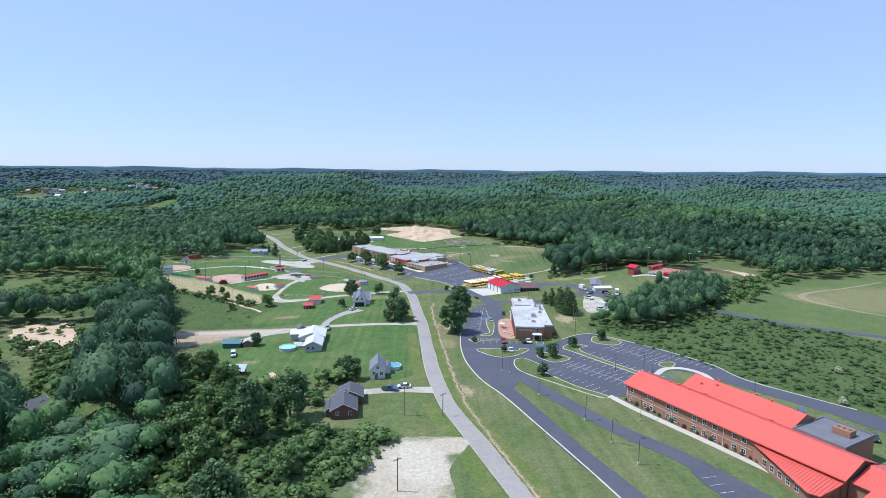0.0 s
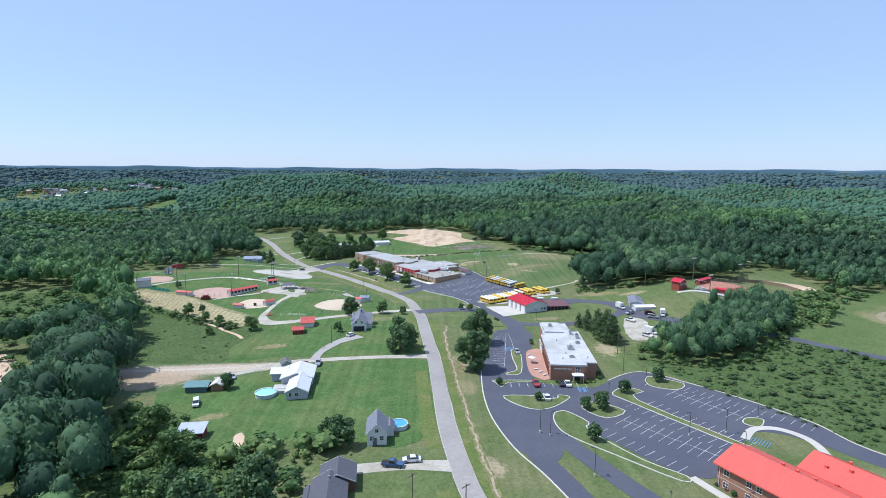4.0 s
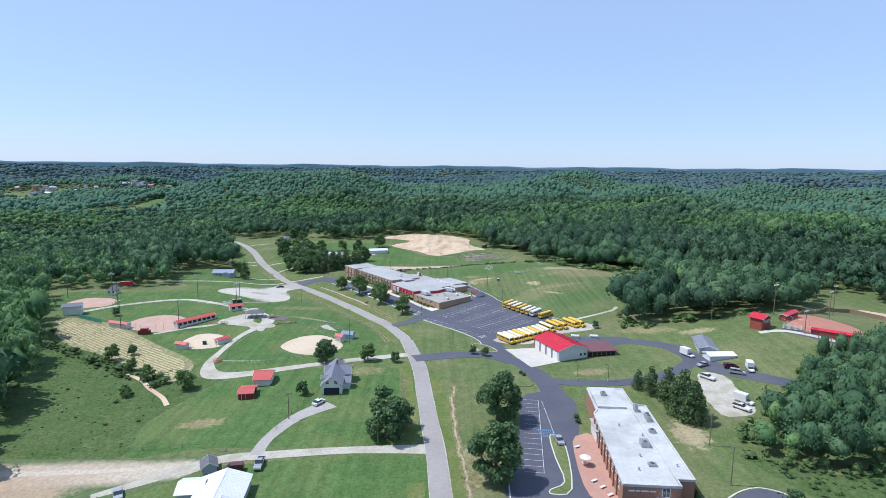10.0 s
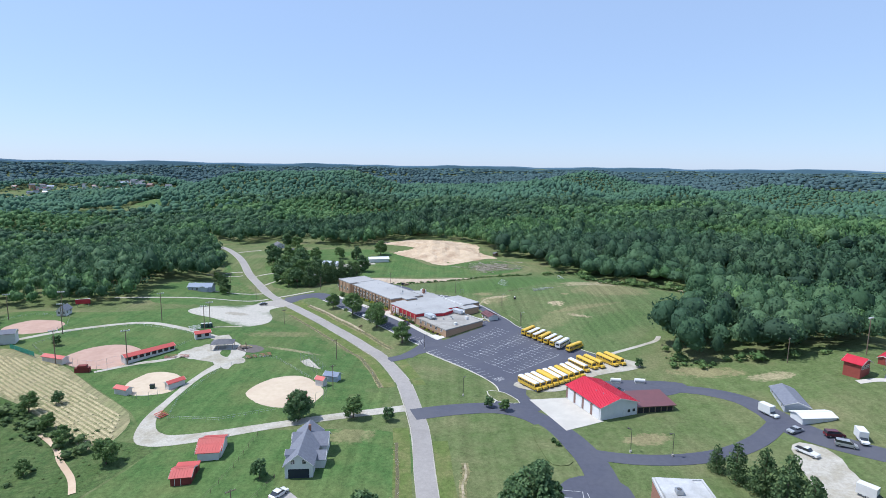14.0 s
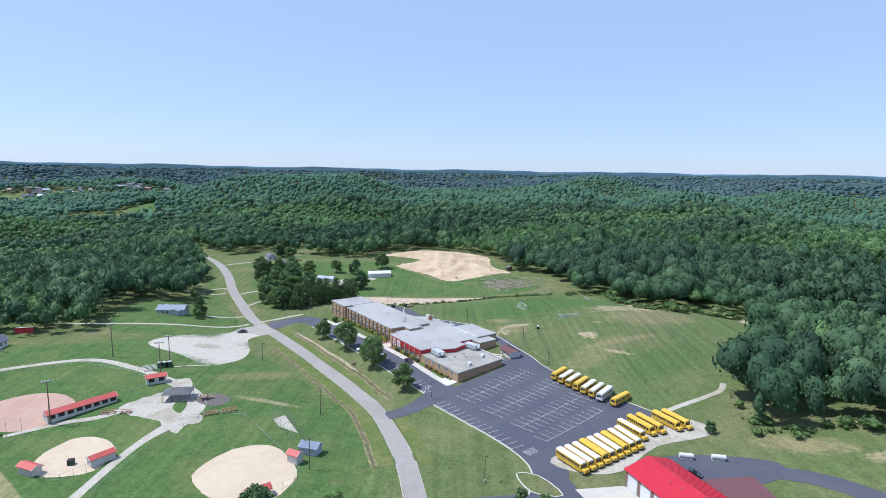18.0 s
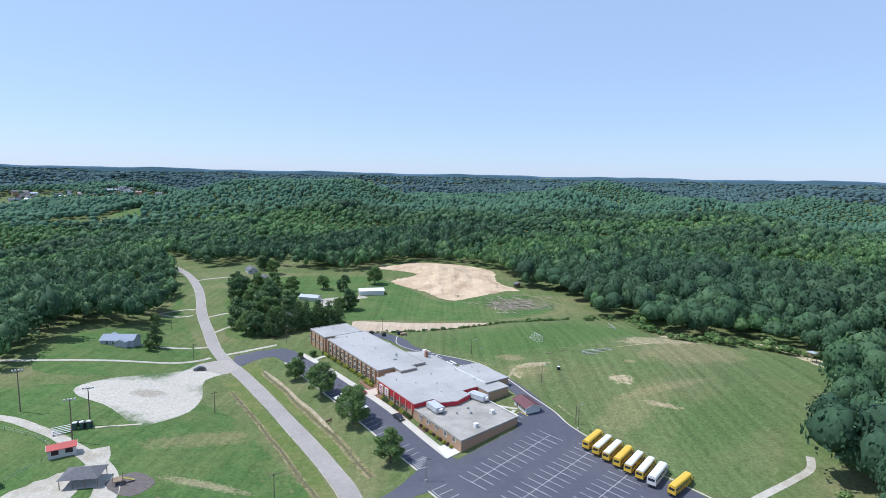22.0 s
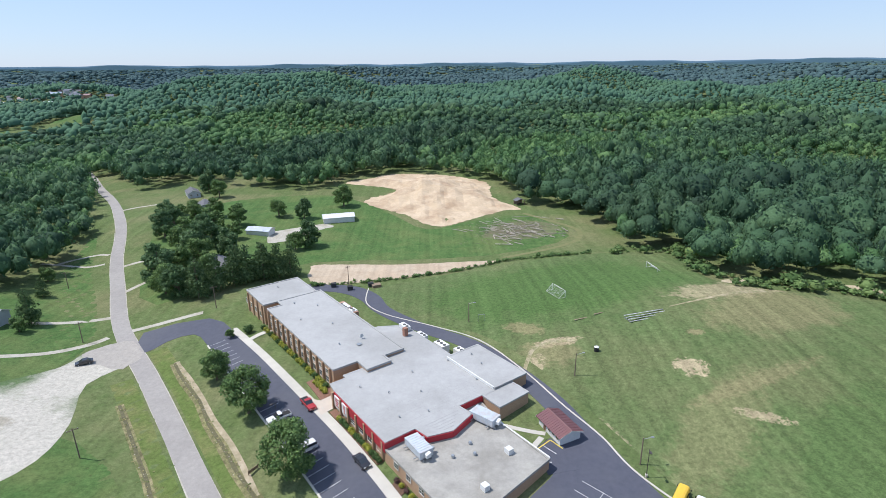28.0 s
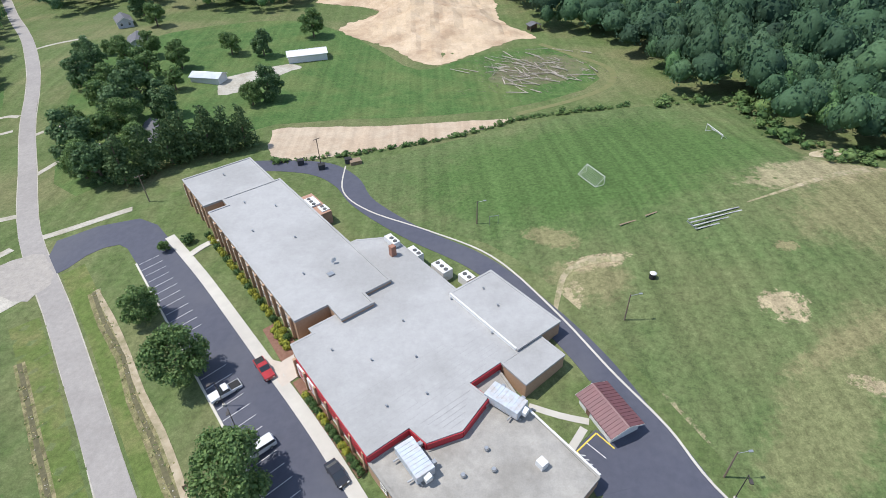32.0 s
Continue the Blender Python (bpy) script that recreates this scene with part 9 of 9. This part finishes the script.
for k, (line, w) in enumerate(DITCHES):
    line = [p + Vector((noise.noise((p.x * 0.3, p.y * 0.3, k)), noise.noise((p.x * 0.3, p.y * 0.3, 7)))) * 0.7 for p in line]
    ribbon("roadside_ditch", line, w, 0.05, DITCH, "dry overgrown roadside ditch", n=2, cross=2)
    ribbon("ditch_bottom", line, 0.55 if k == 0 else 0.8, 0.058, DITCHLINE if k else WASHED, "dark line along the bottom of the ditch" if k else "bare washed bottom of the ditch", n=2)
ribbon("ditch_bank", beside(-8.3, 398, 462, 0.9), 1.2, 0.054, WASHED, "pale washed earth along the ditch", n=2)
pad("dry_ditch_stones", [(8, 236), (10, 243), (13, 242), (12, 236), (14, 231), (11, 226), (9, 228)], 0.052, DITCH, "dry stony ditch branch", 3, 3, rag=0.8)

# tufts and stones along the ditches
TUFT = mat("dry_grass_tufts", (0.34, 0.29, 0.15), (0.22, 0.21, 0.09), 0.7, 0.95, isl=0.35, spec=0.1)
GTUFT = mat("green_ditch_tufts", (0.12, 0.155, 0.055), (0.15, 0.175, 0.07), 0.7, 0.95, isl=0.35, spec=0.1)
tr = random.Random(15)
dry, green, stones = [], [], Shape()
for line, _ in DITCHES:
    for a, b in zip(line, line[1:]):
        for k in range(int((b - a).length * 2.6)):
            p = a.lerp(b, tr.random()) + Vector((tr.gauss(0, 0.7), tr.gauss(0, 0.7)))
            (dry if tr.random() < 0.55 else green).append((p.x, p.y))
        for k in range(int((b - a).length * 0.7)):
            p = a.lerp(b, tr.random()) + Vector((tr.gauss(0, 0.4), tr.gauss(0, 0.4)))
            q = tr.uniform(0.05, 0.17)
            stones.ball((p.x, p.y, g(p.x, p.y) + 0.06), q, q * tr.uniform(0.6, 1), q * 0.6, 0.2, tr, 6, 3)
for nm, pts, m, lab in (("dry_tufts", dry, TUFT, "dry straw tufts in a roadside ditch"), ("green_tufts", green, GTUFT, "green weed tufts in a roadside ditch")):
    q = np.array(pts)
    rad = rng.uniform(0.08, 0.30, len(q))
    plant(nm, q[:, 0], q[:, 1], rad, rad * rng.uniform(0.6, 1.1, len(q)), KIND_T, m, lab, "weeds", 0.3)
single("ditch_stones", stones, GRAVEL, "pale stones in a dry ditch", "stones", kind="stuff")
# boardwalk, toilets and sign near the ball fields
ribbon("boardwalk", [(-100.8, 400.0), (-95.3, 401.9), (-89.4, 404.6)], 0.9, 0.14, mat("bleached_boards", (0.5, 0.44, 0.33)), "narrow pale boardwalk in grass", n=4)
TGREEN = mat("dark_green_plastic", (0.03, 0.075, 0.06), (0.025, 0.065, 0.05), 1.0, 0.5)
for x, y in ((-105.0, 398.4), (-103.5, 399.1), (-102.0, 399.8)):
    w = thing("portable_toilet", x, y, 25, "dark green plastic portable toilet with a pale roof", "toilet", "row of portable toilets")
    part("body", Shape().box(-0.55, 0.55, -0.55, 0.55, 0, 2.0), TGREEN, w)
    part("door", Shape().box(-0.38, 0.38, -0.6, -0.54, 0.15, 1.85), mat("green_plastic_door", (0.05, 0.11, 0.085)), w)
    part("roof", Shape().prism([(-0.6, -0.6), (0.6, -0.6), (0.6, 0.6), (-0.6, 0.6)], 2.0, 2.1).prism([(-0.45, -0.45), (0.45, -0.45), (0.45, 0.45), (-0.45, 0.45)], 2.1, 2.25), WHITE, w)
    part("vent_pipe", Shape().rod((0.4, 0.4, 2.1), (0.4, 0.4, 2.6), 0.05), BLACK, w)
for x, y, r in ((-128.5, 484.5, 1.05), (-141, 508.8, 0.7)):
    conifer(x, y, r, "yard spruces by the road", 1)

WPATH = mat("worn_path_earth", (0.34, 0.28, 0.17), (0.16, 0.17, 0.07), 1.0, 0.95, 0.3, 4, c3=(0.44, 0.36, 0.25), scale3=0.35, amount3=0.7, speck=0.2)
ribbon("worn_path", [(22.6, 441), (24.2, 445.5), (26.2, 450), (29, 452.2), (33, 453.2), (38.5, 452.6)], [0.8, 1.1, 1.2, 1.6, 2.2, 1.0], 0.043, WPATH, "bare worn path across turf")
ribbon("worn_path", [(69, 466.5), (78, 470), (86, 473.5), (95, 477.5), (106, 481)], [0.3, 0.8, 1.2, 1.8, 2.4], 0.043, WPATH, "bare worn path across turf")
